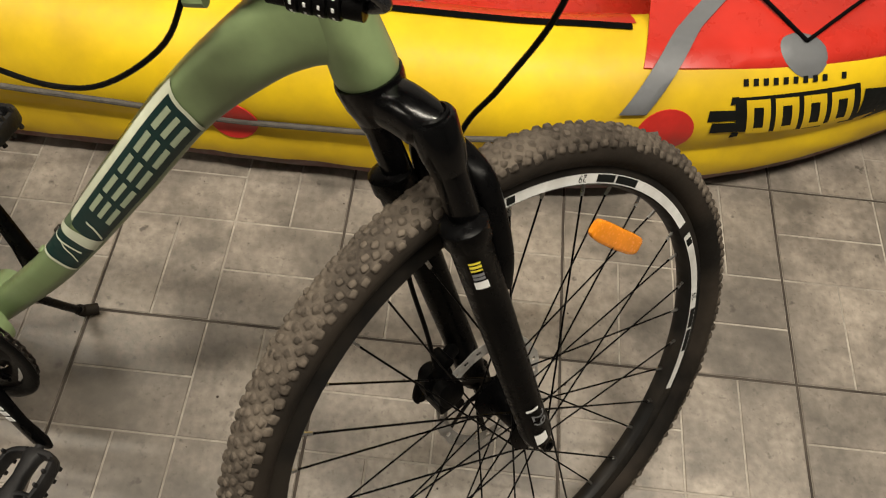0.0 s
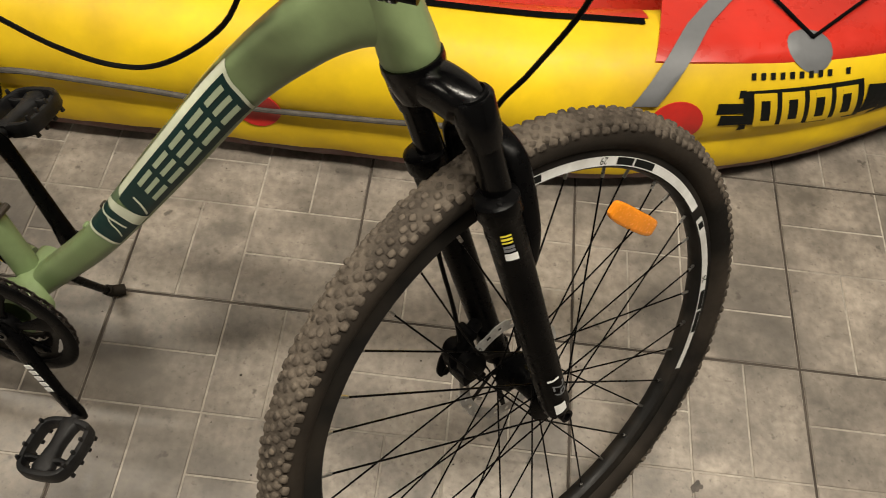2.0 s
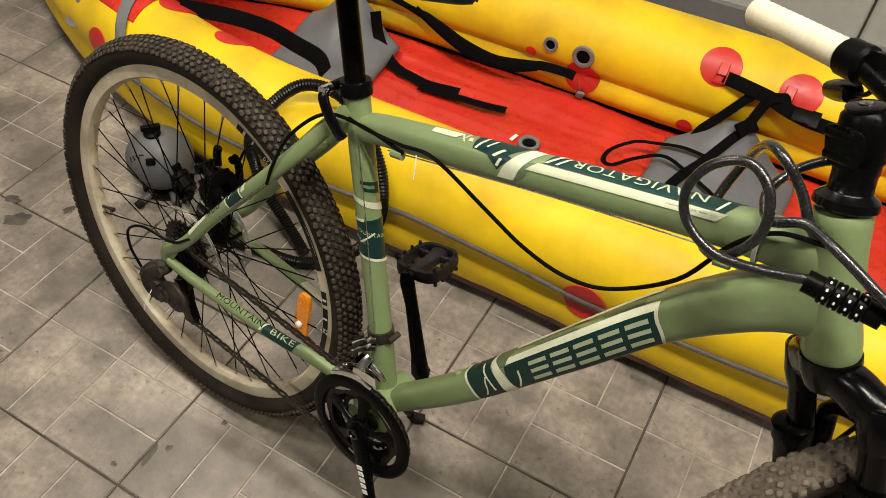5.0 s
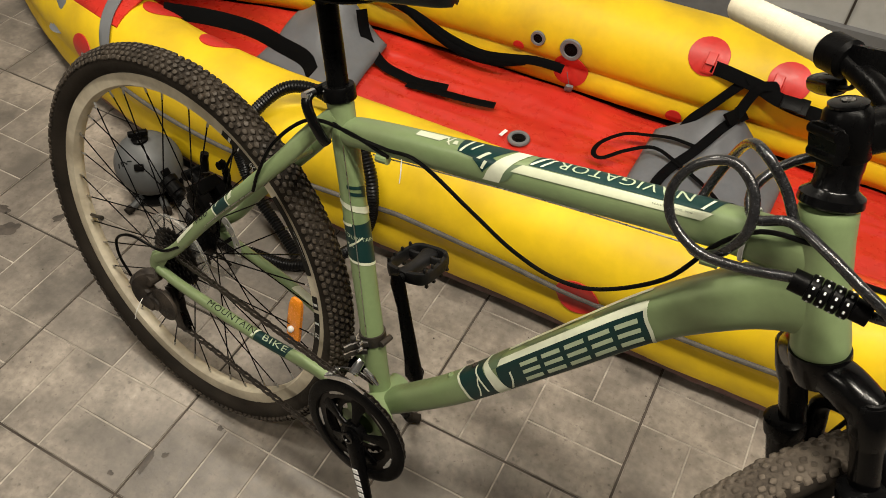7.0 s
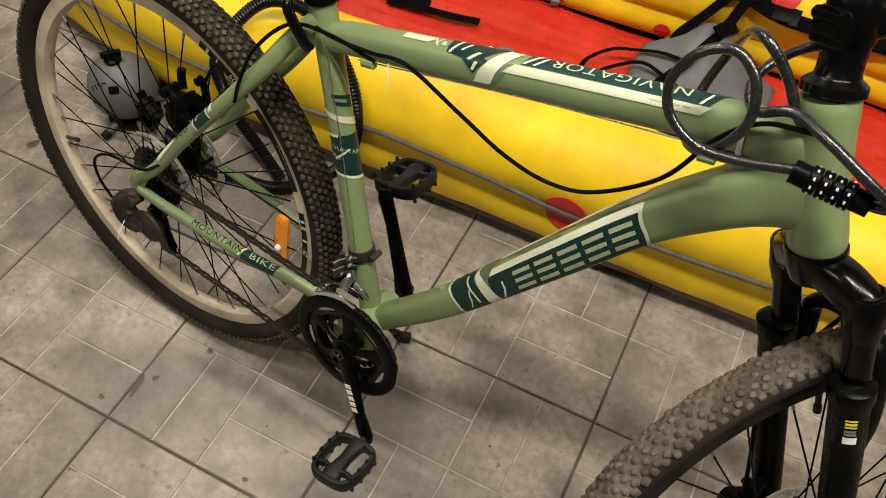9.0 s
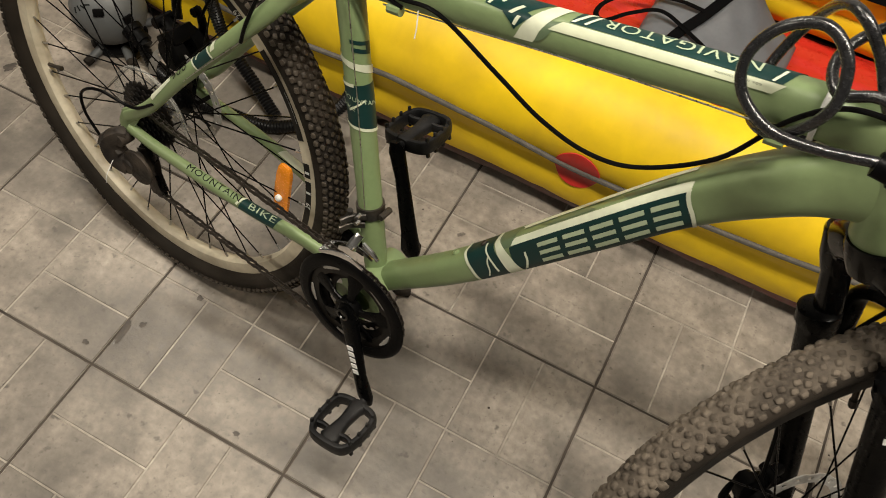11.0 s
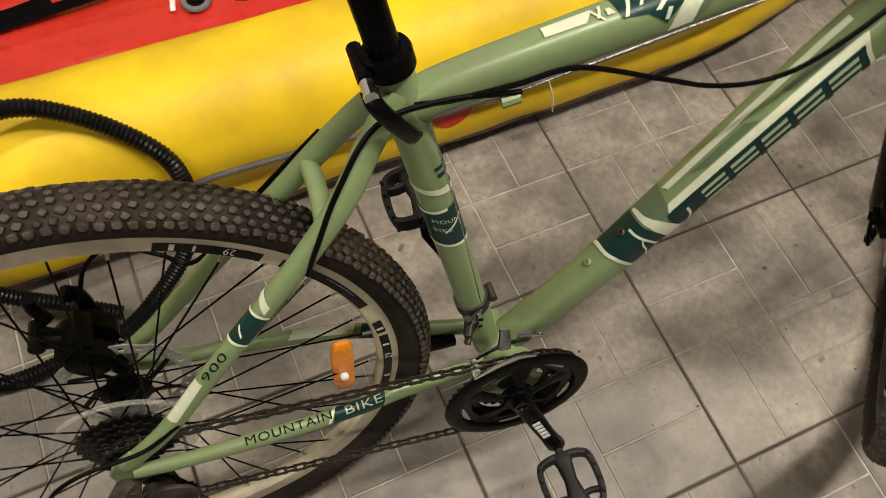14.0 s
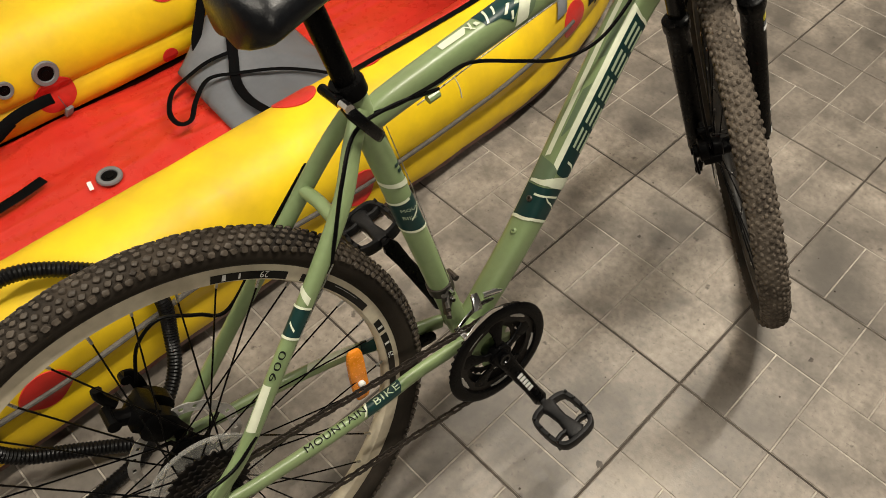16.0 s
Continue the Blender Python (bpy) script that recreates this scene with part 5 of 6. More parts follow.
    sweep(bm, loop, (0.0110, 0.0052), 12, ref=(0, 0, 1), power=3.4)
    # cross arms from the body to the cage, near the outer end
    for fx in (-1, 1):
        sweep(bm, [(fx * 0.008, sd * 0.079, 0), (fx * 0.024, sd * 0.077, 0), (fx * 0.041, sd * 0.080, 0)], (0.0080, 0.0042), 10, ref=(0, 0, 1), power=3.0)
    cage = part("pedal_cage", done(bm), M["pedal"], pedal, "scuffed black pedal cage")
    for fx, fy in ((-1, 0.028), (-1, 0.046), (-1, 0.066), (-1, 0.086), (1, 0.028), (1, 0.046), (1, 0.066), (1, 0.086)):
        for fz in (-1, 1):
            bm = bmesh.new()
            box(bm, 0.0055, 0.0060, 0.009, Matrix.Translation((fx * (0.0430 if 0.03 < fy < 0.08 else 0.0412), sd * fy, fz * 0.0125)), 0.001, taper=0.7)
            part("tooth", done(bm), M["pedal"], pedal)

# chain: two runs and the bends, link by link
COG = 0.030


def chain():
    path = []
    c, r = np.array((CB[0], CB[2])), 0.086
    h, q = np.array((AX_R[0], AX_R[2])), COG
    j1, j2 = np.array((0.014, 0.300)), np.array((0.030, 0.235))
    yb, yr = -0.072, -0.050
    path.append((h[0] - q * 0.6, h[1] + q * 0.8, yr))
    path.append((h[0], h[1] + q, yr))
    up = 96
    for k in range(14):
        a = radians(up - (up + 105) * k / 13)
        path.append((c[0] + r * math.cos(a), c[1] + r * math.sin(a), yb))
    path += [(j2[0] + 0.014, j2[1] - 0.016, yr), (j2[0] - 0.004, j2[1] - 0.022, yr), (j2[0] - 0.021, j2[1] - 0.002, yr), (j1[0] + 0.006, j1[1] - 0.014, yr), (j1[0] + 0.021, j1[1] + 0.006, yr), (j1[0] + 0.012, j1[1] + 0.022, yr), (h[0] + 0.02, h[1] - 0.024, yr),
             (h[0] - q * 0.6, h[1] - q * 0.8, yr), (h[0] - q, h[1], yr)]
    p = np.array([(x, y, z) for x, z, y in path + path[:1]])
    d = np.r_[0, np.cumsum(np.linalg.norm(np.diff(p, axis=0), axis=1))]
    n = int(d[-1] / 0.0127)
    n += n % 2
    s = np.linspace(0, d[-1], n, endpoint=False)
    pins = np.array([[np.interp(t, d, p[:, k]) for k in range(3)] for t in s])
    bm = bmesh.new()
    for k in range(n):
        a, b = pins[k], pins[(k + 1) % n]
        t = (b - a) / max(np.linalg.norm(b - a), 1e-6)
        off = 0.0034 if k % 2 else 0.0024
        for sd in (-1, 1):
            o = np.array((0, sd * off, 0))
            sweep(bm, [a - t * 0.003 + o, a + o, (a + b) / 2 + o, b + o, b + t * 0.003 + o], [(0.0006, 0.0024), (0.0008, 0.0050), (0.0008, 0.0038), (0.0008, 0.0050), (0.0006, 0.0024)], 6)
        rod(bm, a - (0, 0.0042, 0), a + (0, 0.0042, 0), 0.0019, 6)
    return part("chain", done(bm), M["rust"], bike, "oily dirty chain", smooth=0)


chain()
bm = bmesh.new()
for k, (r, t) in enumerate(((0.058, 28), (0.050, 24), (0.044, 21), (0.038, 18), (0.034, 16), (0.030, 14), (0.026, 13))):
    gear(bm, r, t, 0.0026, -0.030 - 0.005 * k, 0.015, tooth=0.0045)
cass = part("cassette", done(bm), M["black_steel"], bike, "dark toothed sprocket cluster", m=Matrix.Translation(AX_R), smooth=0)
bm = bmesh.new()
lathe(bm, [(0.080, -0.0290), (0.081, -0.0245), (0.030, -0.0225), (0.030, -0.0240), (0.076, -0.0258), (0.0775, -0.0290)], 48)
part("spoke_guard", done(bm), M["clear"], cass, "clear plastic spoke guard")

# rear derailleur
bm = bmesh.new()
sweep(bm, bezier_path([(-0.004, -0.074, 0.338), (-0.012, -0.082, 0.338), (-0.022, -0.088, 0.322), (-0.014, -0.086, 0.298), (0.006, -0.080, 0.290)], 4), (0.012, 0.019), 12, power=3)
rod(bm, (-0.004, -0.066, 0.340), (-0.004, -0.090, 0.340), 0.0115, 14)
rod(bm, (0.010, -0.062, 0.294), (0.010, -0.092, 0.294), 0.013, 14)
box(bm, 0.046, 0.014, 0.032, Matrix.Translation((-0.028, -0.088, 0.310)) @ pose(0, 0, 0, 0, 25, 0), 0.006)
rd = part("rear_derailleur", done(bm), M["der"], bike, "muddy black rear derailleur")
bm = bmesh.new()
lathe(bm, [(0.0305, -0.0870), (0.0315, -0.0850), (0.0305, -0.0820), (0.010, -0.0800), (0.0005, -0.0800), (0.0005, -0.0885), (0.012, -0.0885), (0.020, -0.0878)], 30)
part("derailleur_disc", done(bm), M["der"], rd, "round muddy guard plate", m=Matrix.Translation((0.030, 0, 0.302)))
bm = bmesh.new()
for y in (-0.057, -0.043):
    sweep(bm, bezier_path([(0.006, y, 0.310), (0.018, y, 0.285), (0.020, y, 0.255), (0.032, y, 0.222)], 4), (0.0012, 0.013), 8, power=3)
part("derailleur_cage", done(bm), M["der"], rd, "muddy cage")
for px, pz in ((0.014, 0.300), (0.030, 0.235)):
    bm = bmesh.new()
    gear(bm, 0.019, 11, 0.006, -0.050, 0.004, tooth=0.005)
    part("jockey_wheel", done(bm), M["plastic"], rd, m=Matrix.Translation((px, 0, pz)), smooth=0)
# front derailleur
fd0 = st_foot + sdir * 0.118
bm = bmesh.new()
sweep(bm, [fd0 - sdir * 0.009, fd0 + sdir * 0.009], [(0.0205, 0.0205)] * 2, 24)
rod(bm, fd0 + (0.024, -0.010, 0.004), fd0 + (0.024, 0.012, 0.004), 0.005, 10)
fd = part("front_derailleur", done(bm), M["dark_steel"], bike, "front derailleur band")
bm = bmesh.new()
for y in (-0.082, -0.060):
    sweep(bm, bezier_path([CB + (-0.062, y, 0.080), CB + (-0.034, y, 0.097), CB + (-0.010, y, 0.104), CB + (0.012, y, 0.100)], 5), [(0.0012, 0.0025 + 0.0030 * math.sin(math.pi * min(1, q / 15))) for q in range(16)], 8, power=3)
box(bm, 0.010, 0.024, 0.004, Matrix.Translation(Vector(CB + (-0.058, -0.070, 0.083))), 0.0015)
sweep(bm, [CB + (-0.022, -0.066, 0.104), CB + (-0.020, -0.060, 0.116), CB + (-0.018, -0.052, 0.124)], [(0.0035, 0.008), (0.004, 0.007), (0.004, 0.006)], 10, power=3)
sweep(bm, [CB + (-0.006, -0.060, 0.118), CB + (0.012, -0.064, 0.118), CB + (0.024, -0.066, 0.114)], [(0.0035, 0.006), (0.0035, 0.005), (0.002, 0.003)], 10, power=2.4)
part("derailleur_cage", done(bm), M["chrome"], fd, "bright metal cage")
bm = bmesh.new()
for dz in (0.0, -0.016):
    sweep(bm, bezier_path([fd0 + (0.006, -0.018, dz), fd0 + (-0.010, -0.030, dz - 0.004), fd0 + (-0.018, -0.044, dz - 0.008)], 5), (0.004, 0.0055), 10, power=3)
rod(bm, fd0 + (-0.014, -0.030, 0.008), fd0 + (-0.014, -0.030, -0.028), 0.0045, 10)
part("derailleur_link", done(bm), M["dark_steel"], fd, "grimy metal link arms")
for q in (0.006, -0.008):
    bm = bmesh.new()
    rod(bm, fd0 + (0.0, -0.026, q), fd0 + (0.0, -0.034, q), 0.0035, 8)
    part("limit_screw", done(bm), M["chrome"], fd, "small bright screw")

# kickstand on the left
bm = bmesh.new()
k0, k1 = np.array((0.385, 0.030, 0.312)), np.array((0.402, 0.173, 0.056))
sweep(bm, bezier_path([k0, k0 + (0.004, 0.030, -0.020), k0 * 0.5 + k1 * 0.5, k1 - (0, 0.0, 0), k1 + (0.016, 0.014, -0.006)], 6), (0.007, 0.0075), 12)
box(bm, 0.05, 0.03, 0.014, Matrix.Translation(Vector(k0)), 0.003)
ks = part("kickstand", done(bm), M["black"], bike, "black metal kickstand")
bm = bmesh.new()
sweep(bm, [k1 - (k1 - k0) * 0.05, k1, k1 + (0.017, 0.015, -0.006)], [(0.0095, 0.0095), (0.0105, 0.010), (0.010, 0.009)], 12)
part("rubber_foot", done(bm), M["rubber_side"], ks)

# disc brake calipers
def caliper_bm():
    """A mechanical caliper about its middle: body halves, mount arms, the piston housing, the cable arm, bolts."""
    bm = bmesh.new()
    for y, r in ((-0.012, 0.0165), (0.013, 0.020)):
        sweep(bm, [(0, y - 0.009, 0.0), (0, y - 0.007, 0), (0, y + 0.007, 0), (0, y + 0.009, 0)], [(r * 0.8, r * 0.85), (r, r * 1.1), (r, r * 1.1), (r * 0.8, r * 0.85)], 18, ref=(1, 0, 0), power=2.6)
    box(bm, 0.030, 0.034, 0.018, Matrix.Translation((0.004, 0.0, 0.016)), 0.004)
    for z in (-0.030, 0.032):
        sweep(bm, [(0.0, 0.004, z * 0.4), (-0.008, 0.004, z * 0.8), (-0.012, 0.004, z * 1.15)], [(0.010, 0.009), (0.008, 0.008), (0.009, 0.008)], 12, power=2.6)
        rod(bm, (-0.012, -0.008, z * 1.15), (-0.012, 0.017, z * 1.15), 0.0065, 10)
    rod(bm, (0, 0.02, 0), (0, 0.031, 0), 0.013, 18)
    rod(bm, (0, 0.03, 0), (0, 0.035, 0), 0.007, 6)
    sweep(bm, bezier_path([(0, 0.028, 0), (0.012, 0.030, 0.010), (0.022, 0.029, 0.026), (0.020, 0.028, 0.034)], 5), (0.003, 0.0065), 10, power=3)
    rod(bm, (0.018, 0.024, 0.030), (0.018, 0.034, 0.030), 0.0055, 8)
    sweep(bm, bezier_path([(-0.006, 0.018, 0.030), (-0.004, 0.024, 0.045), (0.002, 0.026, 0.052)], 4), (0.0055, 0.0055), 10)
    return bm


rc = part("rear_brake_caliper", done(caliper_bm()), M["plastic"], bike, "black disc brake caliper", m=Matrix.Translation((-0.014, 0.062, 0.434)) @ pose(0, 0, 0, 0, -40, 0) @ Matrix.Scale(1.4, 4))
for q in (-0.0345, 0.037):
    bm = bmesh.new()
    rod(bm, (-0.012, 0.017, q), (-0.012, 0.0205, q), 0.0042, 6)
    part("caliper_bolt", done(bm), M["steel"], rc, "steel bolt")

bm = bmesh.new()
sweep(bm, [(-0.018, 0.069, 0.415), (-0.004, 0.069, 0.398), (0.012, 0.069, 0.394)], [(0.004, 0.012), (0.004, 0.016), (0.0035, 0.014)], 12, power=3)
part("caliper_mount", done(bm), M["plastic"], bike, "black caliper bracket")
tube("brake_cable", [(-0.012, 0.098, 0.470), (0.010, 0.104, 0.520), (0.048, 0.100, 0.5480), (0.092, 0.082, 0.5400), (0.1302, 0.062, 0.5422), (0.211, 0.048, 0.643), (0.2736, 0.038, 0.7156)], 0.0027, M["plastic"], bike, "thin black cable", 8, n=7)

# ---- fork and bars, turned to the left ----
def turned(name, bm, material, parent=bike, label="", smooth=40):
    return part(name, done(bm), material, parent, label, smooth, STEER if parent is bike else None)


bm = bmesh.new()
sweep(bm, [fk(s, 0, 0) for s in (0.001, -0.004, -0.020, -0.036)], [(0.0285, 0.0285), (0.029, 0.029), (0.027, 0.027), (0.022, 0.022)], 26)
for sd in (-1, 1):
    sweep(bm, bezier_path([fk(-0.020, 0, 0.0), fk(-0.022, sd * 0.024, 0.004), fk(-0.034, sd * 0.045, 0.010), fk(-0.046, sd * 0.0545, 0.014)], 5), np.array([(0.020, 0.020)] * 6 + [(0.0195, 0.021)] * 5 + [(0.017, 0.022)] * 5), 16, ref=FWD, power=2.6)
    sweep(bm, [fk(s, sd * 0.0545, 0.014) for s in (-0.026, -0.029, -0.06, -0.078)], [(0.018, 0.018), (0.0198, 0.0198), (0.0195, 0.0195), (0.0165, 0.0165)], 22)
crown = turned("fork", bm, M["black_gloss"], label="glossy black suspension fork crown")
for sd in (-1, 1):
    bm = bmesh.new()
    sweep(bm, [fk(s, sd * 0.0545, 0.014) for s in (-0.03, -0.215)], [(0.0148, 0.0148)] * 2, 22)
    turned("stanchion", bm, M["black_gloss"])
    bm = bmesh.new()
    sweep(bm, [fk(s, sd * 0.0585, 0.008) for s in (-0.129, -0.133, -0.151, -0.155, -0.246, -0.424, -0.456, -0.472, -0.477)],
          [(r, r) for r in (0.0175, 0.0225, 0.0225, 0.0195, 0.0192, 0.0180, 0.0185, 0.0165, 0.010)], 24)
    sweep(bm, bezier_path([fk(-0.450, sd * 0.054, 0.016), fk(-0.476, sd * 0.054, 0.013), fk(-0.494, sd * 0.054, 0.012)], 4), (0.007, 0.013), 10, power=3)
    leg = turned("lower_leg", bm, M["black"], label="black lower fork leg")
    bm = bmesh.new()
    lathe(bm, [(0.0155, 0.0), (0.0155, -0.0025), (0.0135, -0.004), (0.012, -0.002), (0.0005, -0.002), (0.0005, 0)], 22)
    for a in range(3):
        box(bm, 0.006, 0.002, 0.010, Matrix.Rotation(a * 2.09, 4, "Y") @ Matrix.Translation((0.007, -0.003, 0)))
    m = Matrix.Translation(Vector(fk(-0.0268, sd * 0.0545, 0.014))) @ Vector(AXIS).to_track_quat("-Y", "Z").to_matrix().to_4x4()
    part("fork_cap", done(bm), M["plastic"], crown, m=m)
    if sd < 0:
        sk = Skin([fk(-0.155, -0.0585, 0.008), fk(-0.32, -0.0585, 0.008), fk(-0.472, -0.0585, 0.008)], [(0.0195, 0.0195), (0.0187, 0.0187), (0.0186, 0.0186)], 2.0)
        for s, h in ((0.030, 0.0022), (0.043, 0.0030), (0.058, 0.0022), (0.074, 0.0035), (0.088, 0.0035)):
            bm = bmesh.new()
            sk.patch(bm, [(s, 196), (s + h / sk.len * 1.0, 196), (s + h / sk.len, 228), (s, 228)], 2, 6)
            part("sticker", bm, M["yellow_print"] if s < 0.065 else M["strip_grey"], leg, "small printed sticker", smooth=60)
        bm = bmesh.new()
        sk.patch(bm, [(0.106, 192), (0.135, 192), (0.135, 230), (0.106, 230)], 2, 6)
        part("sticker_bar", bm, M["white"], leg, "white bar", smooth=60)
        for s in (0.761, 0.914):
            bm = bmesh.new()
            sk.patch(bm, [(s, 170), (s + (0.012 if s < 0.8 else 0.045), 170), (s + (0.012 if s < 0.8 else 0.06), 215), (s, 215)], 2, 8)
            part("sticker_bar", bm, M["white"], leg, "white bar", smooth=60)
        b2 = text_flat("29", 0.017)
        for v in b2.verts:
            v.co = sk.at(0.793 + v.co.x / sk.len, 202 - math.degrees(v.co.y / 0.0187), 0.0008)
        part("print_words", b2, M["strip_grey"], leg, "printed number", smooth=60)
# arch between the lower legs, ahead of the wheel
bm = bmesh.new()
ap = bezier_path([fk(-0.235, -0.053, 0.026), fk(-0.200, -0.055, 0.036), fk(-0.150, -0.053, 0.042), fk(-0.112, -0.044, 0.045), fk(-0.096, 0, 0.047), fk(-0.112, 0.044, 0.045), fk(-0.150, 0.053, 0.042), fk(-0.200, 0.055, 0.036), fk(-0.235, 0.053, 0.026)], 6)
sweep(bm, ap, (0.012, 0.0085), 14, ref=FWD, power=2.8)
turned("fork_arch", bm, M["black"], crown, "black fork arch")
# front brake
c = fk(-0.418, 0.040, -0.040)
bm = caliper_bm()
bmesh.ops.transform(bm, matrix=Matrix.Translation(Vector(c)) @ pose(0, 0, 0, 0, 165, 0) @ Matrix.Scale(1.02, 4), verts=bm.verts)
sweep(bm, [fk(-0.385, 0.050, 0.004), fk(-0.392, 0.048, -0.020), fk(-0.400, 0.046, -0.034)], [(0.006, 0.010), (0.006, 0.011), (0.006, 0.009)], 10, power=3)
turned("front_brake_caliper", bm, M["plastic"], crown, "black disc brake caliper")
SI = np.array(STEER.inverted())


def unturned(p):
    return (SI @ np.array((*p, 1.0)))[:3]


bm = bmesh.new()
sweep(bm, bezier_path([c + (-0.010, 0.0, 0.030), fk(-0.33, 0.042, -0.030), fk(-0.24, 0.042, -0.022), fk(-0.20, 0.042, -0.004), fk(-0.16, 0.040, 0.05), unturned((1.018, 0.06, 0.718)), unturned((1.044, 0.06, 0.768)), unturned((1.079, 0.06, 0.853)), unturned((1.081, 0.06, 0.938)), unturned((1.036, 0.07, 0.998)), fk(0.20, 0.03, 0.11)], 6), 0.0028, 8)
turned("brake_cable", bm, M["plastic"], crown, "thin black cable")
# headset, spacers, stem, bar
bm = bmesh.new()
sweep(bm, [fk(s, 0, (s - 0.150) * 0.25) for s in (0.154, 0.156, 0.163, 0.168, 0.1695, 0.1715, 0.1725, 0.1845, 0.186, 0.196)], [(r, r) for r in (0.0262, 0.028, 0.0272, 0.0205, 0.0192, 0.0192, 0.0186, 0.0186, 0.0192, 0.0192)], 28)
turned("headset", bm, M["black_gloss"], label="black headset spacers")
bm = bmesh.new()
sweep(bm, [fk(s, 0, 0.013) for s in (0.192, 0.195, 0.226, 0.236, 0.241)], [(r, r) for r in (0.018, 0.0205, 0.0205, 0.019, 0.014)], 26)
sweep(bm, bezier_path([fk(0.212, 0, -0.010), fk(0.212, 0, 0.028), fk(0.210, 0, 0.06), fk(0.208, 0, 0.085)], 5), (0.0175, 0.0185), 18, power=3.2)
rod(bm, fk(0.208, -0.024, 0.088), fk(0.208, 0.024, 0.088), 0.021, 20)
for s in (0.202, 0.222):
    rod(bm, fk(s, -0.017, -0.007), fk(s, 0.017, -0.007), 0.0055, 10)
stem = turned("stem", bm, M["black"], label="black handlebar stem")
m = Matrix.Translation(Vector(fk(0.241, 0, 0.013))) @ Vector(AXIS).to_track_quat("-Y", "Z").to_matrix().to_4x4()
bm = bmesh.new()
lathe(bm, [(0.016, 0.0005), (0.016, -0.002), (0.013, -0.0035), (0.006, -0.0035), (0.006, 0.0005)], 24)
tcap = part("top_cap", done(bm), M["black_gloss"], stem, m=m)
bm = bmesh.new()
lathe(bm, [(0.0055, 0.0), (0.0055, -0.0045), (0.003, -0.0055), (0.0022, -0.003), (0.0003, -0.003), (0.0003, 0)], 14)
part("cap_bolt", done(bm), M["steel"], stem, m=m)
GRIP_OUT, GRIP_IN = (0.266, 0.280, 0.094), (0.243, 0.134, 0.096)
BAR = bezier_path([fk(0.2655, -0.279, 0.094), fk(0.243, -0.134, 0.096), fk(0.225, -0.07, 0.092), fk(0.208, -0.03, 0.088), fk(0.208, 0.03, 0.088), fk(0.225, 0.07, 0.092), fk(0.243, 0.134, 0.096), fk(0.2655, 0.279, 0.094)], 6)
bm = bmesh.new()
sweep(bm, BAR, 0.0115, 16, ref=FWD)
bar = turned("handlebar", bm, M["black"], label="black riser handlebar")
for sd in (-1, 1):
    a, b = fk(*GRIP_OUT), fk(*GRIP_IN)
    a, b = a * (1, sd, 1), b * (1, sd, 1)
    bm = bmesh.new()
    pts = [a + (b - a) * q for q in np.linspace(0, 1, 30)]
    rr = [0.0165 if q < 0.06 else 0.0158 + 0.0006 * (k % 2) for k, q in enumerate(np.linspace(0, 1, 30))]
    sweep(bm, pts, [(r, r) for r in rr], 18, ref=FWD)
    turned("grip", bm, M["grip"], bar, "cream rubber grip")
    bm = bmesh.new()
    e = (b - a) / np.linalg.norm(b - a)
    sweep(bm, [b + e * q for q in (0.002, 0.004, 0.03, 0.034)], [(0.016, 0.016), (0.0195, 0.0195), (0.0195, 0.0195), (0.015, 0.015)], 16, ref=FWD)
    box(bm, 0.045, 0.03, 0.022, Matrix.Translation(Vector(b + e * 0.022 + FWD * 0.026 - AXIS * 0.012)), 0.006)
    turned("shifter", bm, M["plastic"], bar, "black gear shifter")
    bm = bmesh.new()
    q0 = b + e * 0.045
    sweep(bm, bezier_path([q0 + FWD * 0.018 - AXIS * 0.01, q0 + FWD * 0.045 - AXIS * 0.018, q0 - e * 0.05 + FWD * 0.060 - AXIS * 0.024, q0 - e * 0.11 + FWD * 0.055 - AXIS * 0.03, q0 - e * 0.135 + FWD * 0.062 - AXIS * 0.032], 5), (0.008, 0.0045), 10, ref=AXIS, power=2.6)
    box(bm, 0.034, 0.026, 0.03, Matrix.Translation(Vector(q0 + FWD * 0.008)), 0.006)
    turned("brake_lever", bm, M["black"], bar, "black brake lever")

# thumb lever of the left shifter, under the bar
bm = bmesh.new()
sweep(bm, [fk(0.198, 0.172, 0.112), fk(0.199, 0.168, 0.112), fk(0.201, 0.150, 0.109), fk(0.204, 0.128, 0.104), fk(0.205, 0.124, 0.103)], [(0.006, 0.007), (0.009, 0.012), (0.0105, 0.013), (0.009, 0.011), (0.005, 0.006)], 14, ref=AXIS, power=3)
thumb = turned("thumb_lever", bm, M["black_gloss"], bar, "glossy black thumb lever")
bm = bmesh.new()
sweep(bm, bezier_path([fk(0.204, 0.126, 0.104), fk(0.208, 0.108, 0.104), fk(0.222, 0.095, 0.106)], 5), (0.0025, 0.005), 8, ref=AXIS)
turned("lever_arm", bm, M["plastic"], bar, "thin black lever arm")

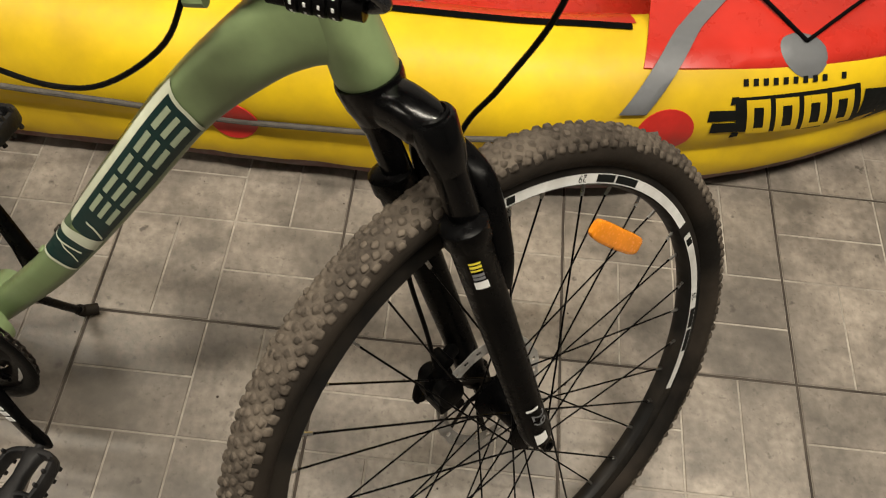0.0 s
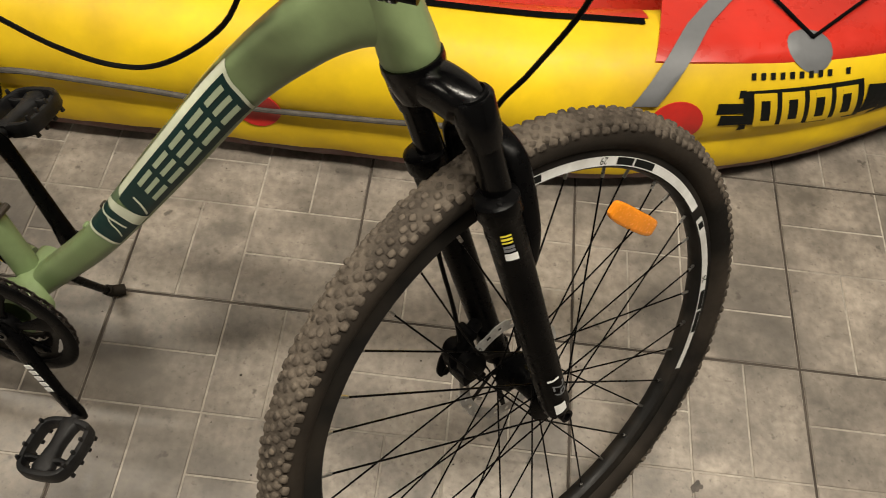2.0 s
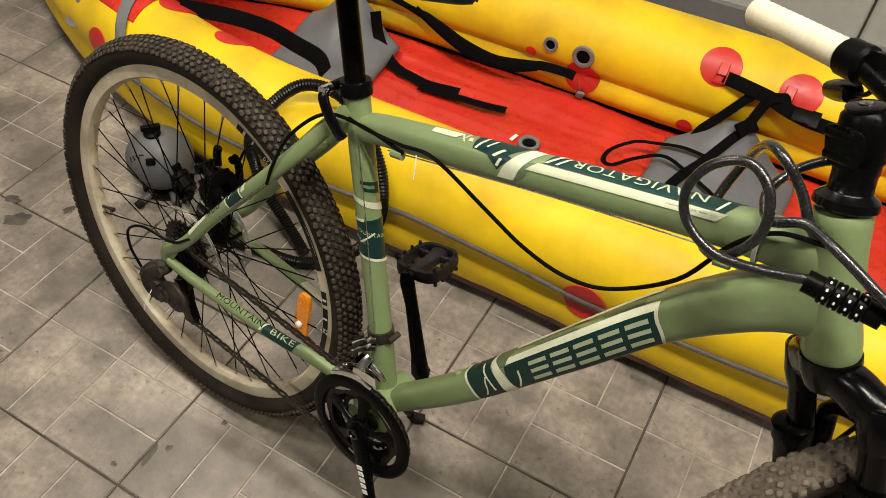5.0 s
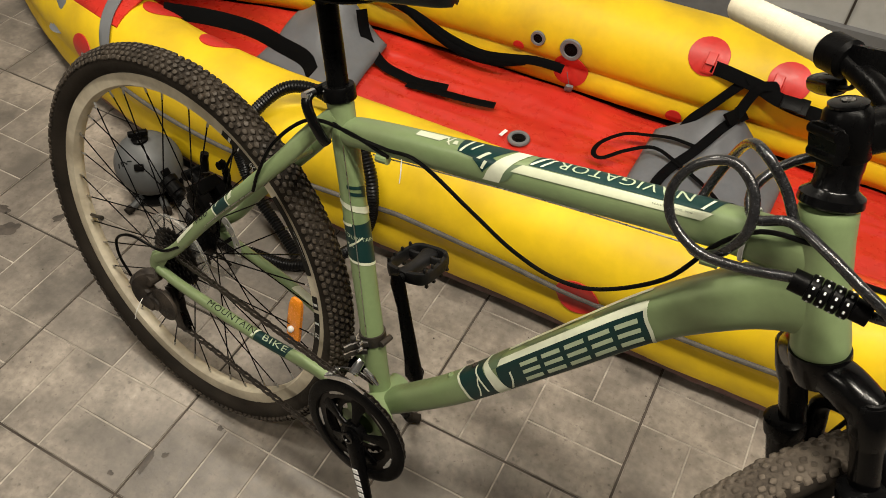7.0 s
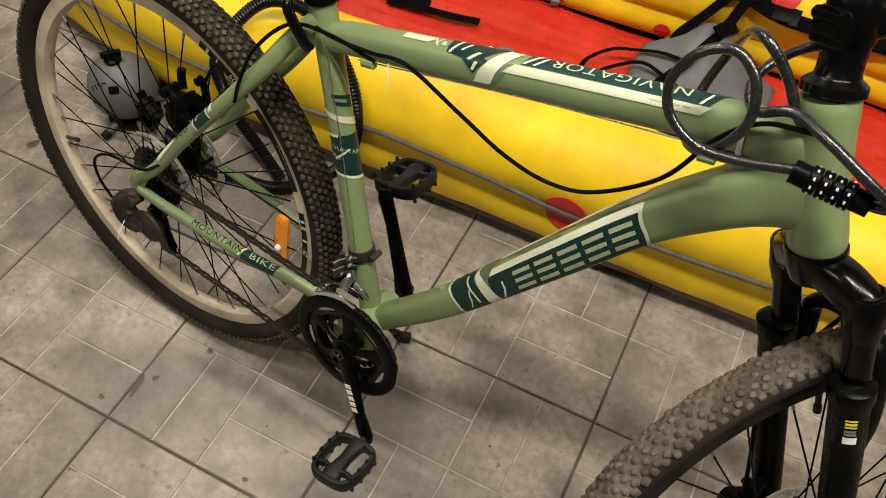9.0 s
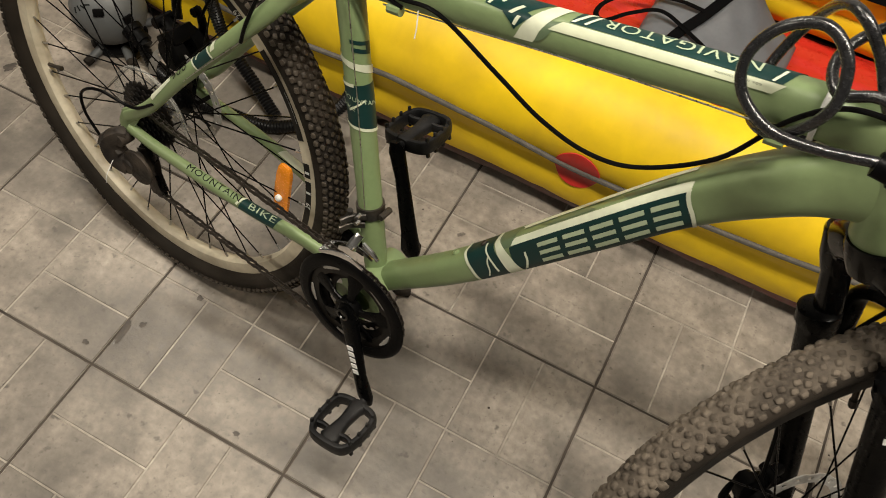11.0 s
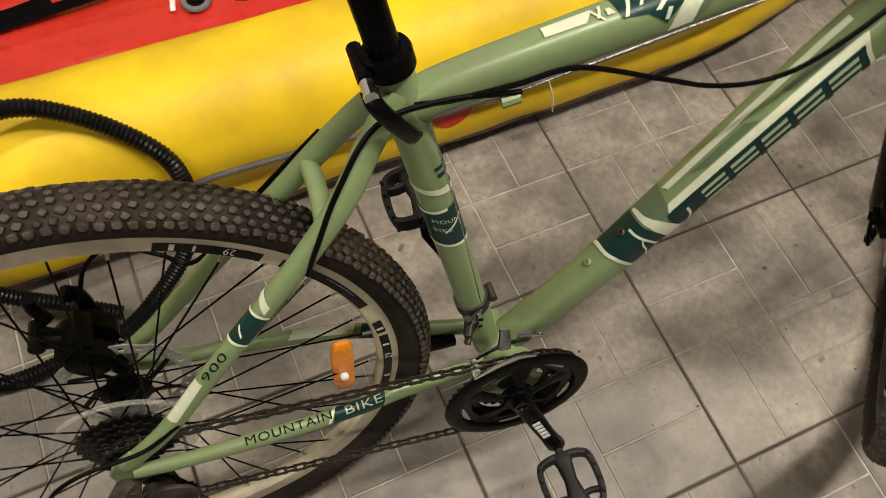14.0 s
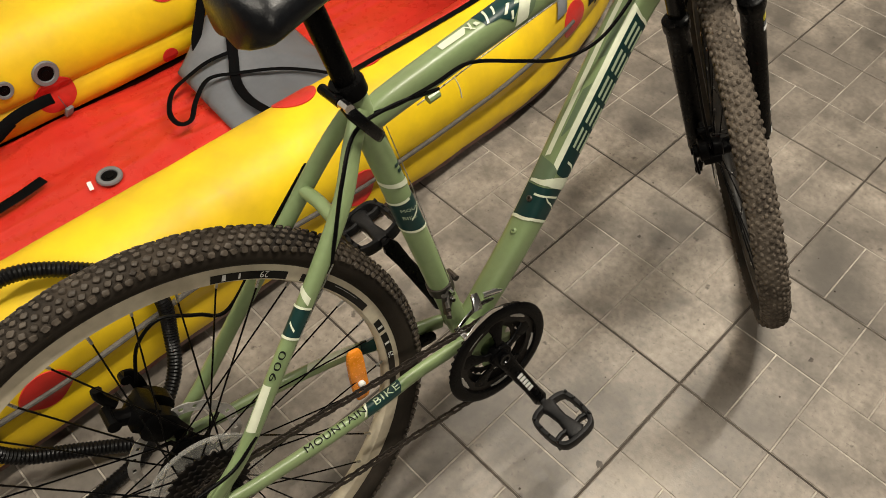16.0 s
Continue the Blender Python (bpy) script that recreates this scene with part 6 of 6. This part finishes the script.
# cables along the frame
CABLES = [
    ("brake_cable", [(0.8928, -0.045, 0.9228), (0.8515, -0.036, 0.9077), (0.8208, -0.028, 0.8705), (0.7882, -0.026, 0.8044), (0.7286, -0.027, 0.7522), (0.6768, -0.028, 0.737), (0.6192, -0.028, 0.7438), (0.5601, -0.029, 0.7665), (0.4814, -0.03, 0.7962), (0.4299, -0.027, 0.788), (0.3779, -0.026, 0.783), (0.345, -0.026, 0.7855)], 0.0025),
    ("gear_cable", [(0.4347, -0.027, 0.779), (0.3685, -0.027, 0.785), (0.312, -0.034, 0.779), (0.2736, -0.055, 0.7386), (0.2494, -0.062, 0.6834), (0.2362, -0.061, 0.6432)], 0.0025),
    ("gear_cable", [(0.077, -0.076, 0.4564), (0.033, -0.08, 0.4256), (-0.03, -0.088, 0.425), (-0.068, -0.092, 0.4), (-0.07, -0.092, 0.36), (-0.048, -0.09, 0.325)], 0.0025),
    ("inner_cable", [(0.2362, -0.064, 0.6432), (0.1605, -0.07, 0.5575), (0.077, -0.076, 0.4564)], 0.0009),
    ("inner_cable", [(0.4062, -0.02, 0.766), (0.6288, -0.018, 0.8168), (0.8112, -0.022, 0.8555)], 0.0009),
    ("inner_cable", [(0.3591, -0.022, 0.759), (0.392, -0.022, 0.6125), (0.4231, -0.022, 0.4558)], 0.0007),
]
for nm, pts, r in CABLES:
    tube(nm, pts, r, M["plastic"] if r > 0.002 else M["steel"], bike, "thin black cable" if r > 0.002 else "bare steel wire", 8, n=7)
for x, z, y in ((0.426, 0.772, -0.020), (0.820, 0.848, -0.020)):
    bm = bmesh.new()
    rod(bm, (x - 0.008, y - 0.006, z - 0.001), (x + 0.008, y - 0.006, z + 0.002), 0.0062, 10)
    part("cable_stop", done(bm), M["green"], bike)
# clear cable tie round the top tube, thin tail of a white tie, stray thread
tie = [top_sk.at(0.895, a, 0.0025) for a in range(0, 360, 15)]
bm = bmesh.new()
sweep(bm, tie, np.tile((0.0024, 0.0010), (24, 1)), 6, ref=(1, 0, 0.2), power=4, closed=True)
part("cable_tie", done(bm), M["white_dec"], bike, "clear plastic cable tie", smooth=50)
tube("cable_tie", [(0.4561, -0.03, 0.7881), (0.46, -0.034, 0.7741), (0.461, -0.036, 0.7591)], (0.0011, 0.0005), M["white_dec"], bike, "white cable tie tail", 8, n=4)

tube("cable_tie", [(-0.012, -0.098, 0.300), (-0.006, -0.112, 0.294), (-0.002, -0.122, 0.286), (0.000, -0.126, 0.276)], (0.0006, 0.0004), M["white_dec"], bike, "white cable tie tail", 8, n=4)

# ---------------- cable lock wound round the top tube ----------------
lock = new("bicycle_lock")
lock.matrix_basis = BIKE @ Matrix.Translation((0.9168, -0.056, 0.8899))
tagged(lock, "black spiral cable lock hanging on the bicycle", "bicycle lock")
LO = np.array((0.9168, -0.056, 0.8899))
bm = bmesh.new()
lp = [(0.8928, -0.056, 0.8918), (0.8496, -0.06, 0.8797), (0.8112, -0.06, 0.8755), (0.7786, -0.054, 0.8894), (0.767, -0.05, 0.9173), (0.7786, -0.046, 0.9474), (0.8064, -0.044, 0.9625), (0.8323, -0.05, 0.9476), (0.8419, -0.058, 0.9156), (0.8285, -0.052, 0.8796),
      (0.8064, -0.034, 0.8555), (0.7872, 0, 0.8494), (0.7824, 0.03, 0.8774), (0.792, 0.034, 0.9224), (0.8064, 0, 0.9625), (0.8256, -0.022, 0.9696), (0.8515, -0.022, 0.9477), (0.8736, -0.024, 0.9198), (0.888, 0, 0.9028),
      (0.8928, 0.045, 0.9178), (0.8688, 0.05, 0.9527), (0.84, 0.03, 0.9426), (0.8256, 0, 0.9226), (0.84, -0.03, 0.9126), (0.8688, -0.036, 0.9277), (0.9024, -0.052, 0.9259), (0.941, -0.064, 0.915), (0.97, -0.064, 0.901), (0.962, -0.058, 0.892), (0.948, -0.056, 0.89)]
sweep(bm, bezier_path(lp, 6) - LO, 0.0048, 12)
part("lock_cable", done(bm), M["cable_grey"], lock, "black plastic coated steel cable")
bm = bmesh.new()
rod(bm, (-0.026, 0, 0), (-0.012, 0, 0), 0.0105, 16)
rod(bm, (0.026, 0, 0), (0.040, 0, 0), 0.0105, 16)
rod(bm, (-0.02, 0, 0), (0.03, 0, 0), 0.0058, 12)
part("lock_body", done(bm), M["plastic"], lock)
for k in range(4):
    bm = bmesh.new()
    lathe(bm, [(0.0115, -0.0043), (0.0125, -0.0035), (0.0125, 0.0035), (0.0115, 0.0043), (0.006, 0.0043), (0.006, -0.0043)], 20)
    dial = part("number_dial", done(bm), M["plastic"], lock, m=Matrix.Translation((-0.0075 + 0.0095 * k, 0, 0)) @ Matrix.Rotation(radians(90), 4, "Z"))
    bm = bmesh.new()
    for j in range(10):
        a = 2 * math.pi * j / 10
        box(bm, 0.0005, 0.0017, 0.0027, Matrix.Rotation(a, 4, "Y") @ Matrix.Translation((0.0126, 0, 0)))
    part("dial_mark", done(bm), M["white"], dial, smooth=0)

# ---------------- kayak seats and straps ----------------
def slack_seat(x0, x1, y0, y1, hump, lean, seed, label):
    """A thin grey pad thrown over the floor, its far side pushed up into a fold."""
    bm = bmesh.new()
    nx, ny = 40, 44
    top, bot = [], []
    for i in range(nx + 1):
        for j in range(ny + 1):
            u, v = i / nx, j / ny
            k = 0.10 * (2 * u - 1) ** 2 * v ** 3
            x, y = x0 + (x1 - x0) * u + lean * (1 - v), y0 + (y1 - y0) * (v - k)
            z = 0.068 + hump * math.exp(-((u - 0.45) / 0.30) ** 2) * max(0, (v - 0.45) / 0.55) ** 1.4
            z += 0.012 * noise.noise(Vector((x * 7 + seed, y * 7, seed))) + 0.005 * noise.noise(Vector((x * 20 + y * 9, y * 14, seed)))
            z += 0.05 * max(0, 0.16 - v) ** 1.0
            rim = min(u, 1 - u, v, 1 - v)
            th = 0.006 + 0.012 * min(1, rim / 0.06) ** 0.5
            top.append(bm.verts.new((x, y, z + th)))
            bot.append(bm.verts.new((x, y, z)))
    w = ny + 1
    for i in range(nx):
        for j in range(ny):
            a = i * w + j
            bm.faces.new((top[a], top[a + w], top[a + w + 1], top[a + 1]))
            bm.faces.new((bot[a], bot[a + 1], bot[a + w + 1], bot[a + w]))
    rim = [i * w for i in range(nx + 1)] + [nx * w + j for j in range(1, ny + 1)] + [i * w + ny for i in range(nx - 1, -1, -1)] + [j for j in range(ny - 1, 0, -1)]
    for a, b in zip(rim, rim[1:] + rim[:1]):
        bm.faces.new((top[a], bot[a], bot[b], top[b]))
    seat = new("kayak_seat")
    seat.matrix_basis = pose(KX, KY, 0)
    tagged(seat, label, "kayak seat", "seats in the kayak")
    part("seat_pad", done(bm), M["seat_grey"], seat, smooth=60)
    return seat


s1 = slack_seat(0.375, 0.715, -0.19, 0.215, 0.105, -0.015, 1, "slack grey fabric kayak seat with crossed black webbing straps")
s2 = slack_seat(-0.76, -0.44, -0.19, 0.21, 0.11, 0.03, 7, "folded grey fabric kayak seat with loose black straps")


def buckle(x, y, z, rz, parent):
    bm = bmesh.new()
    box(bm, 0.050, 0.034, 0.009, pose(x, y, z, 35, 0, rz), 0.003)
    box(bm, 0.022, 0.040, 0.007, pose(x, y, z, 35, 0, rz) @ Matrix.Translation((0.026, 0, 0)), 0.002)
    part("buckle", done(bm), M["plastic"], parent, "black plastic side release buckle")


def ring_on(d, a, side=1):
    """A red loop of webbing with a square metal ring on a round patch."""
    bm = bmesh.new()
    c, q = on_tube(d, a, side, 0.007), on_tube(d, a + 12, side, 0.012)
    e = np.array((1.0, 0, 0)) * 0.014
    sweep(bm, [c - e, c + e, q + e, q - e], 0.0022, 8, closed=True)
    part("square_ring", done(bm), M["patch_red"], far_tube, "red square ring")
    bm = bmesh.new()
    p = [on_tube(d, a - 9, side, 0.005), on_tube(d, a - 2, side, 0.008), on_tube(d, a + 4, side, 0.009)]
    sweep(bm, p, [(0.012, 0.002)] * 3, 8, ref=(1, 0, 0), power=4)
    part("ring_tab", done(bm), M["patch_red"], far_tube, "red tab")


ring_on(0.447, 141)
ring_on(0.612, 144)
BW = "black webbing strap"
strap([(0.455, 0.258, 0.258), (0.485, 0.248, 0.262), (0.53, 0.238, 0.262), (0.577, 0.232, 0.258), (0.63, 0.222, 0.247), (0.70, 0.215, 0.242), (0.80, 0.220, 0.240), (0.95, 0.235, 0.235)], 0.034, s1, BW, up=(0, 0.7, -0.7))
strap([(0.618, 0.252, 0.262), (0.60, 0.240, 0.264), (0.577, 0.226, 0.260), (0.562, 0.208, 0.225), (0.550, 0.178, 0.190), (0.530, 0.145, 0.172), (0.49, 0.085, 0.128), (0.455, 0.03, 0.105), (0.44, -0.04, 0.10), (0.45, -0.12, 0.102), (0.465, -0.17, 0.106)], 0.026, s1, BW, up=(0, 0.5, -0.85))
strap([(0.545, 0.236, 0.264), (0.52, 0.225, 0.232), (0.485, 0.205, 0.185), (0.452, 0.185, 0.145), (0.440, 0.17, 0.118), (0.435, 0.15, 0.105)], 0.024, s1, BW, up=(0, 0.6, -0.8))
strap([(0.49, 0.10, 0.135), (0.43, 0.115, 0.125), (0.37, 0.118, 0.108), (0.315, 0.098, 0.105), (0.272, 0.045, 0.100), (0.268, 0.0, 0.098), (0.295, -0.012, 0.102), (0.34, 0.03, 0.112), (0.40, 0.062, 0.122), (0.47, 0.045, 0.112), (0.56, 0.0, 0.104), (0.62, -0.06, 0.102), (0.66, -0.13, 0.106)], 0.013, s1, "loose black webbing loop")
buckle(0.66, 0.214, 0.252, 0, s1)
buckle(0.548, 0.176, 0.196, 60, s1)
# black straps along the far side and on the floor
strap([(-0.60, 0.235, 0.205), (-0.50, 0.236, 0.190), (-0.42, 0.236, 0.172), (-0.33, 0.226, 0.150), (-0.25, 0.214, 0.132), (-0.15, 0.206, 0.122), (-0.06, 0.212, 0.134), (0.0, 0.222, 0.142), (0.06, 0.226, 0.142), (0.085, 0.228, 0.138)], 0.025, s2, BW, up=(0, 0.8, -0.6))
strap([(-0.42, 0.230, 0.180), (-0.30, 0.205, 0.138), (-0.20, 0.196, 0.112), (-0.10, 0.200, 0.114), (-0.02, 0.214, 0.136)], 0.020, s2, BW, up=(0, 0.9, -0.4))
strap([(-0.52, 0.17, 0.17), (-0.50, 0.15, 0.11), (-0.45, 0.115, 0.078), (-0.395, 0.084, 0.072), (-0.33, 0.070, 0.072), (-0.278, 0.066, 0.071), (-0.19, 0.080, 0.071)], 0.032, s2, "loose black webbing end")
strap([(-0.30, 0.046, 0.069), (-0.24, 0.050, 0.074), (-0.17, 0.056, 0.074), (-0.10, 0.066, 0.072), (-0.042, 0.078, 0.071)], 0.028, s2, "loose black webbing end")
strap([(-0.86, -0.235, 0.285), (-0.80, -0.185, 0.262), (-0.72, -0.158, 0.252), (-0.63, -0.152, 0.248), (-0.54, -0.170, 0.248), (-0.45, -0.192, 0.250), (-0.40, -0.232, 0.250)], 0.042, s2, BW, up=(0, 0.75, -0.65))
# red cockpit lining over the inner top of the near tube, black trim along its edge
bm = bmesh.new()
ds = [0.55 + 0.55 * k / 14 for k in range(15)]
g = [[bm.verts.new(on_tube(dd, aa, -1, 0.0022)) for aa in (104, 112, 120, 130, 142, 156, 172, 188)] for dd in ds]
for a, b in zip(g, g[1:]):
    for k in range(7):
        bm.faces.new((a[k], b[k], b[k + 1], a[k + 1]))
part("cockpit_lining", done(bm), M["red"], kayak, "red fabric lining", smooth=60)
strap([on_tube(dd, 103 - 4 * (dd > 1), -1, 0.003) for dd in (0.52, 0.60, 0.75, 0.9, 1.0, 1.09)], 0.018, kayak, "black cockpit trim", up=(0, 0.2, 1), name="trim")
for dd, aa, rr in ((-0.055, 192, 0.016), (0.40, 226, 0.022)):
    tube_patch("round_patch", dd, aa, disc_rings(rr), M["patch_red"], far_tube, "small red ring patch")
bm = bmesh.new()
box(bm, 0.022, 0.010, 0.026, pose(0.108, 0.232, 0.082, 20, 10, 20), 0.004)
rod(bm, (0.106, 0.234, 0.094), (0.098, 0.228, 0.135), 0.0012, 6)
part("valve_tag", done(bm), M["strip_grey"], kayak, "small grey plastic tag on a string")

# ---------------- foot pump ----------------
pump = new("foot_pump")
pump.matrix_basis = pose(-1.300, 0.655, 0, 0, 0, 6)
tagged(pump, "grey round foot pump with black hose beside the kayak", "foot pump")
bm = bmesh.new()
pr = [(0.0005, 0.170), (0.02, 0.170)]
for k in range(1, 15):
    a = radians(80 - 150 * k / 14)
    pr.append((0.075 * math.cos(a) + 0.006, 0.095 + 0.078 * math.sin(a)))
pr += [(0.03, 0.018), (0.0005, 0.018)]
lathe(bm, [(r, -z) for r, z in pr], 40, False)
bmesh.ops.rotate(bm, verts=bm.verts, cent=(0, 0, 0), matrix=Matrix.Rotation(radians(-90), 3, "X"))
part("pump_body", done(bm), M["pump_grey"], pump, "grey rubber bellows", smooth=60)
bm = bmesh.new()
lathe(bm, [(0.019, -0.166), (0.020, -0.176), (0.012, -0.179), (0.010, -0.188), (0.0005, -0.189), (0.0005, -0.166)], 20)
bmesh.ops.rotate(bm, verts=bm.verts, cent=(0, 0, 0), matrix=Matrix.Rotation(radians(-90), 3, "X"))
cap = part("pump_cap", done(bm), M["plastic"], pump, "black cap with a wing")
bm = bmesh.new()
box(bm, 0.046, 0.013, 0.013, pose(0.0, 0.0, 0.190, 0, 0, 40), 0.004)
part("cap_wing", done(bm), M["plastic"], cap)


def on_pump(az, el, lift=0.0):
    """A place on the round body."""
    a, e = radians(az), radians(el)
    r = (0.075 + lift) * math.cos(e) + 0.006
    return np.array((r * math.cos(a), r * math.sin(a), 0.095 + (0.078 + lift) * math.sin(e)))


def pump_turn(az, el):
    d = on_pump(az, el, 0.05) - on_pump(az, el)
    return Matrix.Translation(Vector(on_pump(az, el))) @ Vector(d).to_track_quat("Z", "Y").to_matrix().to_4x4()


for az, el in ((-62, 36), (-20, 14)):
    bm = bmesh.new()
    box(bm, 0.022, 0.017, 0.010, pump_turn(az, el), 0.003)
    part("pump_port", done(bm), M["plastic"], pump, "black square port")
for k, (az, el) in enumerate(((-108, 30), (-101, 36), (-93, 41), (-84, 46))):
    bm = bmesh.new()
    box(bm, 0.003, 0.012, 0.0012, pump_turn(az, el) @ pose(0, 0, 0, 0, 0, 30 + 25 * k))
    part("print_bar", done(bm), M["ink"], pump, "small dark printed bar", smooth=0)
bm = bmesh.new()
lathe(bm, [(0.060, -0.002), (0.064, -0.012), (0.058, -0.020), (0.0005, -0.020), (0.0005, -0.002)], 32)
bmesh.ops.rotate(bm, verts=bm.verts, cent=(0, 0, 0), matrix=Matrix.Rotation(radians(-90), 3, "X"))
part("pump_base", done(bm), M["plastic"], pump, "black base ring")
for a in (-100, -40, 60, 160):
    v = np.array((math.cos(radians(a)), math.sin(radians(a)), 0))
    bm = bmesh.new()
    sweep(bm, [v * 0.05 + (0, 0, 0.018), v * 0.085 + (0, 0, 0.012), v * 0.092 + (0, 0, 0.011)], [(0.0095, 0.0095), (0.0095, 0.0095), (0.008, 0.008)], 12, ref=(0, 0, 1))
    foot = part("pump_foot", done(bm), M["pump_grey"], pump, "grey foot")
    bm = bmesh.new()
    sweep(bm, [v * 0.088 + (0, 0, 0.0115), v * 0.104 + (0, 0, 0.0105)], [(0.0105, 0.0105), (0.0095, 0.0095)], 12, ref=(0, 0, 1))
    part("foot_cap", done(bm), M["rubber_side"], foot, "black rubber cap")
bm = bmesh.new()
n0, n1 = on_pump(-20, -8), on_pump(-20, -14, 0.045)
sweep(bm, [n0 + (n1 - n0) * q for q in (-0.1, 0.2, 0.21, 0.5, 0.51, 0.8, 0.81, 1.0)], [(r, r) for r in (0.024, 0.023, 0.019, 0.019, 0.021, 0.021, 0.016, 0.016)], 18, ref=(0, 0, 1))
part("pump_nozzle", done(bm), M["plastic"], pump, "ribbed black nozzle")
hb = bmesh.new()
PM = pump.matrix_basis.inverted()
HOSE = [(-1.205, 0.632, 0.060), (-1.185, 0.624, 0.030), (-1.15, 0.609, 0.016), (-1.04, 0.584, 0.0148), (-0.94, 0.592, 0.0150), (-0.856, 0.603, 0.0155), (-0.789, 0.637, 0.030), (-0.724, 0.673, 0.073), (-0.692, 0.708, 0.139), (-0.681, 0.717, 0.231),
        (-0.706, 0.746, 0.285), (-0.778, 0.796, 0.327), (-0.859, 0.820, 0.359), (-0.941, 0.804, 0.358), (-1.001, 0.756, 0.307), (-1.038, 0.716, 0.232), (-1.034, 0.709, 0.151), (-0.998, 0.692, 0.097), (-0.931, 0.668, 0.054), (-0.854, 0.635, 0.0148)]
hp = bezier_path(HOSE, 10)
d = np.r_[0, np.cumsum(np.linalg.norm(np.diff(hp, axis=0), axis=1))]
nh = int(d[-1] / 0.0035)
hp = np.array([[np.interp(t, d, hp[:, k]) for k in range(3)] for t in np.linspace(0, d[-1], nh)])
hp = np.array([PM @ Vector(q) for q in hp])
sweep(hb, hp, np.array([(0.0145, 0.0145) if k % 2 else (0.0122, 0.0122) for k in range(nh)]), 12, ref=(0, 0, 1))
part("pump_hose", done(hb), M["hose"], pump, "corrugated black hose", smooth=30)

# a few loose crumbs of dirt on the floor
rng = random.Random(11)
bm = bmesh.new()
for k in range(80):
    x, y = rng.uniform(-1.6, 1.2), rng.uniform(-0.5, 0.72)
    r = rng.uniform(0.0007, 0.0022) if k else 0.006
    if k == 0:
        x, y = -0.275, -0.075
    res = bmesh.ops.create_icosphere(bm, subdivisions=1, radius=r)
    for v in res["verts"]:
        v.co = Vector((v.co.x * rng.uniform(0.7, 1.4) + x, v.co.y * rng.uniform(0.7, 1.4) + y, v.co.z * 0.6 + r * 0.55))
tagged(link("floor_dirt", done(bm), M["joint"], smooth=60), "scattered crumbs of dried mud on the tiles", "dirt", kind="stuff")

# dark spots and dried puddles on the tiles
def stain(x, y, sx, sy, turn, seed):
    bm = bmesh.new()
    n = 40
    mid = bm.verts.new((0, 0, 0))
    ring = []
    for k in range(n):
        a = 2 * math.pi * k / n
        r = 1 + 0.55 * noise.noise(Vector((math.cos(a) * 1.6, math.sin(a) * 1.6, seed))) + 0.3 * noise.noise(Vector((math.cos(a) * 5, math.sin(a) * 5, seed)))
        ring.append(bm.verts.new((sx * r * math.cos(a), sy * r * math.sin(a), 0)))
    for k in range(n):
        bm.faces.new((mid, ring[k], ring[(k + 1) % n]))
    part("stain", done(bm), M["stain"], floor, "dark dried spot", smooth=0, m=pose(x, y, 0.0009, 0, 0, turn))


for q in ((-0.812, 0.078, 0.026, 0.0065, 96, 1), (-0.79, 0.105, 0.007, 0.005, 50, 2), (-1.535, 0.375, 0.034, 0.018, 35, 3), (-1.60, 0.415, 0.022, 0.014, 10, 4), (-1.45, 0.46, 0.016, 0.010, 70, 5), (-0.254, 0.009, 0.008, 0.006, 20, 6),
          (0.245, -0.16, 0.006, 0.005, 0, 7), (-0.733, 0.201, 0.007, 0.005, 0, 8), (-0.858, 0.027, 0.006, 0.005, 0, 9), (-1.356, 0.505, 0.009, 0.007, 0, 10), (0.253, 0.286, 0.005, 0.004, 0, 11), (-0.52, 0.02, 0.006, 0.004, 0, 12), (0.62, 0.18, 0.012, 0.007, 40, 13)):
    stain(*q)

# ---------------- floor tiles ----------------
def tile_mesh():
    bm = bmesh.new()
    g, gr = 0.0026, 0.0016
    a, b = g, T - g
    vs = [bm.verts.new((x, y, z)) for z in (-0.009, -0.0014) for x, y in ((a, a), (b, a), (b, b), (a, b))]
    for q in ((4, 5, 6, 7), (0, 1, 5, 4), (1, 2, 6, 5), (2, 3, 7, 6), (3, 0, 4, 7)):
        bm.faces.new([vs[i] for i in q]).material_index = 1
    h = T / 2

    def pad(x0, x1, y0, y1):
        e = 0.0011
        lo = [bm.verts.new((x, y, -0.0014)) for x, y in ((x0, y0), (x1, y0), (x1, y1), (x0, y1))]
        hi = [bm.verts.new((x, y, 0)) for x, y in ((x0 + e, y0 + e), (x1 - e, y0 + e), (x1 - e, y1 - e), (x0 + e, y1 - e))]
        bm.faces.new(hi)
        for k in range(4):
            bm.faces.new((lo[k], lo[(k + 1) % 4], hi[(k + 1) % 4], hi[k]))
    for i in range(2):
        for j in range(2):
            x0 = (a + 0.0004 if i == 0 else h + gr)
            x1 = (h - gr if i == 0 else b - 0.0004)
            y0 = (a + 0.0004 if j == 0 else h + gr)
            y1 = (h - gr if j == 0 else b - 0.0004)
            if i == j:
                m = (x0 + x1) / 2
                pad(x0, m - gr, y0, y1)
                pad(m + gr, x1, y0, y1)
            else:
                m = (y0 + y1) / 2
                pad(x0, x1, y0, m - gr)
                pad(x0, x1, m + gr, y1)
    return bm


tile = link("tile", tile_mesh(), [M["tile"], M["groove"]], floor, smooth=0)
first = True
for i in range(-10, 8):
    for j in range(-6, 5):
        if (i + 1) * T > X1 + 0.01 or i * T < X0 - 0.01 or (j + 1) * T > Y1 + 0.01 or j * T < Y0 - 0.01:
            continue
        ob = tile if first else new("tile", tile.data)
        first = False
        ob.parent = floor
        ob.matrix_basis = pose(i * T, j * T, 0.0006 * random.random() - 0.0003, 0, 0, 0)
